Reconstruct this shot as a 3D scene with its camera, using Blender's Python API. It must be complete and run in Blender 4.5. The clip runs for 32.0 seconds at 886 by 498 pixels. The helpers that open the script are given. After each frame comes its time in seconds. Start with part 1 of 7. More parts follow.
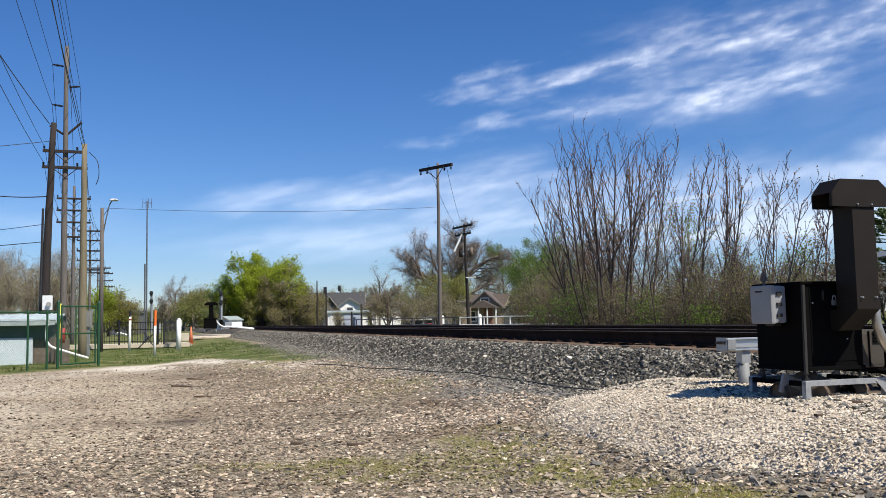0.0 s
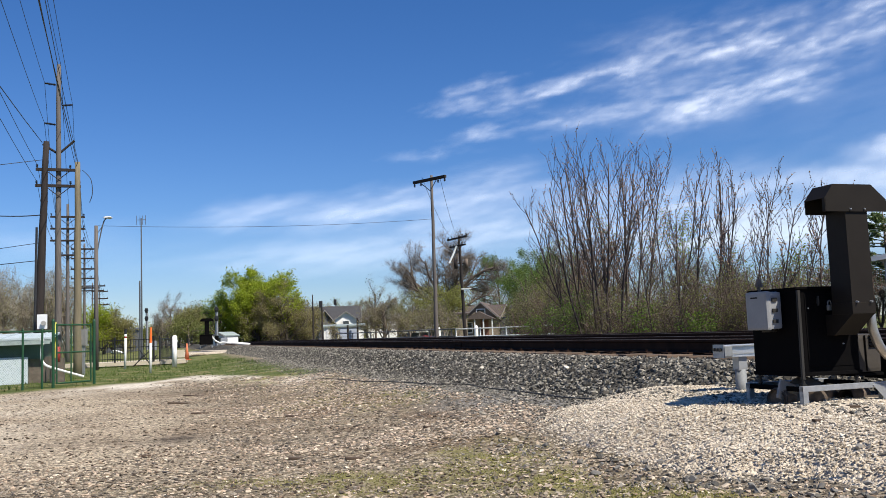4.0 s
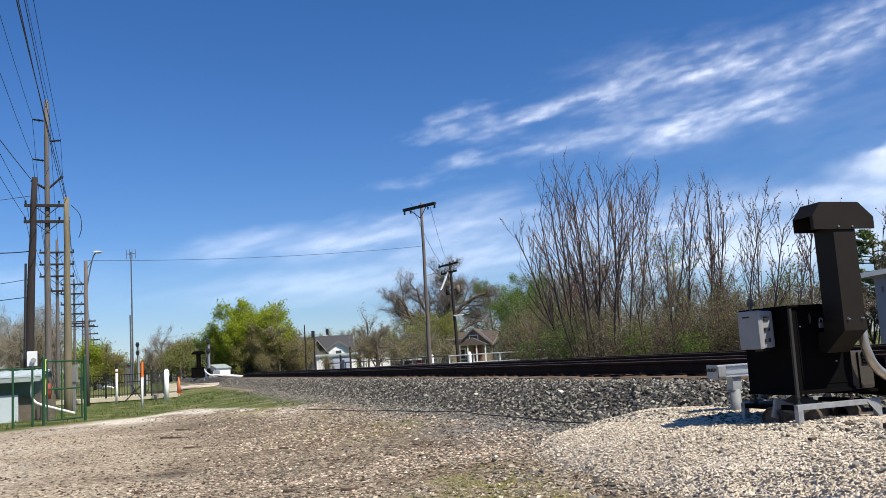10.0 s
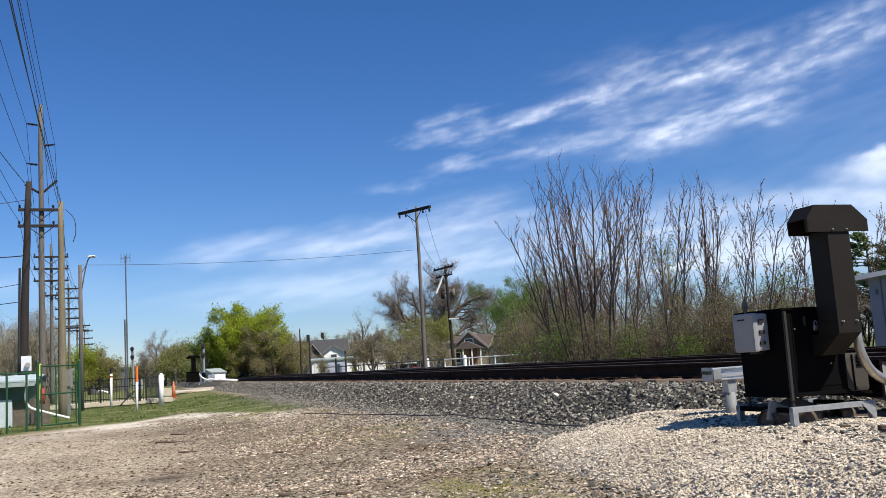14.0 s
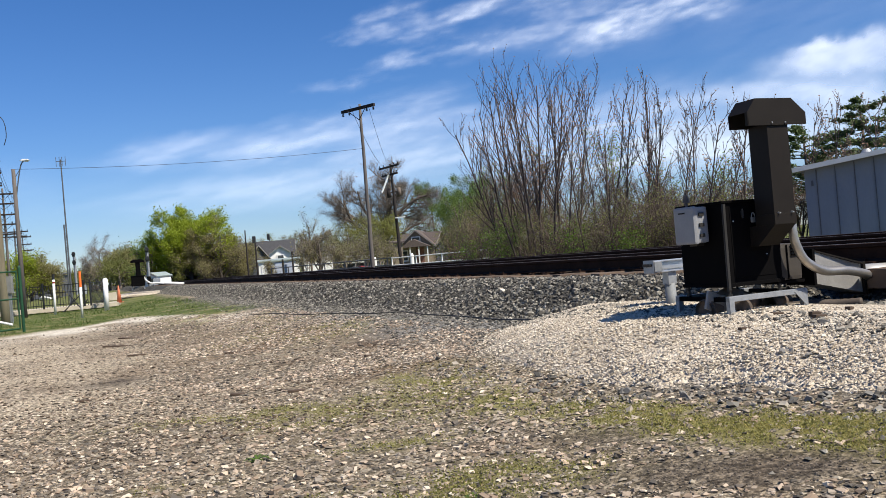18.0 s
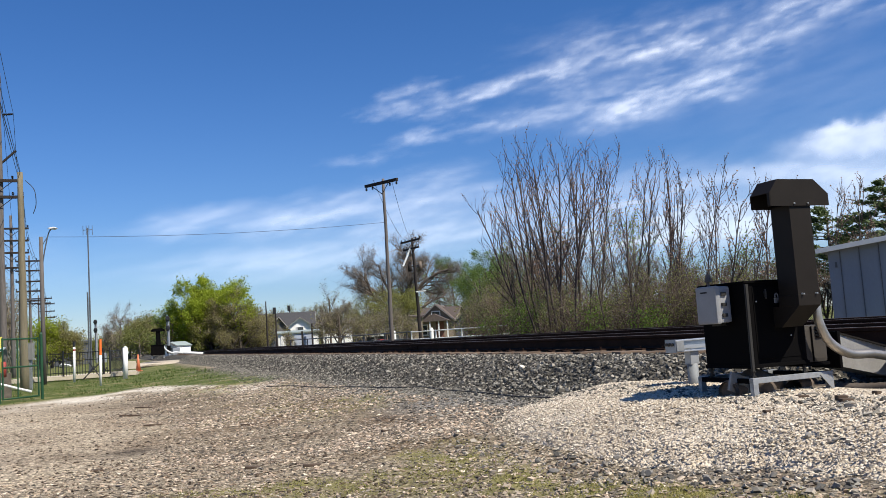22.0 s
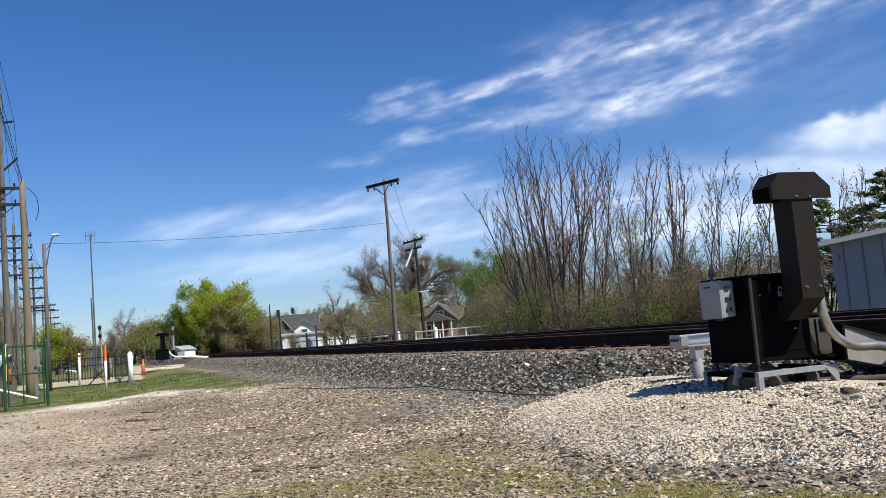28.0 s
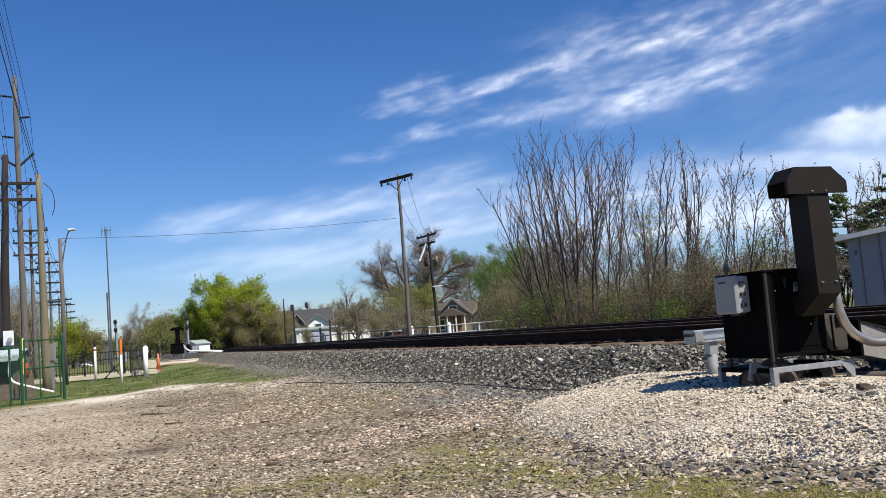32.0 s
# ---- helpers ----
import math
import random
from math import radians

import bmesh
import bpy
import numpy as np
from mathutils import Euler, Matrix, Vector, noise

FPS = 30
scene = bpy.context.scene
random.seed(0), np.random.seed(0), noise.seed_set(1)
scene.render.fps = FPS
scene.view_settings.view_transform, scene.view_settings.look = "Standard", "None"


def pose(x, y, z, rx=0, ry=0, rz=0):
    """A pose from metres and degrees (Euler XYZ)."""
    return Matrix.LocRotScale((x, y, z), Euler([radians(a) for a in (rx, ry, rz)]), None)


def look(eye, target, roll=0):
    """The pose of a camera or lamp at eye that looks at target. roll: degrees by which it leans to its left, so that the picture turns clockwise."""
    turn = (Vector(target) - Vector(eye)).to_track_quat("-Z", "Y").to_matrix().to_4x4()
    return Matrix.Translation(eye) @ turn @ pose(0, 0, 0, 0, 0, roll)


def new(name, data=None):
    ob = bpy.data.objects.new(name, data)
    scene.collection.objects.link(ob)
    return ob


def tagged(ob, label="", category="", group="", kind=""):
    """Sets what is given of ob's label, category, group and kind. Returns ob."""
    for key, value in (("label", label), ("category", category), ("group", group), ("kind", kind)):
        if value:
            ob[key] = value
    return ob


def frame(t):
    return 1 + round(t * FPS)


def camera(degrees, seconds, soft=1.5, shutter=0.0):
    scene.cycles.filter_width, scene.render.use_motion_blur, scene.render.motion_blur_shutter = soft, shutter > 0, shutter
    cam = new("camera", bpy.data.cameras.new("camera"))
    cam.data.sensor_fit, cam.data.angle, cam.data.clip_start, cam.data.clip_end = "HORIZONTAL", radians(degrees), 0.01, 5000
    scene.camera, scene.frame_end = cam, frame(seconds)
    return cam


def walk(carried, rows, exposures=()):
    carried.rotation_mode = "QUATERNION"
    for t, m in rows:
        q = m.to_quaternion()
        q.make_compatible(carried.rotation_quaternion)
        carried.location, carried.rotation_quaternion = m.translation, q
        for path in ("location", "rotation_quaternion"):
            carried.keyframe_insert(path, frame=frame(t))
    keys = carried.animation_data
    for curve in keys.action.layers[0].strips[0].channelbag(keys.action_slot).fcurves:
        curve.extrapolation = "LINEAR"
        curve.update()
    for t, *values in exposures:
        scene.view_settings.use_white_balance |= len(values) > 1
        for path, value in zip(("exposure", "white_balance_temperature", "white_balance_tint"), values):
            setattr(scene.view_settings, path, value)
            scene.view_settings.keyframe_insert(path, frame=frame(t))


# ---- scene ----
# The camera stands still beside the line, held by hand: it only turns. Seconds, yaw, pitch, roll in degrees.
EYE = (0.0, 0.0, 1.2)
TURNS = (
    (0.0, 0.175, 4.601, 1.149),
    (0.5, 0.079, 4.796, 1.373),
    (1.0, -0.071, 4.719, 1.735),
    (1.5, -0.158, 4.627, 2.022),
    (2.0, -0.102, 4.908, 1.984),
    (2.5, -0.064, 5.168, 2.041),
    (3.0, -0.063, 5.259, 2.102),
    (3.5, -0.053, 5.349, 2.131),
    (5.5, -0.172, 5.367, 2.61),
    (6.0, -0.237, 5.363, 2.875),
    (6.5, -0.358, 5.457, 3.03),
    (7.0, -0.461, 5.637, 3.181),
    (7.5, -0.447, 5.921, 3.085),
    (8.0, -0.362, 6.221, 2.968),
    (8.5, -0.426, 6.588, 3.026),
    (9.0, -0.481, 6.991, 3.119),
    (9.5, -0.41, 7.059, 3.306),
    (10.0, -0.495, 7.071, 3.565),
    (10.5, -0.677, 7.238, 3.693),
    (11.0, -0.819, 7.241, 3.592),
    (11.5, -0.829, 7.129, 3.457),
    (12.0, -0.765, 7.14, 3.413),
    (12.5, -0.806, 6.985, 3.463),
    (13.0, -0.716, 7.295, 3.714),
    (13.5, -0.686, 7.402, 3.717),
    (15.5, -1.816, 5.908, 3.797),
    (16.0, -2.24, 5.032, 3.863),
    (16.5, -2.819, 3.172, 4.141),
    (17.0, -3.082, 1.714, 4.113),
    (17.5, -3.491, 0.857, 4.35),
    (18.0, -4.214, 0.451, 4.957),
    (18.5, -4.162, 1.261, 4.627),
    (19.0, -3.666, 2.797, 4.044),
    (19.5, -2.863, 4.937, 3.575),
    (20.0, -2.444, 5.705, 3.649),
    (20.5, -2.515, 5.464, 3.77),
    (21.0, -2.647, 5.458, 3.855),
    (21.5, -2.777, 5.418, 3.855),
    (22.0, -2.937, 5.377, 3.835),
    (22.5, -3.056, 5.191, 3.807),
    (23.0, -3.102, 5.011, 3.73),
    (23.5, -3.003, 5.051, 3.738),
    (24.0, -2.993, 5.147, 3.951),
    (24.5, -3.006, 5.137, 4.118),
    (25.0, -3.14, 5.012, 4.164),
    (25.5, -3.217, 5.079, 4.239),
    (27.5, -2.76, 5.36, 4.633),
    (28.0, -2.673, 5.366, 4.863),
    (28.5, -2.461, 5.111, 4.767),
    (29.0, -1.872, 4.688, 4.411),
    (29.5, -1.551, 4.777, 4.259),
    (30.0, -1.498, 5.064, 4.338),
    (30.5, -1.646, 5.195, 4.494),
    (31.0, -1.765, 5.08, 4.572),
    (31.5, -1.8, 4.982, 4.61),
    (32.0, -1.803, 5.107, 4.744),
)
cam = camera(53.2, 32.0, soft=0.8)
walk(cam, [(t, pose(*EYE, 90 + p, r, y)) for t, y, p, r in TURNS], exposures=((0.0, 0.6), (32.0, 0.6)))

# ---- daylight ----
SUN_AZ, SUN_EL = 130.0, 51.0          # degrees clockwise from ahead (y), and above the horizon
world = bpy.data.worlds.new("world")
scene.world = world
world.use_nodes = True
wn = world.node_tree.nodes
sky = wn.new("ShaderNodeTexSky")
sky.sky_type, sky.sun_disc = "NISHITA", False
sky.sun_elevation, sky.sun_rotation = radians(SUN_EL), radians(SUN_AZ)
sky.air_density, sky.dust_density, sky.ozone_density = 1.0, 0.15, 2.0
deep = wn.new("ShaderNodeMix")
deep.data_type, deep.blend_type = "RGBA", "MULTIPLY"
deep.inputs[0].default_value = 1.0
deep.inputs[7].default_value = (0.795, 0.925, 1.24, 1)
rich = wn.new("ShaderNodeHueSaturation")
rich.inputs["Saturation"].default_value = 1.15
world.node_tree.links.new(sky.outputs[0], deep.inputs[6])
world.node_tree.links.new(deep.outputs[2], rich.inputs["Color"])
world.node_tree.links.new(rich.outputs[0], wn["Background"].inputs[0])
wn["Background"].inputs[1].default_value = 0.062
sun_data = bpy.data.lights.new("sun", "SUN")
sun_data.energy, sun_data.angle, sun_data.color = 4.6, radians(0.53), (1.0, 0.93, 0.81)
sun = new("sun", sun_data)
sx, sy = math.sin(radians(SUN_AZ)), math.cos(radians(SUN_AZ))
sun.matrix_world = look((300 * sx, 300 * sy, 300 * math.tan(radians(SUN_EL))), (0, 0, 0))

# ---- the plan: s runs along the railway, d across it, away from the camera ----
HEAD = radians(-18.0)
UX, UY = math.sin(HEAD), math.cos(HEAD)
NX, NY = math.cos(HEAD), -math.sin(HEAD)
RAIL_TOP = 0.965
rng = np.random.default_rng(7)


def xy(s, d):
    return s * UX + d * NX, s * UY + d * NY


def sd(x, y):
    return x * UX + y * UY, x * NX + y * NY


def polar(az, r):
    a = radians(az)
    return r * math.sin(a), r * math.cos(a)


def smooth(a, b, x):
    k = np.clip((np.asarray(x, float) - a) / (b - a), 0, 1)
    return k * k * (3 - 2 * k)


def lattice(ix, iy, seed):
    h = (ix * 374761393 + iy * 668265263 + seed * 974634777) & 0x7FFFFFFF
    h = ((h ^ (h >> 13)) * 1274126177) & 0x7FFFFFFF
    return ((h ^ (h >> 16)) & 0xFFFF) / 65535.0


def value_noise(x, y, seed=0):
    x, y = np.asarray(x, float), np.asarray(y, float)
    ix, iy = np.floor(x).astype(np.int64), np.floor(y).astype(np.int64)
    fx, fy = x - ix, y - iy
    fx, fy = fx * fx * (3 - 2 * fx), fy * fy * (3 - 2 * fy)
    a, b = lattice(ix, iy, seed), lattice(ix + 1, iy, seed)
    c, d = lattice(ix, iy + 1, seed), lattice(ix + 1, iy + 1, seed)
    return (a + (b - a) * fx) * (1 - fy) + (c + (d - c) * fx) * fy


def fbm(x, y, seed=0, octaves=4):
    total, amp, norm = 0.0, 1.0, 0.0
    for k in range(octaves):
        total = total + amp * value_noise(np.asarray(x) * 2 ** k, np.asarray(y) * 2 ** k, seed + k)
        norm += amp
        amp *= 0.5
    return total / norm


def mound_height(x, y):
    """How far the pale gravel pad under the blower stands above the plain ground."""
    s, d = sd(np.asarray(x, float), np.asarray(y, float))
    edge = 3.2 + 0.3 * (fbm(s * 0.7, d * 0.7 + 9, 31, 3) - 0.5) + 0.22 * (fbm(s * 2.6, d * 2.6, 37, 3) - 0.5) + 0.4 * np.maximum(5.55 - s, 0)
    side = smooth(0, 1.15, d - edge)
    tail = 8.3 + np.clip(d - 3.13, -0.3, 2.4) + 0.35 * (fbm(s * 1.4, d * 1.4, 39, 3) - 0.5)
    end = 1 - smooth(-2.3, 0.15, s - tail)
    return 0.235 * side * end


def ground_height(x, y):
    s, d = sd(np.asarray(x, float), np.asarray(y, float))
    z = 0.27 * smooth(1.0, 5.6, d)
    near = 1 - smooth(30, 60, np.hypot(x, y))
    z = z + near * 0.05 * (fbm(np.asarray(x) * 0.35, np.asarray(y) * 0.35, 3, 3) - 0.5)
    z = z + near * 0.018 * (fbm(np.asarray(x) * 2.2, np.asarray(y) * 2.2, 5, 3) - 0.5)
    return z


def bed_height(d):
    """Top of the stone bed of the two tracks."""
    up = 0.46 * smooth(0, 1, (np.asarray(d) - 5.05) / 1.35)
    down = 0.46 * smooth(0, 1, (15.1 - np.asarray(d)) / 1.35)
    return 0.25 + np.minimum(up, down)


def bed_at(s, d):
    """The stone bed with the hollow dug into its shoulder for the blower's outlet."""
    dug = smooth(3.2, 4.4, s) * (1 - smooth(6.35, 6.95, s)) * smooth(5.0, 5.4, d) * (1 - smooth(6.75, 7.0, d))
    return bed_height(d) - dug * np.maximum(bed_height(d) - 0.44, 0)


# ---- mesh helpers ----
def part(name, bm, material, parent=None, label="", kind="", flat=True):
    me = bpy.data.meshes.new(name)
    bm.normal_update()
    bm.to_mesh(me)
    bm.free()
    if material:
        me.materials.append(material)
    if not flat:
        me.shade_smooth()
    ob = new(name, me)
    if parent:
        ob.parent = parent
    return tagged(ob, label, kind=kind)


def thing(name, m, label, category, group="", kind=""):
    ob = new(name)
    ob.empty_display_size = 0.1
    ob.matrix_world = m
    return tagged(ob, label, category, group, kind)


def add_box(bm, size, at=(0, 0, 0), rot=(0, 0, 0), bevel=0.0):
    m = pose(*at, *rot) @ Matrix.Diagonal((*size, 1))
    made = bmesh.ops.create_cube(bm, size=1, matrix=m)["verts"]
    if bevel:
        edges = list({e for v in made for e in v.link_edges})
        bmesh.ops.bevel(bm, geom=edges, offset=bevel, segments=2, affect="EDGES", profile=0.7)
    return bm


def box(size, at=(0, 0, 0), rot=(0, 0, 0), bevel=0.0):
    return add_box(bmesh.new(), size, at, rot, bevel)


def add_rod(bm, a, b, r1, r2=None, sides=10, caps=True):
    a, b = Vector(a), Vector(b)
    q = (b - a).to_track_quat("Z", "Y").to_matrix().to_4x4()
    m = Matrix.Translation((a + b) / 2) @ q
    bmesh.ops.create_cone(bm, cap_ends=caps, segments=sides, radius1=r1, radius2=r1 if r2 is None else r2, depth=(b - a).length, matrix=m)
    return bm


def rod(a, b, r1, r2=None, sides=10):
    return add_rod(bmesh.new(), a, b, r1, r2, sides)


def add_prism(bm, outline, depth, m=Matrix()):
    """A solid from an outline in its x, z plane, depth along y."""
    front = [bm.verts.new(m @ Vector((x, 0, z))) for x, z in outline]
    back = [bm.verts.new(m @ Vector((x, depth, z))) for x, z in outline]
    n = len(outline)
    bm.faces.new(front)
    bm.faces.new(back[::-1])
    for i in range(n):
        bm.faces.new((front[i], back[i], back[(i + 1) % n], front[(i + 1) % n]))
    bmesh.ops.recalc_face_normals(bm, faces=bm.faces)
    return bm


class Tubes:
    """Gathers tapered tubes along polylines into one mesh."""
    def __init__(self):
        self.v, self.f = [], []

    def add(self, pts, radii, sides=5, root=True):
        pts = [Vector(p) for p in pts]
        start = len(self.v)
        side = None
        for i, p in enumerate(pts):
            way = (pts[min(i + 1, len(pts) - 1)] - pts[max(i - 1, 0)]).normalized()
            if side is None:
                side = way.orthogonal().normalized()
            side = (side - way * side.dot(way)).normalized()
            other = way.cross(side)
            for k in range(sides):
                a = 2 * math.pi * k / sides
                self.v.append(p + float(radii[i]) * (math.cos(a) * side + math.sin(a) * other))
        for i in range(len(pts) - 1):
            for k in range(sides):
                a, b = start + i * sides + k, start + i * sides + (k + 1) % sides
                self.f.append((a, b, b + sides, a + sides))
        self.f.append(tuple(start + (len(pts) - 1) * sides + k for k in range(sides)))
        if root:
            self.f.append(tuple(start + k for k in reversed(range(sides))))

    def make(self, name, material, parent=None, label="", kind="", smooth_it=True):
        me = bpy.data.meshes.new(name)
        me.from_pydata([tuple(v) for v in self.v], [], self.f)
        me.materials.append(material)
        if smooth_it:
            me.shade_smooth()
        ob = new(name, me)
        if parent:
            ob.parent = parent
        return tagged(ob, label, kind=kind)


def tri_mesh(name, verts, tris, material, parent=None, label="", kind="", category=""):
    """A mesh from arrays of corners and triangles."""
    me = bpy.data.meshes.new(name)
    me.vertices.add(len(verts))
    me.vertices.foreach_set("co", np.ascontiguousarray(verts, np.float32).ravel())
    me.loops.add(len(tris) * 3)
    me.loops.foreach_set("vertex_index", np.ascontiguousarray(tris, np.int32).ravel())
    me.polygons.add(len(tris))
    me.polygons.foreach_set("loop_start", np.arange(0, len(tris) * 3, 3, dtype=np.int32))
    me.polygons.foreach_set("loop_total", np.full(len(tris), 3, np.int32))
    me.update(calc_edges=True)
    me.shade_flat()
    me.materials.append(material)
    ob = new(name, me)
    if parent:
        ob.parent = parent
    return tagged(ob, label, category, kind=kind)


CUBE_V = np.array([[x, y, z] for x in (-1, 1) for y in (-1, 1) for z in (-1, 1)], float)
CUBE_T = np.array([[0, 1, 3], [0, 3, 2], [4, 6, 7], [4, 7, 5], [0, 4, 5], [0, 5, 1], [2, 3, 7], [2, 7, 6], [0, 2, 6], [0, 6, 4], [1, 5, 7], [1, 7, 3]])


def turns(n):
    """n random rotation matrices."""
    q = rng.normal(size=(n, 4))
    q /= np.linalg.norm(q, axis=1)[:, None]
    w, x, y, z = q.T
    return np.stack([np.stack([1 - 2 * (y * y + z * z), 2 * (x * y - z * w), 2 * (x * z + y * w)], -1),
                     np.stack([2 * (x * y + z * w), 1 - 2 * (x * x + z * z), 2 * (y * z - x * w)], -1),
                     np.stack([2 * (x * z - y * w), 2 * (y * z + x * w), 1 - 2 * (x * x + y * y)], -1)], 1)


EIGHT_V = np.array([[1, 0, 0], [-1, 0, 0], [0, 1, 0], [0, -1, 0], [0, 0, 1], [0, 0, -1]], float)
EIGHT_T = np.array([[0, 2, 4], [2, 1, 4], [1, 3, 4], [3, 0, 4], [2, 0, 5], [1, 2, 5], [3, 1, 5], [0, 3, 5]])


def chips(name, x, y, z, size, material, label, category, flat=0.7, sink=0.35):
    """Small loose chips: flat uneven eight-sided lumps."""
    n = len(x)
    v = EIGHT_V[None] * (0.75 + 0.5 * rng.random((n, 6, 1))) + 0.18 * rng.normal(size=(n, 6, 3))
    v = v * np.stack([0.85 + 0.5 * rng.random(n), 0.65 + 0.4 * rng.random(n), 0.5 + 0.4 * rng.random(n)], -1)[:, None, :]
    a = rng.random(n) * 2 * np.pi
    lean = 0.5 * rng.normal(size=n)
    c, s_, cl, sl = np.cos(a), np.sin(a), np.cos(lean), np.sin(lean)
    yy, zz = v[:, :, 1] * cl[:, None] - v[:, :, 2] * sl[:, None], v[:, :, 1] * sl[:, None] + v[:, :, 2] * cl[:, None]
    v = np.stack([v[:, :, 0] * c[:, None] - yy * s_[:, None], v[:, :, 0] * s_[:, None] + yy * c[:, None], zz * flat], -1) * (size / 2)[:, None, None]
    v += np.stack([x, y, z + size * 0.5 * flat * (1 - 2 * sink)], -1)[:, None, :]
    t = EIGHT_T[None] + 6 * np.arange(n)[:, None, None]
    return tri_mesh(name, v.reshape(-1, 3), t.reshape(-1, 3), material, None, label, "stuff", category)


def stones(name, x, y, z, size, material, label, category, flat=0.7, sink=0.35):
    """Loose broken stones: uneven six-sided lumps, each of its own shape."""
    n = len(x)
    v = CUBE_V[None] * (0.3 + 0.7 * rng.random((n, 8, 3))) + 0.16 * rng.normal(size=(n, 8, 3))
    v = v * np.stack([0.75 + 0.5 * rng.random(n), 0.55 + 0.4 * rng.random(n), 0.4 + 0.45 * rng.random(n)], -1)[:, None, :]
    v = np.einsum("nij,nkj->nki", turns(n), v) * (size / 2)[:, None, None]
    v[:, :, 2] *= flat
    v += np.stack([x, y, z + size * 0.5 * flat * (1 - 2 * sink)], -1)[:, None, :]
    t = CUBE_T[None] + 8 * np.arange(n)[:, None, None]
    return tri_mesh(name, v.reshape(-1, 3), t.reshape(-1, 3), material, None, label, "stuff", category)


def blades(x, y, z, height, lean=0.5, width=0.12):
    """Grass: thin leaning triangles."""
    n = len(x)
    a = rng.random(n) * 2 * np.pi
    b = rng.random(n) * 2 * np.pi
    w = height * width
    base = np.stack([x, y, z], -1)
    off = np.stack([np.cos(a) * w, np.sin(a) * w, 0 * w], -1)
    tip = base + np.stack([np.cos(b) * height * lean * rng.random(n), np.sin(b) * height * lean * rng.random(n), height], -1)
    v = np.stack([base - off, base + off, tip], 1)
    return v.reshape(-1, 3), np.arange(3 * n).reshape(-1, 3)


def leaf_quads(pos, size):
    """Small leaves: bent pairs of triangles turned every way."""
    n = len(pos)
    q = np.array([[-0.5, 0, 0], [0, -0.32, 0.08], [0.5, 0, 0], [0, 0.32, 0.08]])
    v = np.einsum("nij,kj->nki", turns(n), q) * size[:, None, None] + pos[:, None, :]
    t = np.array([[0, 1, 2], [0, 2, 3]])[None] + 4 * np.arange(n)[:, None, None]
    return v.reshape(-1, 3), t.reshape(-1, 3)


# ---- materials ----
def stuff(name, colours, scale=4.0, rough=0.85, metal=0.0, bump=0.0, bump_scale=None, fine=0.25, island=0.0, objects=0.0, stretch=(1, 1, 1), spec=0.4, object_space=True):
    """A surface of two or three colours mixed by noise at two scales, with relief, and a tint by piece."""
    m = bpy.data.materials.new(name)
    m.use_nodes = True
    nt = m.node_tree
    n, li = nt.nodes, nt.links
    bsdf = n["Principled BSDF"]
    bsdf.inputs["Roughness"].default_value = rough
    bsdf.inputs["Metallic"].default_value = metal
    bsdf.inputs["Specular IOR Level"].default_value = spec
    co = n.new("ShaderNodeTexCoord")
    mp = n.new("ShaderNodeMapping")
    mp.inputs["Scale"].default_value = stretch
    li.new(co.outputs["Object"], mp.inputs[0])
    big = n.new("ShaderNodeTexNoise")
    big.inputs["Scale"].default_value, big.inputs["Detail"].default_value, big.inputs["Roughness"].default_value = scale, 5, 0.6
    li.new(mp.outputs[0], big.inputs["Vector"])
    small = n.new("ShaderNodeTexNoise")
    small.inputs["Scale"].default_value, small.inputs["Detail"].default_value = (bump_scale or scale * 9), 4
    li.new(mp.outputs[0], small.inputs["Vector"])
    mixv = n.new("ShaderNodeMix")
    mixv.inputs[0].default_value = fine
    li.new(big.outputs[0], mixv.inputs[2])
    li.new(small.outputs[0], mixv.inputs[3])
    last = mixv.outputs[0]
    for amount, kind in ((island, "ShaderNodeNewGeometry"), (objects, "ShaderNodeObjectInfo")):
        if amount:
            info = n.new(kind)
            mm = n.new("ShaderNodeMix")
            mm.inputs[0].default_value = amount
            li.new(last, mm.inputs[2])
            li.new(info.outputs["Random Per Island" if kind == "ShaderNodeNewGeometry" else "Random"], mm.inputs[3])
            last = mm.outputs[0]
    ramp = n.new("ShaderNodeValToRGB")
    spread = 0.5 if (island or objects) else 0.24
    el = ramp.color_ramp.elements
    k = len(colours)
    for i, c in enumerate(colours):
        p = 0.5 + spread * (2 * i / (k - 1) - 1) * (0.9 if (island or objects) else 1)
        e = el[i] if i < 2 else el.new(p)
        e.position, e.color = p, (*c, 1)
    li.new(last, ramp.inputs[0])
    li.new(ramp.outputs[0], bsdf.inputs["Base Color"])
    if bump:
        b = n.new("ShaderNodeBump")
        b.inputs["Strength"].default_value, b.inputs["Distance"].default_value = min(1.0, bump * 20), bump
        li.new(small.outputs[0], b.inputs["Height"])
        li.new(b.outputs[0], bsdf.inputs["Normal"])
    return m


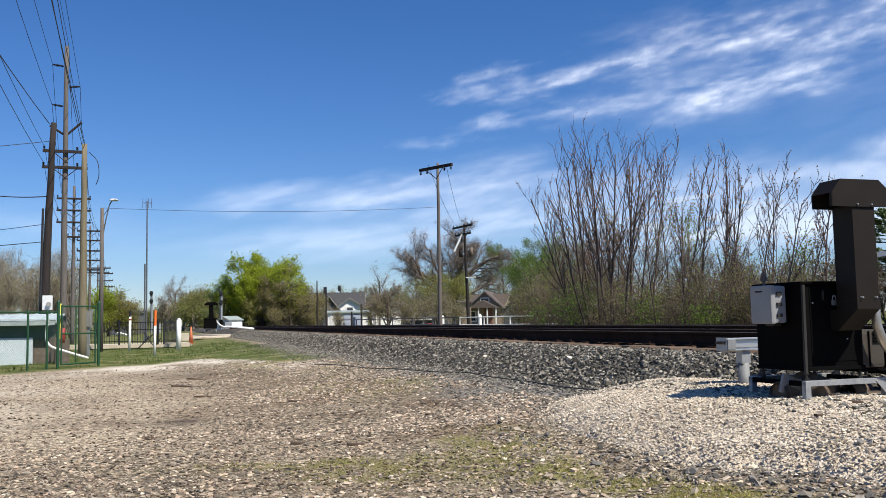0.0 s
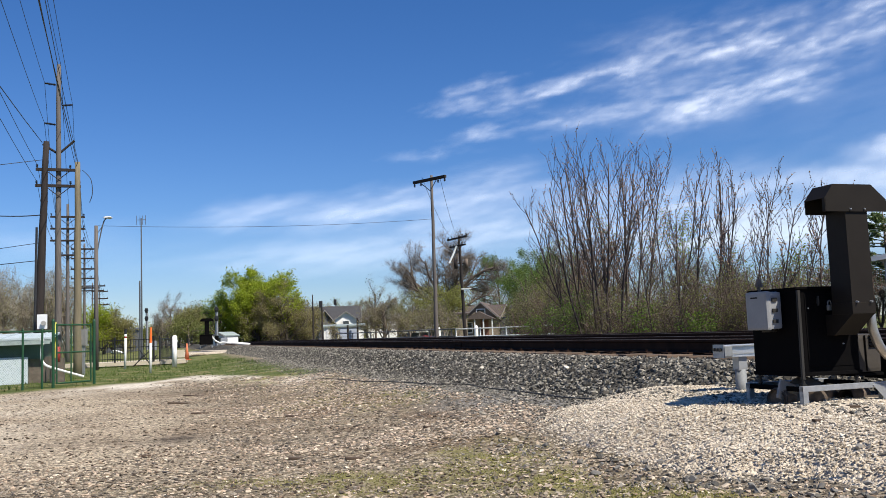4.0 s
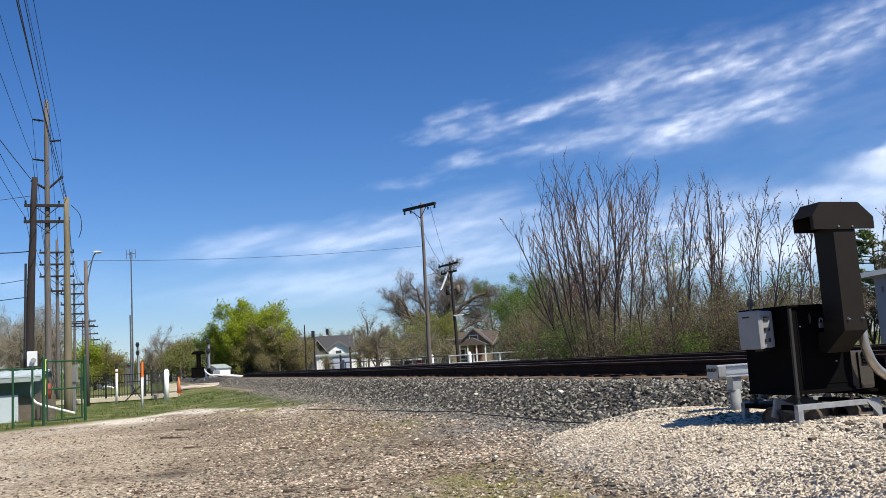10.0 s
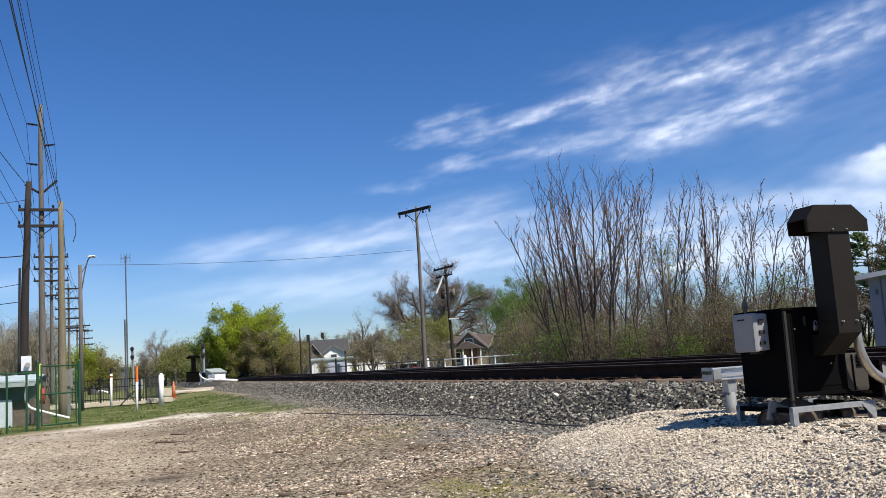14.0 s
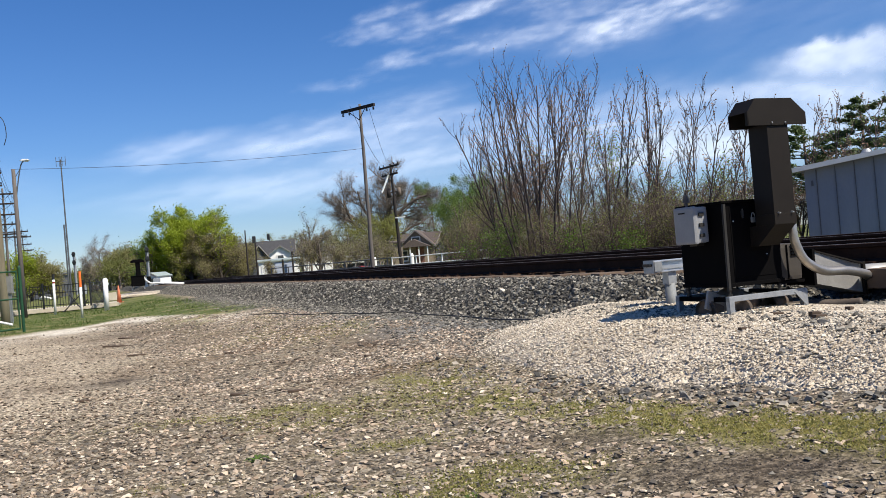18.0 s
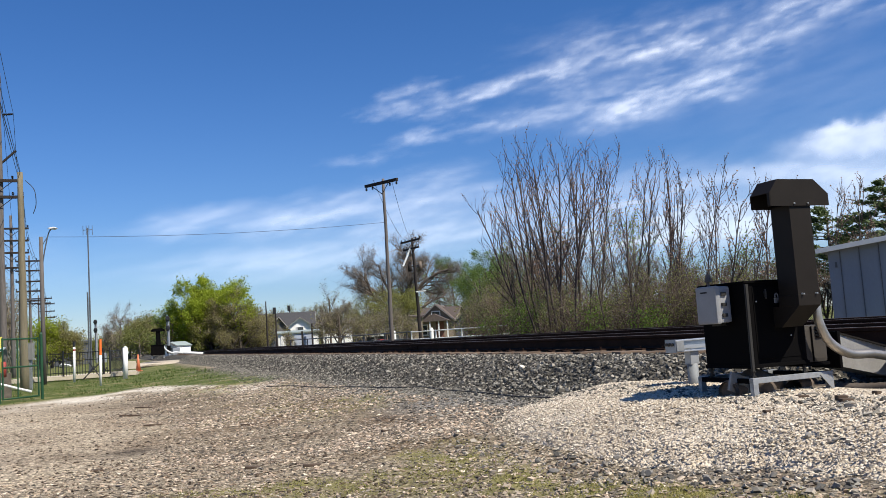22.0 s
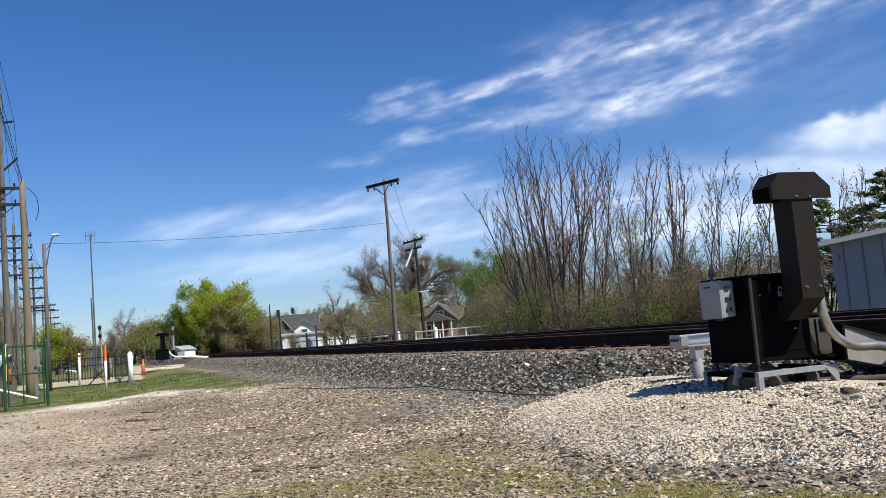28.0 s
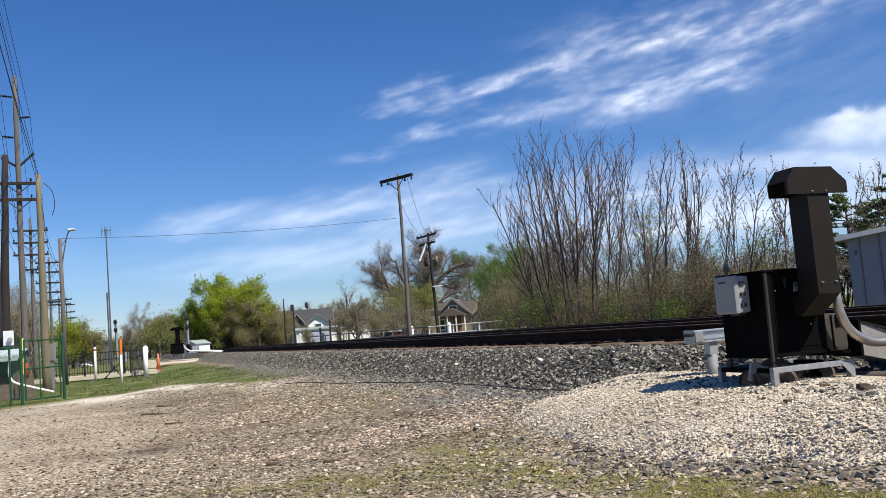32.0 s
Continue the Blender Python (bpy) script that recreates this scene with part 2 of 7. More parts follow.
def crushed(name, colours, scale, depth, big=0.7):
    """A bed of broken stone: cells of their own colour with dark gaps between them."""
    m = bpy.data.materials.new(name)
    m.use_nodes = True
    nt = m.node_tree
    n, li = nt.nodes, nt.links
    bsdf = n["Principled BSDF"]
    bsdf.inputs["Roughness"].default_value, bsdf.inputs["Specular IOR Level"].default_value = 0.95, 0.2
    co = n.new("ShaderNodeTexCoord")
    warp = n.new("ShaderNodeTexNoise")
    warp.inputs["Scale"].default_value = scale * 0.8
    li.new(co.outputs["Object"], warp.inputs["Vector"])
    push = n.new("ShaderNodeMix")
    push.data_type, push.blend_type = "RGBA", "LINEAR_LIGHT"
    push.inputs[0].default_value = 0.6 / scale
    li.new(co.outputs["Object"], push.inputs[6])
    li.new(warp.outputs["Color"], push.inputs[7])
    cell = n.new("ShaderNodeTexVoronoi")
    cell.inputs["Scale"].default_value = scale
    li.new(push.outputs[2], cell.inputs["Vector"])
    tone = n.new("ShaderNodeTexNoise")
    tone.inputs["Scale"].default_value, tone.inputs["Detail"].default_value = big, 4
    li.new(co.outputs["Object"], tone.inputs["Vector"])
    mix = n.new("ShaderNodeMix")
    mix.inputs[0].default_value = 0.3
    li.new(cell.outputs["Color"], mix.inputs[2])
    li.new(tone.outputs[0], mix.inputs[3])
    ramp = n.new("ShaderNodeValToRGB")
    for i, c in enumerate(colours):
        pos = 0.12 + 0.76 * i / (len(colours) - 1)
        e = ramp.color_ramp.elements[i] if i < 2 else ramp.color_ramp.elements.new(pos)
        e.position, e.color = pos, (*c, 1)
    li.new(mix.outputs[0], ramp.inputs[0])
    li.new(ramp.outputs[0], bsdf.inputs["Base Color"])
    up = n.new("ShaderNodeMath")
    up.operation = "MULTIPLY"
    up.inputs[1].default_value = -1
    li.new(cell.outputs["Distance"], up.inputs[0])
    b = n.new("ShaderNodeBump")
    b.inputs["Strength"].default_value, b.inputs["Distance"].default_value = 1.0, depth
    li.new(up.outputs[0], b.inputs["Height"])
    li.new(b.outputs[0], bsdf.inputs["Normal"])
    return m


def leafy(name, dark, light, trans=0.35):
    m = stuff(name, (dark, light), 1.2, 0.6, island=0.7)
    nt = m.node_tree
    out, bsdf = nt.nodes["Material Output"], nt.nodes["Principled BSDF"]
    ramp = next(x for x in nt.nodes if x.bl_idname == "ShaderNodeValToRGB")
    tr = nt.nodes.new("ShaderNodeBsdfTranslucent")
    mx = nt.nodes.new("ShaderNodeMixShader")
    mx.inputs[0].default_value = trans
    nt.links.new(ramp.outputs[0], tr.inputs[0])
    nt.links.new(bsdf.outputs[0], mx.inputs[1])
    nt.links.new(tr.outputs[0], mx.inputs[2])
    nt.links.new(mx.outputs[0], out.inputs[0])
    return m


M_BALLAST = stuff("ballast_stone", ((0.03, 0.027, 0.024), (0.105, 0.098, 0.083), (0.39, 0.36, 0.3)), 6, 0.9, bump=0.004, bump_scale=60, island=0.8)
M_PALE = stuff("limestone_gravel", ((0.31, 0.26, 0.2), (0.53, 0.455, 0.355), (0.74, 0.67, 0.555)), 8, 0.9, bump=0.003, bump_scale=90, island=0.65)
M_GRAVEL = stuff("mixed_gravel", ((0.06, 0.05, 0.04), (0.19, 0.16, 0.12), (0.44, 0.38, 0.29)), 8, 0.9, bump=0.003, bump_scale=80, island=0.8)
# bed darker than its loose stones: shade of the gaps put into the colour
M_BALLAST_BED = crushed("shaded_ballast_bed", ((0.018, 0.017, 0.015), (0.062, 0.058, 0.05), (0.26, 0.24, 0.2)), 19, 0.05)
M_PALE_BED = crushed("limestone_bed", ((0.3, 0.25, 0.19), (0.52, 0.44, 0.34), (0.72, 0.645, 0.53)), 42, 0.02)
M_ROCK = stuff("dark_rock", ((0.06, 0.057, 0.052), (0.17, 0.16, 0.145), (0.33, 0.31, 0.28)), 9, 0.85, bump=0.006, objects=0.5)
M_RAIL = stuff("rusty_rail_steel", ((0.014, 0.008, 0.006), (0.045, 0.024, 0.016)), 3, 0.9, 0, 0.002, 40, spec=0.1)
M_RAILTOP = stuff("worn_rail_head", ((0.13, 0.105, 0.09), (0.3, 0.27, 0.25)), 3, 0.5, 0.6, stretch=(1, 1, 1))
M_TIE = stuff("creosoted_tie", ((0.05, 0.035, 0.025), (0.2, 0.14, 0.1)), 5, 0.9, 0, 0.005, 50, objects=0.4)
M_BLACK = stuff("black_painted_steel", ((0.0025, 0.0025, 0.003), (0.005, 0.0045, 0.0045)), 5, 0.8, 0, 0.0005, 80, spec=0.04)
M_DUCT = stuff("dark_bronze_paint", ((0.0105, 0.0082, 0.0062), (0.0165, 0.0132, 0.0102)), 4, 0.6, 0, 0.0005, 90, spec=0.15)
M_FAN = stuff("dusty_brown_steel", ((0.036, 0.032, 0.028), (0.07, 0.062, 0.054)), 6, 0.7, 0.1, 0.0006, 80, spec=0.2)
M_DULL = stuff("dull_galvanised_pipe", ((0.15, 0.165, 0.175), (0.27, 0.28, 0.29)), 11, 0.7, 0.25, 0.0008, 90)
M_ANGLE = stuff("worn_steel_angle", ((0.018, 0.017, 0.016), (0.035, 0.033, 0.03)), 9, 0.6, 0.2)
M_GALV = stuff("galvanised_steel", ((0.24, 0.255, 0.27), (0.42, 0.435, 0.45)), 14, 0.5, 0.5, 0.0006, 120)
M_GREYP = stuff("weathered_grey_panel", ((0.2, 0.19, 0.18), (0.36, 0.35, 0.33)), 7, 0.6, 0.3, 0.0005, 90)
M_ALU = stuff("mill_finish_aluminium", ((0.5, 0.51, 0.52), (0.66, 0.665, 0.67)), 5, 0.38, 0.7)
M_HOSE = stuff("ribbed_metal_hose", ((0.3, 0.275, 0.24), (0.52, 0.48, 0.42)), 9, 0.36, 0.75)
M_WHITEBOX = stuff("pale_grey_enclosure", ((0.5, 0.51, 0.51), (0.62, 0.63, 0.63)), 5, 0.5)
# control box grey, painted darker than its plastic for the shade on it
M_ENCL = stuff("shade_toned_enclosure", ((0.2, 0.205, 0.215), (0.27, 0.275, 0.285)), 5, 0.5)
M_TUBE = stuff("bright_spiral_pipe", ((0.42, 0.4, 0.37), (0.6, 0.58, 0.54)), 6, 0.42, 0.45)
M_WHITE = stuff("white_paint", ((0.68, 0.68, 0.66), (0.82, 0.82, 0.8)), 5, 0.6, 0, 0.0008, 60)
M_RUSTPIPE = stuff("brown_rusty_pipe", ((0.06, 0.045, 0.035), (0.2, 0.16, 0.13)), 6, 0.75, 0.2, 0.001, 70)
M_OLDHOSE = stuff("worn_brown_hose", ((0.03, 0.022, 0.017), (0.11, 0.085, 0.066)), 9, 0.7, 0.1, 0.001, 70)
M_FADED = stuff("faded_orange_plastic", ((0.45, 0.12, 0.05), (0.6, 0.19, 0.09)), 5, 0.6)
M_POLE = stuff("weathered_pole_wood", ((0.068, 0.06, 0.055), (0.16, 0.142, 0.13)), 3, 0.9, 0, 0.004, 30, stretch=(6, 6, 0.6))
M_POLED = stuff("dark_pole_wood", ((0.01, 0.008, 0.0075), (0.034, 0.026, 0.024)), 3, 0.9, 0, 0.004, 30, stretch=(6, 6, 0.6))
M_POLEG = stuff("treated_pole_wood", ((0.11, 0.094, 0.06), (0.22, 0.188, 0.125)), 3, 0.9, 0, 0.004, 30, stretch=(6, 6, 0.6))
M_WIRE = stuff("wire_sheath", ((0.01, 0.01, 0.011), (0.03, 0.03, 0.032)), 2, 0.6)
M_GREEN = stuff("green_vinyl_steel", ((0.008, 0.042, 0.018), (0.015, 0.072, 0.03)), 5, 0.5)
M_IRON = stuff("black_iron", ((0.012, 0.012, 0.014), (0.03, 0.03, 0.03)), 6, 0.5)
M_ORANGE = stuff("orange_plastic", ((0.75, 0.13, 0.02), (0.9, 0.2, 0.04)), 5, 0.5)
M_BARK = stuff("grey_bark", ((0.06, 0.047, 0.037), (0.16, 0.13, 0.105)), 2, 0.9, 0, 0.01, 20, stretch=(2, 2, 0.6))
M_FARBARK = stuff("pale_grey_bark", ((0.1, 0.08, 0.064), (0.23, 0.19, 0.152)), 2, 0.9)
M_LEAFS = leafy("undergrowth_leaves", (0.11, 0.125, 0.03), (0.29, 0.3, 0.085), 0.5)
M_STEM = stuff("young_bark", ((0.026, 0.02, 0.018), (0.09, 0.068, 0.059)), 2, 0.85, stretch=(2, 2, 0.6), island=0.3)
M_TWIG = stuff("reddish_twig", ((0.045, 0.03, 0.022), (0.135, 0.098, 0.072)), 2, 0.85, island=0.4)
M_TAWNY = stuff("tawny_dry_twig", ((0.075, 0.056, 0.042), (0.185, 0.145, 0.11)), 2, 0.85, island=0.4)
M_WOODTW = stuff("pale_olive_twig", ((0.15, 0.13, 0.095), (0.3, 0.265, 0.2)), 2, 0.85, island=0.4)
M_BUD = leafy("spring_buds", (0.2, 0.11, 0.075), (0.36, 0.24, 0.16), 0.3)
M_LEAFY = leafy("bright_spring_leaves", (0.23, 0.3, 0.022), (0.42, 0.49, 0.045), 0.58)
M_LEAFG = leafy("fresh_leaves", (0.09, 0.15, 0.028), (0.21, 0.29, 0.065), 0.55)
M_LEAFO = leafy("olive_sprouts", (0.165, 0.172, 0.043), (0.34, 0.34, 0.098), 0.55)
M_LEAFB = leafy("brown_catkins", (0.21, 0.187, 0.075), (0.36, 0.33, 0.132), 0.52)
M_RUSTLEAF = leafy("rusty_winter_leaves", (0.13, 0.07, 0.042), (0.25, 0.145, 0.09), 0.4)
M_LEAFF = leafy("new_green_leaves", (0.1, 0.19, 0.025), (0.22, 0.36, 0.05), 0.55)
M_PINE = leafy("pine_needles", (0.04, 0.07, 0.024), (0.15, 0.2, 0.07), 0.25)
M_GRASS = leafy("grass_blades", (0.03, 0.062, 0.01), (0.13, 0.185, 0.032), 0.35)
M_WEED = leafy("yellowish_weeds", (0.15, 0.15, 0.035), (0.37, 0.345, 0.11), 0.45)
M_PLANT = leafy("bright_weed_leaf", (0.08, 0.14, 0.022), (0.17, 0.25, 0.05), 0.4)
M_VERGE = leafy("verge_grass_blades", (0.24, 0.205, 0.05), (0.56, 0.5, 0.18), 0.45)
PEBBLES = ((0.05, 0.044, 0.038), (0.14, 0.118, 0.092), (0.26, 0.19, 0.13), (0.29, 0.25, 0.2), (0.45, 0.34, 0.245), (0.68, 0.59, 0.46))
M_PEBBLE = stuff("mixed_pebbles", PEBBLES, 8, 0.85, bump=0.002, bump_scale=90, island=0.85)
M_PEBBLE_ONE = stuff("single_pebble", PEBBLES, 8, 0.85, bump=0.002, bump_scale=90, objects=0.85)
M_BALLAST_ONE = stuff("single_ballast_stone", ((0.036, 0.032, 0.027), (0.11, 0.1, 0.082), (0.36, 0.33, 0.27)), 6, 0.9, bump=0.004, bump_scale=60, objects=0.8)
M_LITTER = stuff("dark_litter", ((0.025, 0.019, 0.014), (0.07, 0.05, 0.034), (0.15, 0.105, 0.07)), 8, 0.95, island=0.8)
M_CRUMB = stuff("soil_crumb", ((0.05, 0.042, 0.034), (0.11, 0.09, 0.07), (0.2, 0.165, 0.13)), 8, 0.95, island=0.8)
M_FOOT = stuff("grey_and_cream_stone", ((0.05, 0.048, 0.043), (0.15, 0.14, 0.12), (0.27, 0.24, 0.2), (0.5, 0.44, 0.35)), 8, 0.88, bump=0.003, bump_scale=80, island=0.8)
M_COARSE = stuff("coarse_limestone", ((0.19, 0.175, 0.15), (0.42, 0.365, 0.29), (0.56, 0.49, 0.39), (0.7, 0.63, 0.52)), 8, 0.9, bump=0.003, bump_scale=90, island=0.75)
M_MAST = stuff("dull_steel_mast", ((0.07, 0.075, 0.085), (0.13, 0.14, 0.15)), 3, 0.6, 0.3)
M_SIDING = stuff("white_siding", ((0.7, 0.7, 0.68), (0.85, 0.85, 0.82)), 2, 0.7, stretch=(0.5, 0.5, 6))
M_TAN = stuff("tan_siding", ((0.18, 0.145, 0.107), (0.27, 0.225, 0.17)), 2, 0.75, stretch=(0.5, 0.5, 6))
M_DKWALL = stuff("slate_siding", ((0.06, 0.065, 0.08), (0.13, 0.135, 0.15)), 2, 0.75, stretch=(0.5, 0.5, 6))
M_ROOFG = stuff("grey_shingles", ((0.03, 0.03, 0.033), (0.075, 0.075, 0.08)), 5, 0.9, 0, 0.01, 30)
M_ROOFB = stuff("brown_shingles", ((0.065, 0.051, 0.045), (0.14, 0.112, 0.1)), 5, 0.9, 0, 0.01, 30)
M_GLASS = stuff("dark_window_glass", ((0.02, 0.025, 0.03), (0.06, 0.07, 0.08)), 2, 0.08, spec=0.8)
M_BLUEGREY = stuff("blue_grey_door", ((0.3, 0.34, 0.42), (0.42, 0.46, 0.55)), 2, 0.7)
M_SHEDWALL = stuff("pale_blue_wall", ((0.4, 0.47, 0.5), (0.52, 0.59, 0.62)), 2, 0.7, bump=0.002)
M_SHEDBAND = stuff("dark_green_fascia", ((0.03, 0.06, 0.05), (0.06, 0.1, 0.085)), 3, 0.7)
M_SHEDROOF = stuff("pale_metal_roof", ((0.24, 0.29, 0.28), (0.36, 0.41, 0.39)), 3, 0.55, 0.1)
M_STEELSHED = stuff("grey_blue_steel_panel", ((0.155, 0.178, 0.222), (0.22, 0.243, 0.292)), 1.5, 0.55, 0.1, 0.001, 30, stretch=(1, 1, 0.3))
M_CONC = stuff("sandy_concrete", ((0.4, 0.35, 0.26), (0.55, 0.49, 0.39)), 2, 0.9, 0, 0.004, 30)
M_BRICK = stuff("red_brick", ((0.1, 0.05, 0.038), (0.19, 0.1, 0.075)), 6, 0.9)
M_CLOTH = stuff("red_plastic", ((0.22, 0.02, 0.018), (0.34, 0.045, 0.035)), 5, 0.6)
M_YELLOW = stuff("yellow_marker", ((0.6, 0.55, 0.08), (0.75, 0.7, 0.15)), 5, 0.6)
M_LENS = stuff("signal_lens", ((0.01, 0.01, 0.01), (0.03, 0.03, 0.03)), 5, 0.2)
M_WOODBIT = stuff("rotten_wood", ((0.04, 0.027, 0.019), (0.115, 0.08, 0.055)), 9, 0.95, 0, 0.004, 60)

# ---- ground ----
def lawn_edge(d):
    """How far along the line the grass begins, by the distance across it."""
    return 28.2 + 0.9 * np.minimum(np.maximum(d, -9) + 1, 0) + 3.6 * np.exp(-((d - 1.4) / 1.0) ** 2) - 4.5 * smooth(2.2, 3.6, d)


def grass_mask(x, y):
    s, d = sd(np.asarray(x, float), np.asarray(y, float))
    wob = 2.2 * (fbm(np.asarray(x) * 0.3, np.asarray(y) * 0.3, 41, 3) - 0.5)
    lawn = smooth(0.0, 1.2, s - lawn_edge(d) + 0.7 * wob) * (1 - smooth(3.9, 5.0, d + 0.4 * wob))
    far = smooth(16, 18, d)
    return np.clip(np.maximum(lawn, far), 0, 1)


def patch(x, y, cx, cy, rx, ry, turn=0.0):
    """A soft oval patch on the ground."""
    c, k = math.cos(radians(turn)), math.sin(radians(turn))
    u, v = (x - cx) * c + (y - cy) * k, (y - cy) * c - (x - cx) * k
    return np.exp(-(u / rx) ** 2 - (v / ry) ** 2)


def verge(s, d):
    """How near a spot is to the grassy line in front of the pad."""
    return np.exp(-((d - 2.78 - 0.27 * np.maximum(5.8 - s, 0)) / (0.26 + 0.05 * np.maximum(5 - s, 0))) ** 2) * (1 - smooth(8.2, 9.6, s))


def weed_mask(x, y):
    x, y = np.asarray(x, float), np.asarray(y, float)
    s, d = sd(x, y)
    n = fbm(x * 1.1, y * 1.1, 51, 4)
    rough_ = smooth(0.34, 0.56, n + 0.05)
    strip = 1.5 * verge(s, d) * (1 - 0.45 * smooth(4.5, 6.5, s)) * smooth(0.38, 0.56, n + 0.07)
    front = patch(x, y, -1.35, 7.58, 1.15, 0.2) + 0.8 * patch(x, y, -0.65, 7.2, 0.6, 0.5)
    beside = 0.75 * patch(x, y, 0.42, 7.9, 0.4, 0.9) + 0.5 * patch(x, y, 0.3, 6.6, 0.7, 0.6)
    low = 0.9 * patch(x, y, 0.5, 4.55, 0.5, 0.38) + 0.8 * patch(x, y, 0.0, 5.7, 0.42, 0.12) + 0.6 * patch(x, y, -1.3, 5.2, 0.3, 0.15) + 0.6 * patch(x, y, -0.6, 4.5, 0.8, 0.2)
    side = 0.7 * np.exp(-((d - 3.6) / 1.2) ** 2) * smooth(11, 14, s) * (1 - smooth(26, 32, s)) * smooth(0.5, 0.66, n + 0.07)
    far = 1.1 * np.exp(-((s - 26.5) / 4.0) ** 2 - ((d - 3.1) / 1.0) ** 2) * smooth(0.36, 0.6, n) + 0.7 * patch(x, y, -2.5, 15.0, 0.9, 0.9) * rough_ + 0.7 * patch(x, y, -0.8, 14.7, 0.9, 0.6) * rough_
    return np.clip((strip + front * rough_ + beside * rough_ + low * rough_ + side + far) * smooth(0.2, 0.7, fbm(x * 7, y * 7, 55, 4)), 0, 1)


def dark_mask(x, y):
    x, y = np.asarray(x, float), np.asarray(y, float)
    n = fbm(x * 0.8, y * 0.8, 61, 4)
    spot = 0.85 * np.exp(-((x + 3.37) / 0.3) ** 2 - ((y - 11.4) / 0.5) ** 2) + 0.16 * np.exp(-((x + 3.7) / 0.4) ** 2 - ((y - 10.75 + 0.5 * (x + 3.7)) / 0.3) ** 2)
    wheel = 1.2 * np.exp(-((x - 1.75) / 0.8) ** 2 - ((y - 3.92 + 0.3 * (x - 1.75)) / 0.3) ** 2)
    far = 0.7 * np.exp(-((x + 5.2) / 2.2) ** 2 - ((y - 21.5) / 1.0) ** 2) * smooth(0.4, 0.6, n)
    ruts = 0.55 * smooth(0.52, 0.7, fbm(x * 0.5 + 7, y * 0.9, 63, 3))
    track_ = 0.45 * patch(x, y, 1.2, 5.05, 0.45, 0.2, -35)
    return np.clip(spot + wheel * 0.75 + track_ + far + ruts * 0.45, 0, 1)


def earth_mask(x, y):
    """Bare brown soil between the yard and the foot of the bank."""
    x, y = np.asarray(x, float), np.asarray(y, float)
    s, d = sd(x, y)
    n = fbm(x * 0.9, y * 0.9, 67, 4)
    belt = np.exp(-((d - 3.0) / 0.9) ** 2) * smooth(7.6, 8.8, s) * (1 - smooth(14, 17, s))
    return np.clip((0.95 * belt + 0.35 * smooth(8, 12, s) * (1 - smooth(20, 26, s)) * (1 - smooth(3.4, 4.4, d)) * smooth(-2.5, 0.5, d)) * smooth(0.42, 0.6, n), 0, 1)


def dusty(x, y):
    """The driven part of the yard, where fine dust covers the stones."""
    s, d = sd(np.asarray(x, float), np.asarray(y, float))
    return smooth(8.0, 11.5, np.hypot(x, y) + 1.6 * (fbm(np.asarray(x) * 0.8, np.asarray(y) * 0.8, 65, 3) - 0.5)) * (1 - smooth(-0.4, 1.6, d + 1.2 * (fbm(np.asarray(x) * 0.5, np.asarray(y) * 0.5, 69, 3) - 0.5)))


def grey_mask(x, y):
    """Fine grey stone washed from the bank over its foot."""
    s, d = sd(np.asarray(x, float), np.asarray(y, float))
    wob = 1.6 * (fbm(np.asarray(x) * 0.5, np.asarray(y) * 0.5, 45, 3) - 0.5)
    return smooth(3.5, 4.7, d + wob) * (1 - smooth(5.5, 6, d)) * (1 - smooth(34, 44, s))


def pale_mask(x, y):
    """Spilled pale limestone at the edge of the grass."""
    x, y = np.asarray(x, float), np.asarray(y, float)
    s, d = sd(x, y)
    along = s - lawn_edge(d) + 1.3
    dusty = 0.32 * smooth(-0.6, -3.0, d) * (1 - smooth(22, 27, s)) * smooth(0.35, 0.6, fbm(x * 0.4, y * 1.2, 49, 4))
    return np.clip(np.exp(-(along / (1.7 + 1.1 * smooth(-1, 2.5, d))) ** 2) * smooth(-3.5, 0.5, d) * (1 - smooth(3.2, 4.6, d)) * smooth(0.32, 0.6, fbm(x * 1.3, y * 0.8, 47, 5)) * 1.7 + dusty, 0, 1)


def make_ground():
    az = np.radians(np.concatenate([np.arange(-42, 44, 0.45), np.arange(44, 318, 6.0)]))
    r = [0.35]
    while r[-1] < 70:
        r.append(r[-1] * 1.026)
    while r[-1] < 4600:
        r.append(r[-1] * 1.16)
    r = np.array(r)
    rr, aa = np.meshgrid(r, az, indexing="ij")
    x, y = (rr * np.sin(aa)).ravel(), (rr * np.cos(aa)).ravel()
    z = ground_height(x, y)
    n = len(az)
    i, j = np.meshgrid(np.arange(len(r) - 1), np.arange(n), indexing="ij")
    a, b = (i * n + j).ravel(), (i * n + (j + 1) % n).ravel()
    tris = np.concatenate([np.stack([a, b, b + n], -1), np.stack([a, b + n, a + n], -1)])
    tris = tris[:, ::-1]
    centre = np.array([[0, 0, ground_height(0.0, 0.0)]])
    verts = np.concatenate([np.stack([x, y, z], -1), centre])
    k = np.arange(n)
    fan = np.stack([np.full(n, len(x)), (k + 1) % n, k], -1)
    ob = tri_mesh("ground", verts, np.concatenate([tris, fan]), ground_material(), None, "dusty gravel and dirt yard with grass patches beside the railway", "structure", "ground")
    for name, mask in (("dust", dusty), ("grass", grass_mask), ("weed", weed_mask), ("dark", dark_mask), ("grey", grey_mask), ("pale", pale_mask), ("earth", earth_mask)):
        at = ob.data.attributes.new(name, "FLOAT", "POINT")
        at.data.foreach_set("value", np.append(mask(x, y), 0).astype(np.float32))
    ob.data.shade_smooth()
    return ob


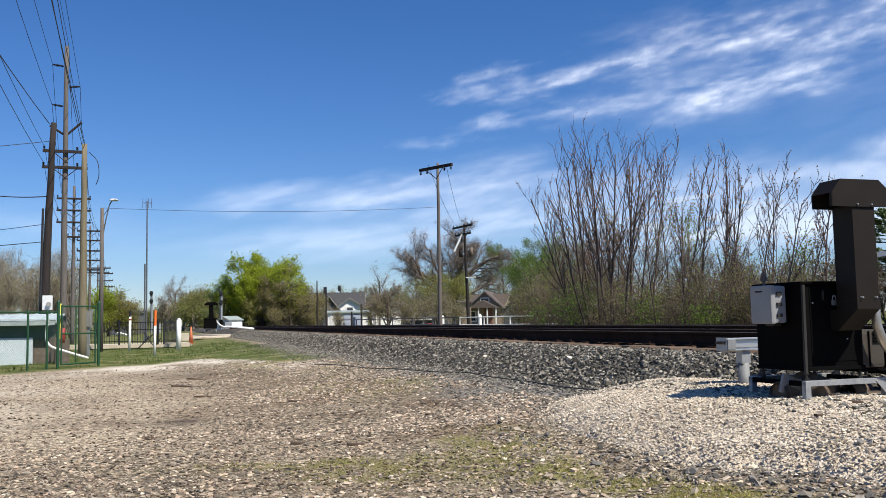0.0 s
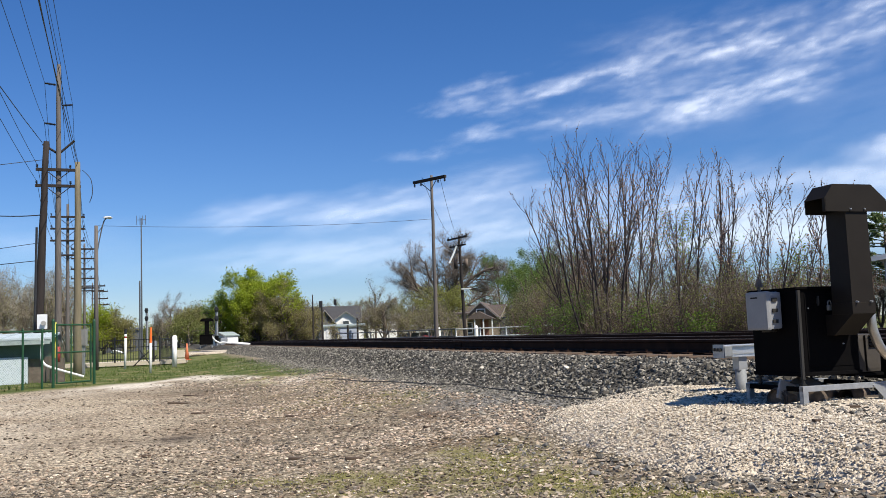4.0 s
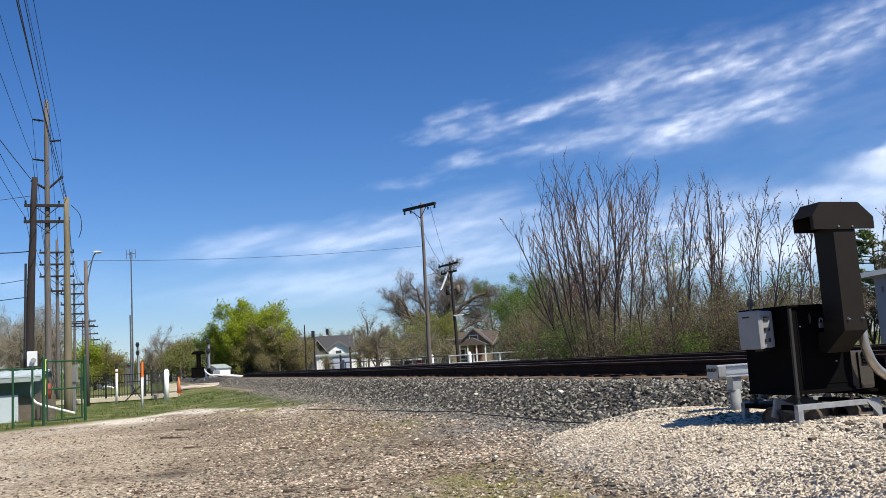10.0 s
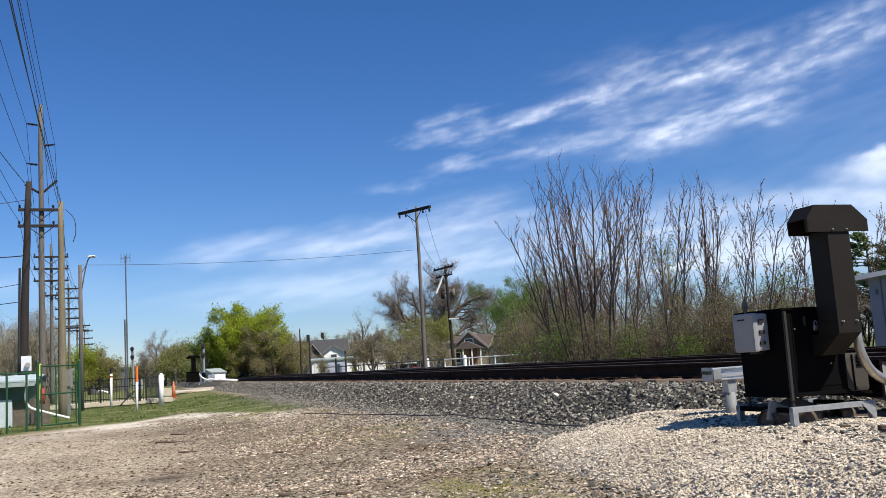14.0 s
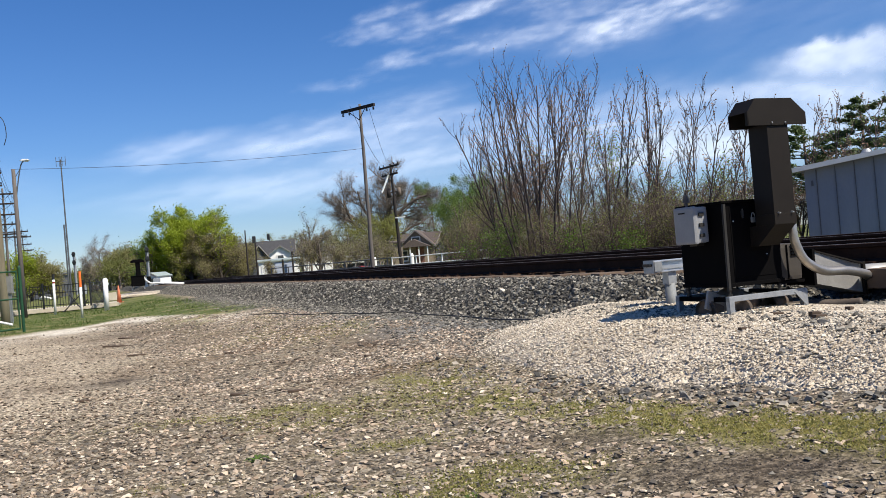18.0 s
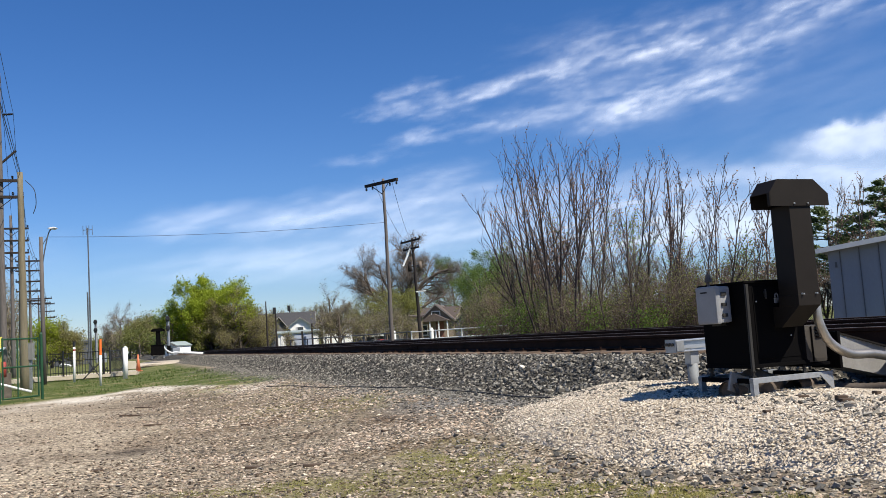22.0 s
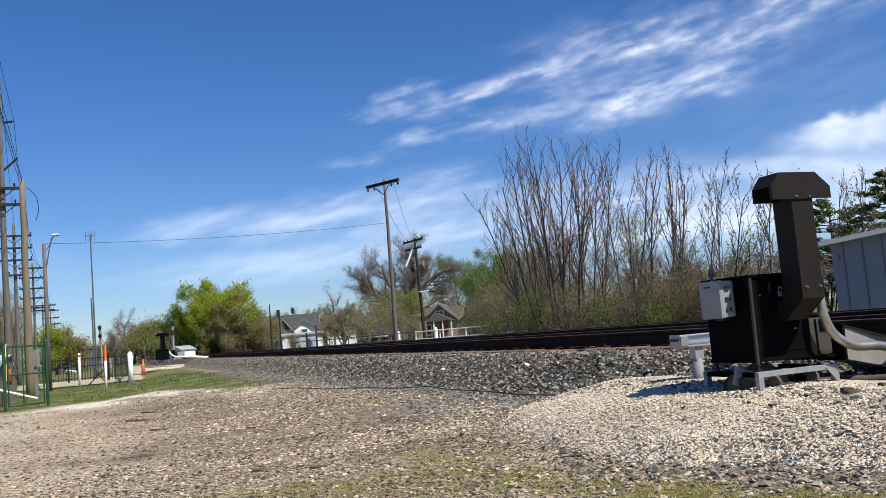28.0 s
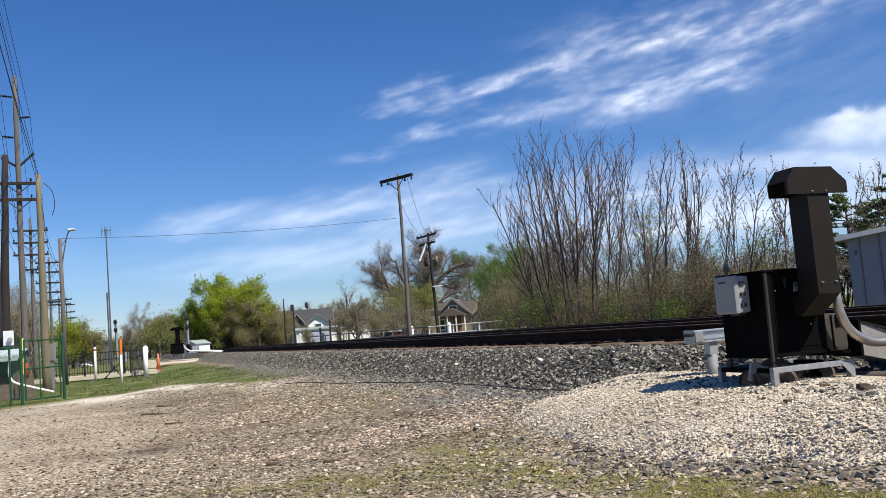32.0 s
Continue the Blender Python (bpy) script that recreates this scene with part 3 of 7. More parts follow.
def ground_material():
    m = bpy.data.materials.new("gravel_and_dirt")
    m.use_nodes = True
    nt = m.node_tree
    n, li = nt.nodes, nt.links
    bsdf = n["Principled BSDF"]
    bsdf.inputs["Roughness"].default_value = 0.95
    bsdf.inputs["Specular IOR Level"].default_value = 0.2
    co = n.new("ShaderNodeTexCoord")

    def noise_node(scale, detail=5):
        t = n.new("ShaderNodeTexNoise")
        t.inputs["Scale"].default_value, t.inputs["Detail"].default_value, t.inputs["Roughness"].default_value = scale, detail, 0.65
        li.new(co.outputs["Object"], t.inputs["Vector"])
        return t.outputs[0]

    def ramp(src, stops):
        q = n.new("ShaderNodeValToRGB")
        for i, (p, c) in enumerate(stops):
            e = q.color_ramp.elements[i] if i < 2 else q.color_ramp.elements.new(p)
            e.position, e.color = p, (*c, 1)
        li.new(src, q.inputs[0])
        return q.outputs[0]

    def mix(fac, a, b, kind="MIX"):
        q = n.new("ShaderNodeMix")
        q.data_type, q.blend_type = "RGBA", kind
        if isinstance(fac, float):
            q.inputs[0].default_value = fac
        else:
            li.new(fac, q.inputs[0])
        li.new(a, q.inputs[6])
        if isinstance(b, tuple):
            q.inputs[7].default_value = (*b, 1)
        else:
            li.new(b, q.inputs[7])
        return q.outputs[2]

    def mask(name):
        q = n.new("ShaderNodeAttribute")
        q.attribute_name = name
        return q.outputs["Fac"]

    dirt = ramp(noise_node(0.8), ((0.32, (0.22, 0.176, 0.124)), (0.68, (0.4, 0.335, 0.242))))
    cells = n.new("ShaderNodeTexVoronoi")
    cells.inputs["Scale"].default_value = 26
    li.new(co.outputs["Object"], cells.inputs["Vector"])
    chips = ramp(cells.outputs["Color"], ((0.1, (0.085, 0.07, 0.052)), (0.5, (0.26, 0.222, 0.165)), (0.9, (0.48, 0.42, 0.33))))
    speck = ramp(noise_node(9.0), ((0.38, (0.12, 0.12, 0.12)), (0.56, (0.95, 0.95, 0.95))))
    base = mix(speck, dirt, chips)
    powder = ramp(noise_node(15.0, 6), ((0.34, (0.25, 0.21, 0.155)), (0.5, (0.5, 0.43, 0.325)), (0.66, (0.77, 0.68, 0.54))))
    drift = n.new("ShaderNodeMath")
    drift.operation = "MULTIPLY"
    drift.inputs[1].default_value = 0.72
    li.new(mask("dust"), drift.inputs[0])
    base = mix(drift.outputs[0], base, powder)
    soil = ramp(noise_node(7.0), ((0.35, (0.11, 0.073, 0.045)), (0.65, (0.25, 0.18, 0.115))))
    base = mix(mask("earth"), base, soil)
    base = mix(mask("dark"), base, (0.097, 0.078, 0.06))
    grain = ramp(noise_node(48.0, 3), ((0.38, (0.34, 0.33, 0.32)), (0.62, (1.42, 1.39, 1.34))))
    base = mix(1.0, base, grain, "MULTIPLY")
    rust = ramp(noise_node(0.55), ((0.5, (0, 0, 0)), (0.68, (0.5, 0.5, 0.5))))
    base = mix(rust, base, (0.17, 0.12, 0.08))
    coarse = ramp(noise_node(13.0, 4), ((0.4, (0.44, 0.43, 0.42)), (0.6, (1.42, 1.41, 1.39))))
    base = mix(1.0, base, coarse, "MULTIPLY")
    lawn = ramp(noise_node(0.8), ((0.32, (0.045, 0.07, 0.015)), (0.5, (0.1, 0.12, 0.03)), (0.66, (0.26, 0.215, 0.11))))
    weed = ramp(noise_node(5.0), ((0.3, (0.16, 0.145, 0.06)), (0.7, (0.28, 0.255, 0.1))))
    grit = ramp(cells.outputs["Color"], ((0.15, (0.05, 0.047, 0.042)), (0.5, (0.13, 0.123, 0.11)), (0.85, (0.3, 0.28, 0.25))))
    base = mix(mask("grey"), base, grit)
    chalk = ramp(noise_node(6.0), ((0.35, (0.36, 0.31, 0.235)), (0.62, (0.74, 0.68, 0.58))))
    base = mix(mask("pale"), base, chalk)
    base = mix(mask("weed"), base, weed)
    base = mix(mask("grass"), base, lawn)
    li.new(base, bsdf.inputs["Base Color"])
    b = n.new("ShaderNodeBump")
    b.inputs["Strength"].default_value, b.inputs["Distance"].default_value = 0.8, 0.03
    li.new(noise_node(22.0, 6), b.inputs["Height"])
    b2 = n.new("ShaderNodeBump")
    b2.inputs["Strength"].default_value, b2.inputs["Distance"].default_value = 0.6, 0.012
    li.new(cells.outputs["Distance"], b2.inputs["Height"])
    li.new(b.outputs[0], b2.inputs["Normal"])
    li.new(b2.outputs[0], bsdf.inputs["Normal"])
    return m


ground = make_ground()


def make_mound():
    """The pad of pale crushed limestone that carries the blower."""
    s, d = np.meshgrid(np.arange(-4, 11.0, 0.07), np.arange(2.9, 5.95, 0.07), indexing="ij")
    x, y = s * UX + d * NX, s * UY + d * NY
    h = mound_height(x, y)
    z = ground_height(x, y) + h + 0.03 * (fbm(x * 1.6, y * 1.6, 71, 3) - 0.5) * smooth(0.02, 0.1, h) - 0.03 * (1 - smooth(0.0, 0.03, h)) - 0.11 * fbm(x * 8, y * 8, 73, 3) * (1 - smooth(0.01, 0.13, h))
    ns, nd = s.shape
    i, j = np.meshgrid(np.arange(ns - 1), np.arange(nd - 1), indexing="ij")
    a = (i * nd + j).ravel()
    keep = (h.ravel()[a] > 0.003) | (h.ravel()[a + nd + 1] > 0.003)
    a = a[keep]
    tris = np.concatenate([np.stack([a, a + 1, a + nd + 1], -1), np.stack([a, a + nd + 1, a + nd], -1)])
    ob = tri_mesh("gravel_pad", np.stack([x.ravel(), y.ravel(), z.ravel()], -1), tris[:, ::-1], M_PALE_BED, None, "low mound of pale crushed limestone under the track blower", "structure", "gravel pad")
    ob.data.shade_smooth()


def mound_top(x, y):
    return ground_height(x, y) + mound_height(x, y)


make_mound()


def make_trackbed():
    s = np.concatenate([np.arange(-40, 0, 0.5), np.arange(0, 10, 0.15), np.arange(10, 60, 0.5), np.arange(60, 420, 5.0)])
    d = np.concatenate([np.arange(4.9, 6.6, 0.12), np.arange(6.6, 13.6, 0.5), np.arange(13.6, 15.4, 0.2)])
    ss, dd = np.meshgrid(s, d, indexing="ij")
    x, y = ss * UX + dd * NX, ss * UY + dd * NY
    z = bed_at(ss, dd) + 0.05 * (fbm(x * 1.5, y * 1.5, 81, 3) - 0.5) * smooth(5.0, 5.5, dd)
    nd = len(d)
    i, j = np.meshgrid(np.arange(len(s) - 1), np.arange(nd - 1), indexing="ij")
    a = (i * nd + j).ravel()
    tris = np.concatenate([np.stack([a, a + 1, a + nd + 1], -1), np.stack([a, a + nd + 1, a + nd], -1)])
    ob = tri_mesh("trackbed", np.stack([x.ravel(), y.ravel(), z.ravel()], -1), tris[:, ::-1], M_BALLAST_BED, None, "bank of broken grey ballast stone under the tracks", "structure", "trackbed")
    ob.data.shade_smooth()
    return ob


trackbed = make_trackbed()


# ---- clouds: a thin sheet 300 m up that drifts ----
CLOUD_H = 300.0
# bearing, elevation, half length, half width, rise along the streak, strength
HIGH_STREAKS = ((3.2, 15.2, 2.4, 0.65, 0.2, 0.5), (8.3, 15.1, 3.1, 0.36, 0.2, 0.8), (12.9, 16.1, 1.8, 0.36, 0.0, 0.45), (17.2, 17.2, 3.9, 0.91, 0.04, 0.45), (19.4, 16.5, 2.7, 0.36, 0.0, 0.7), (24.2, 16.1, 3.1, 0.65, 0.08, 0.6), (24.7, 17.6, 3.6, 0.5, 0.05, 0.4), (17.5, 13.3, 2.7, 0.62, 0.21, 0.95),
                (22.5, 14.3, 2.7, 0.65, 0.14, 0.85), (23.2, 13.4, 1.6, 0.29, -0.07, 0.4), (14.9, 14.8, 3.5, 1.09, 0.06, 0.3), (10.0, 13.2, 4.5, 0.44, 0.03, 0.45), (3.0, 12.6, 1.6, 0.29, 0.13, 0.5), (-0.4, 14.1, 1.1, 0.25, 0.11, 0.25), (0.3, 11.5, 2.6, 0.29, 0.05, 0.3), (29.5, 17.6, 4.0, 1.0, 0.1, 0.6))
LOW_STREAKS = ((-11.4, 8.0, 3.2, 0.47, 0.16, 0.6), (-6.1, 7.9, 2.6, 0.58, 0.11, 0.6), (-2.6, 8.4, 2.7, 0.65, 0.16, 0.7), (3.0, 9.0, 3.1, 0.87, 0.17, 0.6), (3.0, 7.7, 2.4, 0.51, 0.12, 0.45), (-5.3, 5.6, 5.8, 0.8, 0.06, 0.45), (-8.2, 4.1, 5.7, 0.87, -0.03, 0.35), (15.3, 5.0, 7.5, 1.8, -0.04, 1.05), (13.0, 8.2, 5.5, 0.8, 0.06, 0.4), (3.2, 6.4, 4.0, 0.7, 0.1, 0.5), (20.0, 7.6, 4.0, 0.6, 0.05, 0.45), (7.4, 8.6, 0.9, 0.55, 0.16, 0.3), (-30.0, 6.0, 7.0, 0.6, 0.05, 0.25), (-36.0, 12.0, 6.0, 0.7, 0.1, 0.25))
HEAPS = ((29.6, 9.9, 2.0, 0.5, 0.02, 1.1), (29.0, 9.0, 2.7, 0.51, -0.1, 0.8), (27.4, 7.9, 4.2, 0.5, -0.1, 0.75), (28.9, 10.2, 1.0, 0.44, 0.11, 0.8), (30.5, 6.6, 3.0, 0.8, -0.1, 0.8), (25.3, 4.8, 5.9, 1.3, -0.07, 0.85), (34.0, 9.6, 3.0, 0.8, 0.0, 1.0))


def make_clouds():
    az, el = np.meshgrid(np.linspace(-42, 50, 400), np.linspace(3.2, 27, 170), indexing="ij")
    dens = np.zeros_like(az)
    # the streets of thin cloud bend a little and are drawn out into fibres along their rise
    wx = az + 1.5 * (fbm(az * 0.5, el * 1.0, 11, 4) - 0.5)
    wy = el + 0.9 * (fbm(az * 0.6 + 40, el * 1.2, 13, 5) - 0.5)
    along, across = az + 0.2 * el, el - 0.16 * az
    strands = fbm(along * 0.42, across * 2.1, 17, 5)
    fine = fbm(along * 1.1, across * 4.8 + 3, 23, 4)
    curds = fbm(az * 1.5 + 9, el * 2.6, 29, 4)
    comb = (0.32 + 1.1 * smooth(0.28, 0.74, strands)) * (0.66 + 0.6 * smooth(0.22, 0.78, fine)) * (0.72 + 0.5 * smooth(0.25, 0.75, curds))
    mild = (0.55 + 0.7 * smooth(0.25, 0.8, strands)) * (0.75 + 0.45 * fine)
    for streaks, broad, texture in ((HIGH_STREAKS, 1.25, comb), (LOW_STREAKS, 1.5, mild)):
        for a, e, length, width, rise, power in streaks:
            u, v = wx - a, wy - e - rise * (wx - a)
            dens += power * texture * np.exp(-np.abs(u / (1.15 * length)) ** 2.2 - (v / (broad * width)) ** 2)
    # the white heap that comes into view over the steel shed: crisp above, trailing off below
    heap = np.zeros_like(az)
    hx, hy = az + 1.2 * (fbm(az * 0.9, el * 1.2, 31, 4) - 0.5), el + 1.1 * (fbm(az * 1.1 + 5, el * 1.4, 33, 5) - 0.5)
    for a, e, length, width, rise, power in HEAPS:
        u, v = hx - a, hy - e - rise * (hx - a)
        heap += power * np.exp(-np.abs(u / (1.15 * length)) ** 3 - np.abs(v / (1.3 * width)) ** np.where(v > 0, 3.2, 1.7))
    dens += heap * (0.7 + 0.6 * fbm(az * 1.3, el * 2.2, 35, 4))
    veil = 0.1 * smooth(0, 14, az) * smooth(9, 13, el) * smooth(23, 17, el) + 0.12 * smooth(12, 4, el) + 0.1 * smooth(10, 30, az) * smooth(20, 10, el)
    dens = np.clip(1 - np.exp(-0.33 * np.maximum(dens + 0.8 * veil * (0.4 + strands) - 0.05, 0)), 0, 0.93)
    edge = smooth(-42, -38, az) * smooth(50, 46, az) * smooth(27, 24, el) * smooth(3.2, 5.0, el)
    dens *= edge
    r = CLOUD_H / np.tan(np.radians(el))
    x, y = r * np.sin(np.radians(az)), r * np.cos(np.radians(az))
    ne = el.shape[1]
    i, j = np.meshgrid(np.arange(az.shape[0] - 1), np.arange(ne - 1), indexing="ij")
    a = (i * ne + j).ravel()
    tris = np.concatenate([np.stack([a, a + 1, a + ne + 1], -1), np.stack([a, a + ne + 1, a + ne], -1)])
    m = bpy.data.materials.new("thin_cloud")
    m.use_nodes = True
    nt = m.node_tree
    n, li = nt.nodes, nt.links
    n.remove(n["Principled BSDF"])
    lit = n.new("ShaderNodeBsdfTranslucent")
    lit.inputs[0].default_value = (0.93, 0.97, 0.985, 1)
    clear = n.new("ShaderNodeBsdfTransparent")
    at = n.new("ShaderNodeAttribute")
    at.attribute_name = "cover"
    mx = n.new("ShaderNodeMixShader")
    li.new(at.outputs["Fac"], mx.inputs[0])
    li.new(clear.outputs[0], mx.inputs[1])
    li.new(lit.outputs[0], mx.inputs[2])
    li.new(mx.outputs[0], n["Material Output"].inputs[0])
    ob = tri_mesh("clouds", np.stack([x.ravel(), y.ravel(), np.zeros(x.size)], -1), tris, m, None, "thin white streaked clouds drifting across a blue spring sky", "structure", "clouds")
    ob.location = (0, 0, CLOUD_H + 1.2)
    d = ob.data.attributes.new("cover", "FLOAT", "POINT")
    d.data.foreach_set("value", dens.ravel().astype(np.float32))
    ob.data.shade_smooth()
    return ob


clouds = make_clouds()

# ---- the two tracks ----
RAIL_PROFILE = ((-0.075, -0.185), (0.075, -0.185), (0.075, -0.173), (0.012, -0.15), (0.009, -0.048), (0.036, -0.036), (0.037, -0.006), (0.03, -0.0005), (-0.03, -0.0005), (-0.037, -0.006), (-0.036, -0.036), (-0.009, -0.048), (-0.012, -0.15), (-0.075, -0.173))


def track(name, d_mid, label, first, last):
    m = Matrix(((NX, UX, 0, d_mid * NX), (NY, UY, 0, d_mid * NY), (0, 0, 1, 0), (0, 0, 0, 1)))
    t = thing(name, m, label, "railway track", "railway tracks")
    for side in (-0.7545, 0.7545):
        bm = add_prism(bmesh.new(), [(x + side, z + RAIL_TOP) for x, z in RAIL_PROFILE], last - first, pose(0, first, 0))
        rail = part("rail", bm, M_RAIL, t, "rusty steel rail")
        part("running_surface", box((0.05, last - first, 0.004), (side, (first + last) / 2, RAIL_TOP)), M_RAILTOP, rail, "narrow worn bright band on the rail head")
    bm = box((2.6, 0.23, 0.18), (0, 0, RAIL_TOP - 0.205 - 0.09), bevel=0.012)
    tie = part("tie", bm, M_TIE, t)
    plate_bm = bmesh.new()
    add_box(plate_bm, (0.36, 0.19, 0.022), (-0.7545, 0, RAIL_TOP - 0.195))
    for k in (-1, 1):
        add_rod(plate_bm, (-0.7545 + k * 0.1, 0.05, RAIL_TOP - 0.19), (-0.7545 + k * 0.1, 0.05, RAIL_TOP - 0.155), 0.014, 0.018, 6)
    plate = part("tie_plate", plate_bm, M_RAIL, tie, "rusty plate with spikes")
    place = random.Random(3)
    count = 0
    pos = -8.0
    while pos < last - 1 and count < 270:
        if count == 0:
            tie.location.y = pos
        else:
            c, p = tie.copy(), plate.copy()
            scene.collection.objects.link(c)
            scene.collection.objects.link(p)
            c.location = (place.uniform(-0.05, 0.05), pos + place.uniform(-0.03, 0.03), place.uniform(-0.012, 0.008))
            p.parent = c
        count += 1
        pos += 0.535
    # the switch rods and joint bars that break the rail's outline
    for s0 in (9.0, 20.9, 32.8, 44.7):
        for side in (-0.7545, 0.7545):
            bar = bmesh.new()
            for k in (-1, 1):
                add_box(bar, (0.022, 0.62, 0.09), (side + k * 0.022, s0, RAIL_TOP - 0.1), bevel=0.004)
                for b in range(4):
                    add_rod(bar, (side + k * 0.033, s0 - 0.24 + 0.16 * b, RAIL_TOP - 0.1), (side + k * 0.055, s0 - 0.24 + 0.16 * b, RAIL_TOP - 0.1), 0.016, None, 6)
            part("joint_bar", bar, M_RAIL, t)
    return t


track("railway_track", 7.955, "rusty main line railway track on wooden ties and ballast", -40, 400)
track("railway_track", 12.225, "second rusty railway track behind the first", -40, 400)


# ---- loose stones ----
def make_stones():
    # ballast: dense on the near shoulder, thinner with distance
    n = 31000
    s = 2.6 + 70 * rng.random(n) ** 1.85
    d = 5.0 + 1.75 * rng.random(n) ** 0.9
    x, y = s * UX + d * NX, s * UY + d * NY
    size = (0.032 + 0.036 * rng.random(n)) * (1 + 0.005 * np.maximum(s - 10, 0))
    stones("ballast_stones", x, y, bed_at(s, d), size, M_BALLAST, "loose broken grey ballast stones on the bank", "ballast", 0.85, 0.25)
    n = 2600
    s = 4 + 40 * rng.random(n) ** 1.5
    d = 7.35 + 6 * rng.random(n)
    x, y = s * UX + d * NX, s * UY + d * NY
    stones("crib_stones", x, y, bed_height(d) - 0.01, 0.04 + 0.04 * rng.random(n), M_BALLAST, "grey ballast stones between the rails", "ballast", 0.8, 0.3)
    # ballast that has rolled onto the yard
    n = 11000
    s = 3 + 40 * rng.random(n) ** 1.3
    d = 5.3 - np.abs(rng.normal(0, 0.8, n))
    x, y = s * UX + d * NX, s * UY + d * NY
    keep = (mound_height(x, y) < 0.02) | (d > 4.6)
    x, y = x[keep], y[keep]
    chips("spilled_ballast", x, y, mound_top(x, y), 0.02 + 0.046 * rng.random(len(x)) ** 1.6, M_BALLAST, "grey ballast stones spilled on the yard", "ballast", 0.75, 0.35)
    # pale limestone of the pad
    n = 58000
    s = 2.4 + 8.2 * rng.random(n)
    d = 2.8 + 2.9 * rng.random(n)
    x, y = s * UX + d * NX, s * UY + d * NY
    h = mound_height(x, y)
    keep = (h > 0.01 + 0.1 * rng.random(n) ** 2) & (d < 5.5 + 0.25 * rng.random(n) ** 2)
    x, y = x[keep], y[keep]
    chips("limestone_chips", x, y, mound_top(x, y), 0.012 + 0.02 * rng.random(len(x)) ** 2, M_PALE, "pale crushed limestone chips on the pad", "gravel", 0.78, 0.25)
    n = 3600
    s = 2.6 + 7.0 * rng.random(n)
    d = 3.1 + 2.3 * rng.random(n) ** 1.5
    x, y = s * UX + d * NX, s * UY + d * NY
    keep = mound_height(x, y) > 0.03
    x, y = x[keep], y[keep]
    stones("coarse_limestone", x, y, mound_top(x, y), 0.018 + 0.026 * rng.random(len(x)) ** 2, M_COARSE, "coarser cream and grey limestone pieces on the pad", "gravel", 0.85, 0.25)
    # coarser broken stone along the foot of the pad
    n = 520
    s = 2.6 + 6.6 * rng.random(n)
    d = 3.22 + 0.4 * np.maximum(5.55 - s, 0) + 0.15 * rng.normal(size=n) - 0.12 * (rng.random(n) < 0.3)
    x, y = s * UX + d * NX, s * UY + d * NY
    keep = rng.random(n) < 0.25 + 0.9 * smooth(0.4, 0.6, fbm(x * 1.3, y * 1.3, 75, 3))
    x, y = x[keep], y[keep]
    stones("foot_stones", x, y, mound_top(x, y), 0.022 + 0.05 * rng.random(len(x)) ** 2.4, M_FOOT, "broken grey and cream stones along the foot of the pad", "gravel", 0.8, 0.3)
    # mixed gravel of the yard, thinner with distance and where dust covers it
    n = 42000
    r = 3.4 * (34 / 3.4) ** (rng.random(n) ** 0.85)
    az = np.radians(-34 + 74 * rng.random(n))
    x, y = r * np.sin(az), r * np.cos(az)
    clump = fbm(x * 0.9, y * 0.9, 91, 4)
    keep = (mound_height(x, y) < 0.05) & (rng.random(n) < (0.2 + 1.2 * smooth(0.4, 0.62, clump)) * (1 - 0.8 * dusty(x, y))) & (grass_mask(x, y) < 0.4) & (sd(x, y)[1] < 5.2) & (dark_mask(x, y) < 0.3 + 0.5 * rng.random(n))
    x, y, r = x[keep], y[keep], r[keep]
    size = (0.010 + 0.038 * rng.random(len(x)) ** 2.2 + 0.0014 * r) * (1 - 0.4 * dusty(x, y))
    chips("yard_gravel", x, y, ground_height(x, y), size, M_GRAVEL, "mixed pale and grey gravel strewn over the dirt yard", "gravel", 0.6, 0.4)


make_stones()


def make_slabs():
    """The near yard: a close bed of flat trodden stones of many tones."""
    n = 80000
    r = np.sqrt(3.5 ** 2 + (13.5 ** 2 - 3.5 ** 2) * rng.random(n) ** 1.15)
    az = np.radians(-30 + 64 * rng.random(n))
    x, y = r * np.sin(az), r * np.cos(az)
    clump = fbm(x * 0.8, y * 0.8, 97, 4)
    want = smooth(0.22, 0.5, clump + 0.04 * np.clip(x + 0.3, -2.5, 1) + 0.045 * (7.5 - y)) * (1.12 - 0.07 * r) * (1 - 0.85 * dusty(x, y)) * (1 - 0.6 * weed_mask(x, y))
    keep = (mound_height(x, y) < 0.02) & (rng.random(n) < want) & (dark_mask(x, y) < 0.3 + 0.3 * rng.random(n)) & (sd(x, y)[1] < 5.0)
    x, y = x[keep], y[keep]
    stones("trodden_stones", x, y, ground_height(x, y), 0.014 + 0.042 * rng.random(len(x)) ** 2.4 + 0.0003 * np.hypot(x, y), M_PEBBLE, "flat cream, tan, pink and grey stones trodden into the yard", "gravel", 0.5, 0.3)


make_slabs()


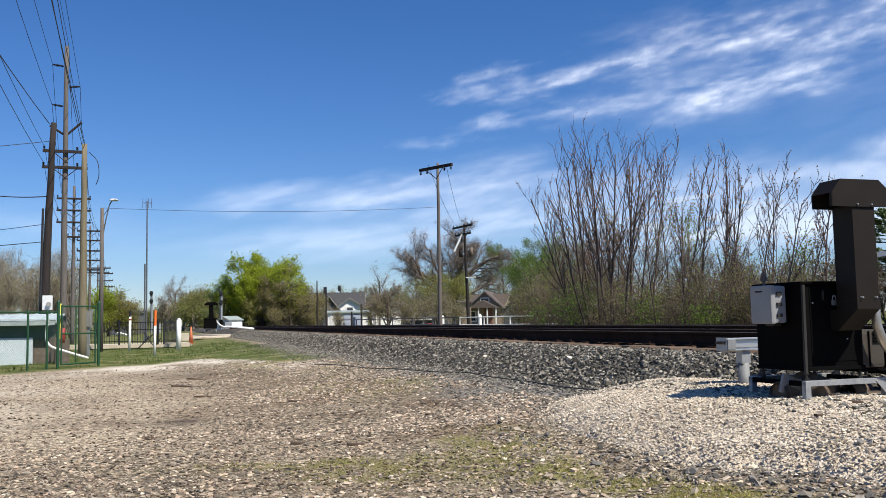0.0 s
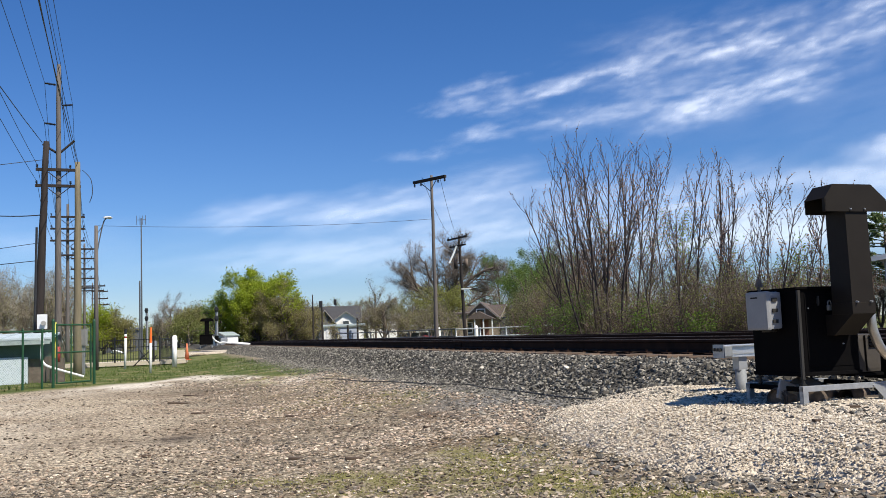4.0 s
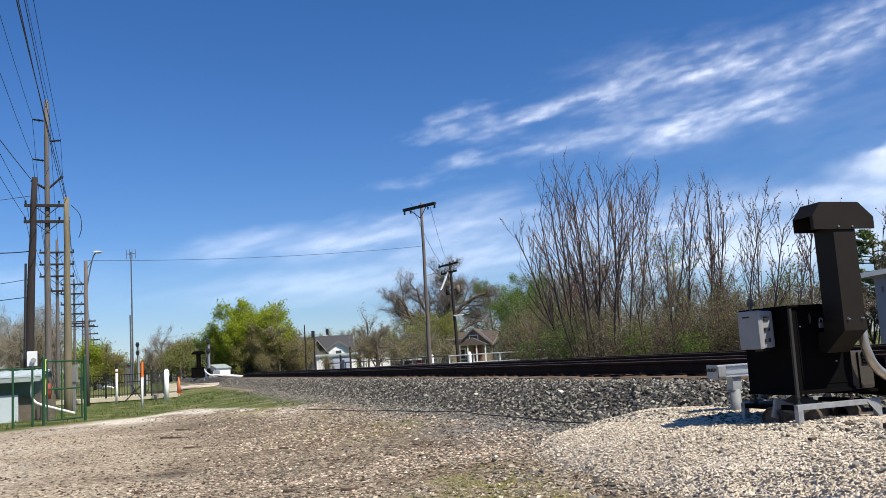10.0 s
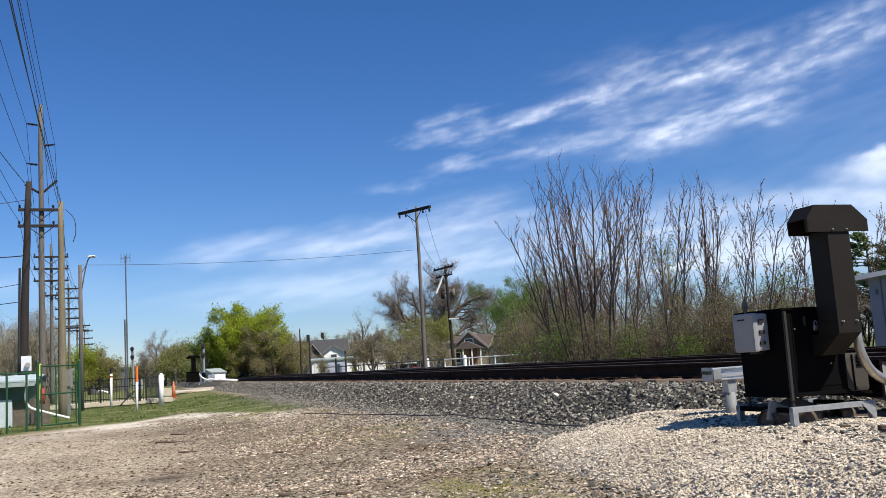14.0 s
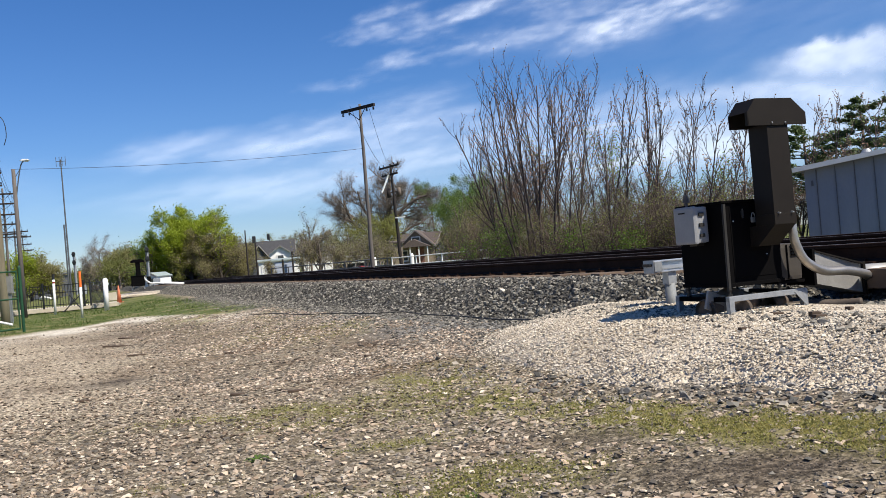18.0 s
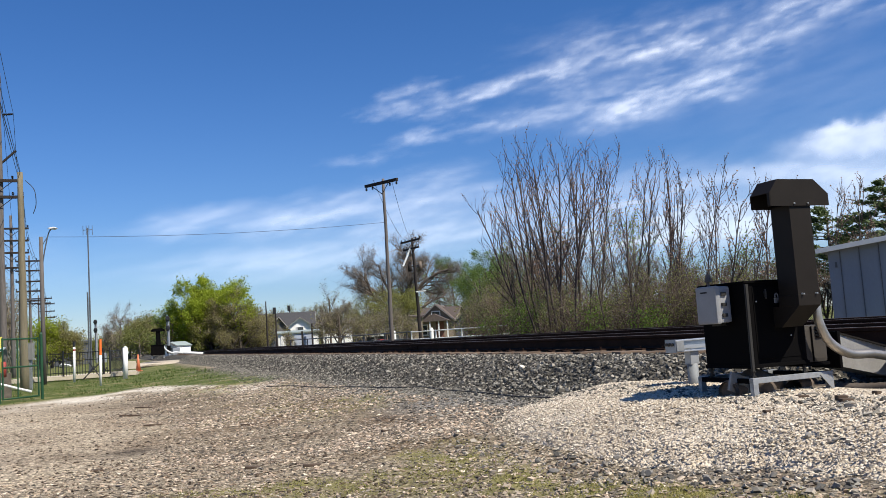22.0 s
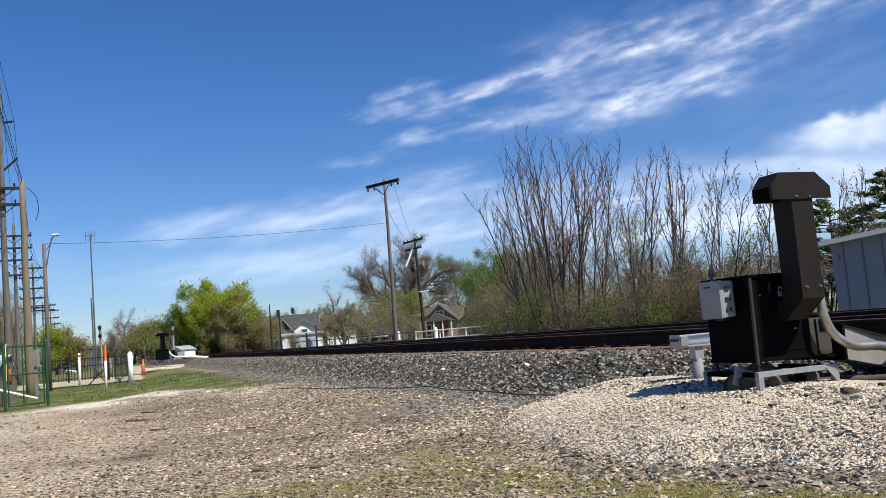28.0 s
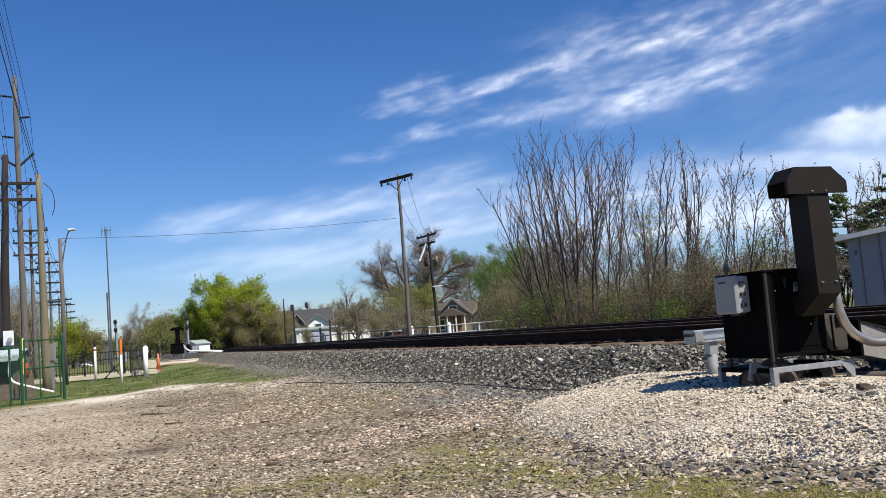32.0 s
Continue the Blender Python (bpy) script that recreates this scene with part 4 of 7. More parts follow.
def make_middle_gravel():
    """Pale and dark stones strewn over the middle of the yard."""
    n = 90000
    r = 9 * (27 / 9) ** rng.random(n)
    az = np.radians(-30 + 56 * rng.random(n))
    x, y = r * np.sin(az), r * np.cos(az)
    s, d = sd(x, y)
    clump = fbm(x * 0.5, y * 0.9, 99, 4)
    soft_ = dusty(x, y)
    keep = (mound_height(x, y) < 0.02) & (d < 4.6) & (grass_mask(x, y) < 0.3) & (dark_mask(x, y) < 0.4) & (rng.random(n) < (0.12 + 0.75 * smooth(0.42, 0.64, clump + 0.025 * d)) * (1 - 0.72 * soft_))
    x, y, r, soft_ = x[keep], y[keep], r[keep], soft_[keep]
    chips("strewn_stones", x, y, ground_height(x, y), (0.015 + 0.04 * rng.random(len(x)) ** 2.4 + 0.0012 * r) * (1 - 0.35 * soft_), M_PEBBLE, "cream and dark stones strewn over the dirt yard", "gravel", 0.6, 0.36)


make_middle_gravel()


def make_litter():
    """Dark bits of bark and twig, and crumbs of soil, strewn over the yard."""
    n = 9000
    r = 6.5 * (26 / 6.5) ** rng.random(n)
    az = np.radians(-28 + 50 * rng.random(n))
    x, y = r * np.sin(az), r * np.cos(az)
    s, d = sd(x, y)
    keep = (mound_height(x, y) < 0.01) & (d < 4.4) & (grass_mask(x, y) < 0.3) & (rng.random(n) < 0.15 + 0.85 * smooth(0.42, 0.62, fbm(x * 0.6, y * 1.0, 103, 4)))
    x, y, r = x[keep], y[keep], r[keep]
    stones("litter", x, y, ground_height(x, y), 0.014 + 0.03 * rng.random(len(x)) ** 2.5 + 0.001 * r, M_LITTER, "dark bits of bark, twig and soil on the yard", "litter", 0.45, 0.25)
    n = 6000
    x, y = 0.4 + 2.2 * rng.random(n), 3.4 + 2.1 * rng.random(n)
    keep = dark_mask(x, y) > 0.25 + 0.3 * rng.random(n)
    x, y = x[keep], y[keep]
    chips("soil_crumbs", x, y, ground_height(x, y), 0.005 + 0.014 * rng.random(len(x)) ** 2, M_CRUMB, "grey-brown crumbs of bare soil in the wheel rut", "soil", 0.8, 0.3)


make_litter()


def make_grass():
    n = 52000
    s = 24 + 30 * rng.random(n)
    d = -12 + 17 * rng.random(n)
    x, y = s * UX + d * NX, s * UY + d * NY
    keep = grass_mask(x, y) * (0.35 + fbm(x * 0.6, y * 0.6, 95, 3)) > 0.3 + 0.5 * rng.random(n)
    x, y = x[keep], y[keep]
    v, t = blades(x, y, ground_height(x, y) - 0.005, (0.025 + 0.075 * rng.random(len(x)) ** 2.5) * (0.55 + 1.1 * smooth(0.5, 0.7, fbm(x * 1.4, y * 1.4, 105, 3))), 1.1, 0.13)
    tri_mesh("grass", v, t, M_GRASS, None, "short green spring grass beside the yard", "stuff", "grass")
    n = 300000
    r = 3.6 * (30 / 3.6) ** (rng.random(n) ** 1.2)
    az = np.radians(-32 + 72 * rng.random(n))
    x, y = r * np.sin(az), r * np.cos(az)
    keep = weed_mask(x, y) > 0.12 + 0.6 * rng.random(n)
    x, y = x[keep], y[keep]
    lift = 0.005 + 0.02 * rng.random(len(x))
    v, t = leaf_quads(np.stack([x, y, mound_top(x, y) + lift], -1), 0.007 + 0.012 * rng.random(len(x)))
    tri_mesh("weeds", v, t, M_WEED, None, "low yellowish green weeds growing through the gravel", "stuff", "weeds")
    v, t = blades(x[::5], y[::5], mound_top(x[::5], y[::5]) - 0.003, 0.01 + 0.014 * rng.random(len(x[::5])), 1.7, 0.09)
    n = 60000
    s = 2.0 + 5.5 * rng.random(n)
    d = 2.78 + 0.27 * np.maximum(5.8 - s, 0) + 0.26 * rng.normal(size=n)
    gx, gy = s * UX + d * NX, s * UY + d * NY
    keep = weed_mask(gx, gy) * (1 - 0.6 * smooth(3.6, 5.5, s)) > 0.34 + 0.75 * rng.random(n)
    gx, gy = gx[keep], gy[keep]
    gv, gt = blades(gx, gy, mound_top(gx, gy) - 0.003, 0.012 + 0.02 * rng.random(len(gx)) ** 1.5, 1.6, 0.09)
    tri_mesh("verge_grass", gv, gt, M_VERGE, None, "tufted yellow-green grass along the foot of the pad", "stuff", "grass")
    tri_mesh("fine_grass", v, t, M_WEED, None, "fine short grass among the weeds", "stuff", "grass")


make_grass()

def leafy_plant(x, y, spread, seed, label):
    """A low rosette of long leaves, each bent up and over."""
    r = random.Random(seed)
    p = thing("weed_plant", pose(x, y, float(ground_height(x, y))), label, "weed", "weeds on the yard")
    for k in range(16):
        a = r.uniform(0, 2 * math.pi)
        length, wide, up = spread * r.uniform(0.6, 1.1), spread * 0.09, spread * r.uniform(0.15, 0.6)
        bm = bmesh.new()
        rows = []
        for q, w in ((0, 0.25), (0.35, 0.9), (0.7, 1.0), (1.0, 0.12)):
            at = Vector((math.cos(a), math.sin(a), 0)) * length * q + Vector((0, 0, 0.004 + up * (1.7 * q - 1.3 * q * q)))
            side = Vector((-math.sin(a), math.cos(a), 0)) * wide * w
            rows.append([bm.verts.new(at - side), bm.verts.new(at + Vector((0, 0, -0.1 * wide))), bm.verts.new(at + side)])
        for one, two in zip(rows, rows[1:]):
            for i in (0, 1):
                bm.faces.new((one[i], one[i + 1], two[i + 1], two[i]))
        part("leaf", bm, M_PLANT, p, flat=False)


leafy_plant(-0.88, 5.74, 0.1, 5, "low bright green weed growing among the stones")
leafy_plant(-0.42, 4.42, 0.07, 6, "small bright green weed growing among the stones")
leafy_plant(0.36, 4.3, 0.06, 7, "small bright green weed growing among the stones")

# ---- track snow blower (hot air) on its pad ----
BLOWER_AT = (2.91, 7.24, 0.48)


def track_space(x, y, z):
    """A pose whose x points across the tracks and whose y runs along them."""
    return Matrix(((NX, UX, 0, x), (NY, UY, 0, y), (0, 0, 1, z), (0, 0, 0, 1)))


def curve_points(points, steps=8):
    """A smooth line through points."""
    pts = [Vector(p) for p in points]
    out = []
    for i in range(len(pts) - 1):
        p0, p1, p2, p3 = pts[max(i - 1, 0)], pts[i], pts[i + 1], pts[min(i + 2, len(pts) - 1)]
        for k in range(steps):
            t = k / steps
            out.append(0.5 * ((2 * p1) + (p2 - p0) * t + (2 * p0 - 5 * p1 + 4 * p2 - p3) * t * t + (3 * p1 - p0 - 3 * p2 + p3) * t ** 3))
    out.append(pts[-1])
    return out


def blower():
    b = thing("track_blower", track_space(*BLOWER_AT), "black hot air snow blower with hooded intake on galvanised stand", "track blower")
    # stand
    for x, y in ((0.0, 0.0), (0.8, 0.0), (0.0, 0.68), (0.8, 0.68)):
        bm = box((0.05, 0.008, 0.205), (x, y - 0.02, 0.063))
        add_box(bm, (0.008, 0.045, 0.205), (x - 0.021, y, 0.063))
        add_box(bm, (0.09, 0.09, 0.008), (x, y, -0.025))
        part("stand_leg", bm, M_GALV, b, "galvanised angle leg")
    for size, at in (((0.85, 0.045, 0.045), (0.4, 0, 0.148)), ((0.85, 0.045, 0.045), (0.4, 0.68, 0.148))):
        part("stand_rail", box(size, at, bevel=0.004), M_GALV, b, "galvanised stand rail")
    for x in (0.0, 0.8):
        part("stand_rail", box((0.04, 0.66, 0.04), (x, 0.34, 0.145), bevel=0.004), M_BLACK, b)
    part("brace", add_prism(bmesh.new(), ((0.68, 0.148), (0.8, 0.148), (0.8, 0.02)), 0.006, pose(0, -0.028, 0)), M_GALV, b)
    for x, y in ((0.03, 0.03), (0.57, 0.03), (0.03, 0.57), (0.57, 0.57)):
        bm = rod((x, y, 0.15), (x, y, 0.25), 0.012, None, 8)
        for z in (0.18, 0.228):
            add_rod(bm, (x, y, z - 0.008), (x, y, z + 0.008), 0.022, None, 6)
        part("mounting_stud", bm, M_ANGLE, b, "threaded stud with nuts under the casing")
    # casing
    bm = box((0.6, 0.58, 0.7), (0.3, 0.3, 0.61), bevel=0.006)
    body = part("casing", bm, M_BLACK, b)
    part("casing_lid", box((0.64, 0.62, 0.018), (0.305, 0.3, 0.968), bevel=0.004), M_BLACK, body)
    part("casing_lip", box((0.62, 0.6, 0.03), (0.3, 0.3, 0.262), bevel=0.004), M_BLACK, body)
    part("door_panel", box((0.46, 0.006, 0.6), (0.31, 0.008, 0.62), bevel=0.002), M_BLACK, body)
    bm = box((0.024, 0.006, 0.72), (0.006, -0.012, 0.59), (0, 0.8, 0))
    add_box(bm, (0.005, 0.014, 0.72), (-0.006, -0.004, 0.59), (0, 0.8, 0))
    part("corner_angle", bm, M_ANGLE, body, "grey weathered corner angle")
    for x, z in ((0.1, 0.8), (0.43, 0.5)):
        part("bolt", rod((x, 0.0, z), (x, -0.01, z), 0.006, None, 8), M_GALV, body)
    bm = bmesh.new()
    add_rod(bm, (0.2, -0.01, 0.82), (0.2, -0.01, 0.9), 0.008, None, 6)
    add_box(bm, (0.02, 0.015, 0.05), (0.2, -0.008, 0.86))
    part("latch", bm, M_ANGLE, body, "dull steel latch")
    lock = part("padlock", box((0.045, 0.02, 0.045), (0.31, -0.014, 0.8), bevel=0.005), M_GALV, body, "small steel padlock")
    tb = Tubes()
    tb.add([(0.31 + 0.017 * math.cos(a), -0.014, 0.825 + 0.035 * math.sin(a)) for a in np.linspace(0, math.pi, 11)], [0.005] * 11, 6)
    tb.make("shackle", M_GALV, lock)
    # fan housing and outlet
    bm = box((0.27, 0.5, 0.32), (0.69, 0.26, 0.41), bevel=0.035)
    fan = part("fan_housing", bm, M_FAN, b, "dull grey-brown fan housing")
    part("housing_seam", box((0.008, 0.012, 0.3), (0.66, 0.004, 0.41)), M_BLACK, fan)
    part("housing_foot", box((0.3, 0.5, 0.025), (0.69, 0.26, 0.235), bevel=0.004), M_BLACK, fan)
    for k in range(4):
        part("louvre", box((0.09, 0.014, 0.012), (0.75, 0.0, 0.47 + 0.028 * k), (25, 0, 0)), M_BLACK, fan)
    part("outlet_flange", box((0.03, 0.34, 0.32), (0.985, 0.2, 0.34), bevel=0.004), M_BLACK, fan)
    bm = bmesh.new()
    quads = []
    for x, z0, z1, y0, y1 in ((1.0, 0.19, 0.475, 0.05, 0.36), (1.58, 0.06, 0.315, 0.08, 0.33)):
        quads.append([bm.verts.new(p) for p in ((x, y0, z0), (x, y1, z0), (x, y1, z1), (x, y0, z1))])
    bm.faces.new(quads[0])
    bm.faces.new(quads[1])
    for i in range(4):
        bm.faces.new((quads[0][i], quads[0][(i + 1) % 4], quads[1][(i + 1) % 4], quads[1][i]))
    bmesh.ops.recalc_face_normals(bm, faces=bm.faces)
    taper = part("tapered_duct", bm, M_GREYP, b, "tapered sheet metal duct")
    part("duct_flange", box((0.58, 0.03, 0.014), (1.29, 0.055, 0.402), (0, 15.4, 0)), M_DUCT, taper)
    part("duct_flange", box((0.03, 0.3, 0.3), (1.595, 0.2, 0.19), bevel=0.003), M_DUCT, taper)
    part("air_pipe", rod((1.61, 0.2, 0.19), (2.3, 0.2, 0.165), 0.12, None, 28), M_TUBE, b, "bright round air pipe", flat=False)
    # intake: upright duct, elbow, hood
    bm = box((0.22, 0.22, 0.76), (0.39, -0.19, 1.2), bevel=0.003)
    duct = part("intake_duct", bm, M_DUCT, b, "dark bronze intake duct")
    part("duct_collar", box((0.23, 0.23, 0.09), (0.39, -0.19, 0.785), bevel=0.003), M_DUCT, duct)
    part("elbow", add_prism(bmesh.new(), ((-0.3, 0.742), (-0.08, 0.57), (0.03, 0.57), (0.03, 0.742)), 0.225, Matrix(((0, 1, 0, 0.278), (1, 0, 0, 0), (0, 0, 1, 0), (0, 0, 0, 1)))), M_DUCT, duct)
    outline = ((0.075, 1.56), (0.075, 1.67), (0.165, 1.782), (0.545, 1.782), (0.69, 1.66), (0.69, 1.56))
    bm = bmesh.new()
    front = [bm.verts.new((x, -0.315, z)) for x, z in outline]
    back = [bm.verts.new((x, -0.085, z)) for x, z in outline]
    for i in (0, 1, 2, 3, 4):
        bm.faces.new((front[i], front[i + 1], back[i + 1], back[i])) if i not in (0, 4) else None
    bm.faces.new(front)
    bm.faces.new(back[::-1])
    bmesh.ops.recalc_face_normals(bm, faces=bm.faces)
    hood = part("hood", bm, M_DUCT, b, "dark bronze rain hood open at both ends")
    solid = hood.modifiers.new("thickness", "SOLIDIFY")
    solid.thickness = 0.008
    part("hood_lip", box((0.012, 0.03, 0.11), (0.08, -0.3, 1.615)), M_DUCT, hood)
    part("hood_floor", box((0.22, 0.215, 0.02), (0.39, -0.19, 1.58)), M_BLACK, hood)
    for x, z in ((0.32, 1.58), (0.46, 1.58), (0.32, 0.835), (0.46, 0.835)):
        part("rivet", rod((x, -0.3, z), (x, -0.326, z), 0.009, 0.006, 8), M_GALV, duct, "bright rivet")
    # control box on the side
    bm = box((0.13, 0.26, 0.31), (-0.09, 0.29, 0.795), bevel=0.026)
    enc = part("control_box", bm, M_ENCL, b, "pale grey plastic control box with latches")
    part("cover", box((0.05, 0.27, 0.322), (-0.155, 0.29, 0.795), bevel=0.02), M_ENCL, enc)
    part("maker_mark", box((0.002, 0.09, 0.012), (-0.1815, 0.31, 0.905)), M_DUCT, enc, "small dark bar of lettering")
    for z in (0.705, 0.795, 0.885):
        part("box_latch", box((0.05, 0.014, 0.03), (-0.1, 0.153, z), bevel=0.004), M_ANGLE, enc, "dark clip latch")
    part("bracket", box((0.08, 0.1, 0.03), (-0.06, 0.29, 0.63), bevel=0.004), M_ANGLE, enc)
    bm = rod((-0.05, 0.4, 0.92), (-0.05, 0.4, 1.0), 0.012, None, 8)
    add_rod(bm, (-0.05, 0.4, 1.0), (-0.05, 0.4, 1.07), 0.035, 0.02, 10)
    part("sensor", bm, M_RUSTPIPE, enc, "small sensor on a stub pipe")
    # ribbed hose
    line = curve_points(((0.6, 0.02, 0.8), (0.63, -0.1, 0.76), (0.64, -0.12, 0.59), (0.73, -0.12, 0.42), (0.93, -0.12, 0.31), (1.22, -0.1, 0.285), (1.48, -0.06, 0.235), (1.58, 0.02, 0.21)), 26)
    tb = Tubes()
    tb.add(line, [0.036 + (0.004 if i % 2 else 0.0) for i in range(len(line))], 14)
    tb.make("hose", M_HOSE, b, "silver ribbed hose")
    return b


blower()


def under_stand():
    g = "spare pipes"
    p = thing("old_pipe", track_space(*BLOWER_AT) @ pose(-0.1, 0.22, 0.06, 0, 0, -70), "short rusty round pipe lying under the stand", "pipe", g)
    bm = bmesh.new()
    add_rod(bm, (0, 0, 0), (0, 0.5, 0), 0.085, None, 22, caps=False)
    add_rod(bm, (0, 0.5, 0), (0, 0, 0), 0.075, None, 22, caps=False)
    part("pipe_wall", bm, M_RUSTPIPE, p, flat=False)
    part("collar", rod((0, 0.03, 0), (0, 0.07, 0), 0.095, None, 22), M_RUSTPIPE, p)
    p2 = thing("old_pipe", track_space(*BLOWER_AT) @ pose(0.52, 0.12, 0.045, 0, 0, -60), "short rusty round pipe lying under the stand", "pipe", g)
    bm = bmesh.new()
    add_rod(bm, (0, 0, 0), (0, 0.45, 0), 0.07, None, 22, caps=False)
    add_rod(bm, (0, 0.45, 0), (0, 0, 0), 0.06, None, 22, caps=False)
    part("pipe_wall", bm, M_RUSTPIPE, p2, flat=False)
    c = thing("pipe_reducer", track_space(*BLOWER_AT) @ pose(0.33, 0.25, 0.06, 0, 0, 20), "brown sheet metal pipe reducer lying on gravel", "pipe reducer")
    part("cone", rod((-0.2, 0, 0.03), (0.22, 0, 0.0), 0.15, 0.08, 24), M_RUSTPIPE, c, flat=False)
    f = thing("metal_fitting", track_space(*BLOWER_AT) @ pose(0.02, 0.2, 0.03, 0, 0, 10), "pale folded sheet metal fitting under the stand", "fitting")
    bm = box((0.26, 0.02, 0.16), (0, 0, 0.08), (0, 20, 0), bevel=0.003)
    add_box(bm, (0.02, 0.12, 0.16), (0.1, 0.05, 0.06))
    part("plate", bm, M_GREYP, f)
    tb = Tubes()
    line = curve_points(((0.6, 0.32, 0.02), (0.85, 0.2, 0.0), (1.02, 0.06, 0.005), (1.16, -0.06, -0.005), (1.26, -0.2, 0.0)), 6)
    tb.add([track_space(*BLOWER_AT) @ Vector(q) for q in line], [0.042 + (0.004 if i % 2 else 0) for i in range(len(line))], 12)
    tagged(tb.make("old_hose", M_OLDHOSE), "worn brown flexible hose lying on the gravel", "hose")
    # timber offcuts and half bricks beside the stand
    for k, (x, y, sz, az, mat, kind, label) in enumerate((
            (0.01, -0.95, (0.1, 0.05, 0.028), 14, M_WOODBIT, "brick_piece", "broken brown brick on pale gravel"), (0.03, -0.89, (0.085, 0.045, 0.046), 10, M_WOODBIT, "brick_piece", "broken brown brick on pale gravel"),
            (0.08, -0.45, (0.09, 0.05, 0.025), -12, M_WOODBIT, "wood_block", "weathered wooden block on pale gravel"), (0.44, -0.83, (0.06, 0.045, 0.03), 30, M_WOODBIT, "brick_piece", "small brick fragment on pale gravel"),
            (-0.55, -0.78, (0.07, 0.045, 0.02), 12, M_WOODBIT, "wood_block", "small weathered wood chip on pale gravel"))):
        w = track_space(*BLOWER_AT) @ Vector((x, y, 0))
        z = float(mound_top(w.x, w.y))
        part(kind, box(sz, (0, 0, sz[2] / 2), (4, 3, 0), bevel=0.006), mat)
        ob = scene.collection.objects[-1]
        ob.matrix_world = pose(w.x, w.y, z, 0, 0, az)
        tagged(ob, label, "brick" if "brick" in kind else "wood block")


under_stand()


def beam_post():
    """A galvanised pipe post with an aluminium beam on its head, behind the blower."""
    x, y = 2.919, 8.772
    p = thing("beam_post", track_space(x, y, float(mound_top(x, y)) - 0.097), "galvanised pipe post carrying an aluminium beam", "post")
    part("post", rod((0, 0, -0.1), (0, 0, 0.3), 0.055, None, 24), M_DULL, p, flat=False)
    part("saddle", box((0.1, 0.1, 0.14), (0, 0, 0.36), bevel=0.006), M_GALV, p)
    bm = box((1.5, 0.16, 0.014), (0.52, 0, 0.535), bevel=0.003)
    add_box(bm, (1.5, 0.16, 0.014), (0.52, 0, 0.43), bevel=0.003)
    add_box(bm, (1.5, 0.014, 0.1), (0.52, -0.03, 0.482))
    add_box(bm, (1.5, 0.014, 0.03), (0.52, -0.07, 0.475))
    beam = part("beam", bm, M_ALU, p, "pale aluminium channel beam")
    part("clamp", box((0.09, 0.19, 0.1), (-0.19, 0, 0.482), bevel=0.004), M_DULL, beam, "dull steel clamp on the beam end")
    part("end_plate", box((0.016, 0.17, 0.13), (-0.235, 0, 0.483), bevel=0.003), M_GALV, beam)
    for dy in (-0.05, 0.0, 0.05):
        part("bolt", rod((-0.24, dy, 0.5), (-0.27, dy, 0.5), 0.016, None, 6), M_ANGLE, beam)


beam_post()


def lump(size, seed, flat=0.7):
    r = random.Random(seed)
    bm = bmesh.new()
    bmesh.ops.create_icosphere(bm, subdivisions=2, radius=size / 2)
    axes = [Vector((r.gauss(0, 1), r.gauss(0, 1), r.gauss(0, 1))).normalized() for _ in range(9)]
    cuts = [size * r.uniform(0.16, 0.34) for _ in axes]
    for v in bm.verts:
        for a, c in zip(axes, cuts):
            over = v.co.dot(a) - c
            if over > 0:
                v.co -= a * over
        v.co.z *= flat
    return bm


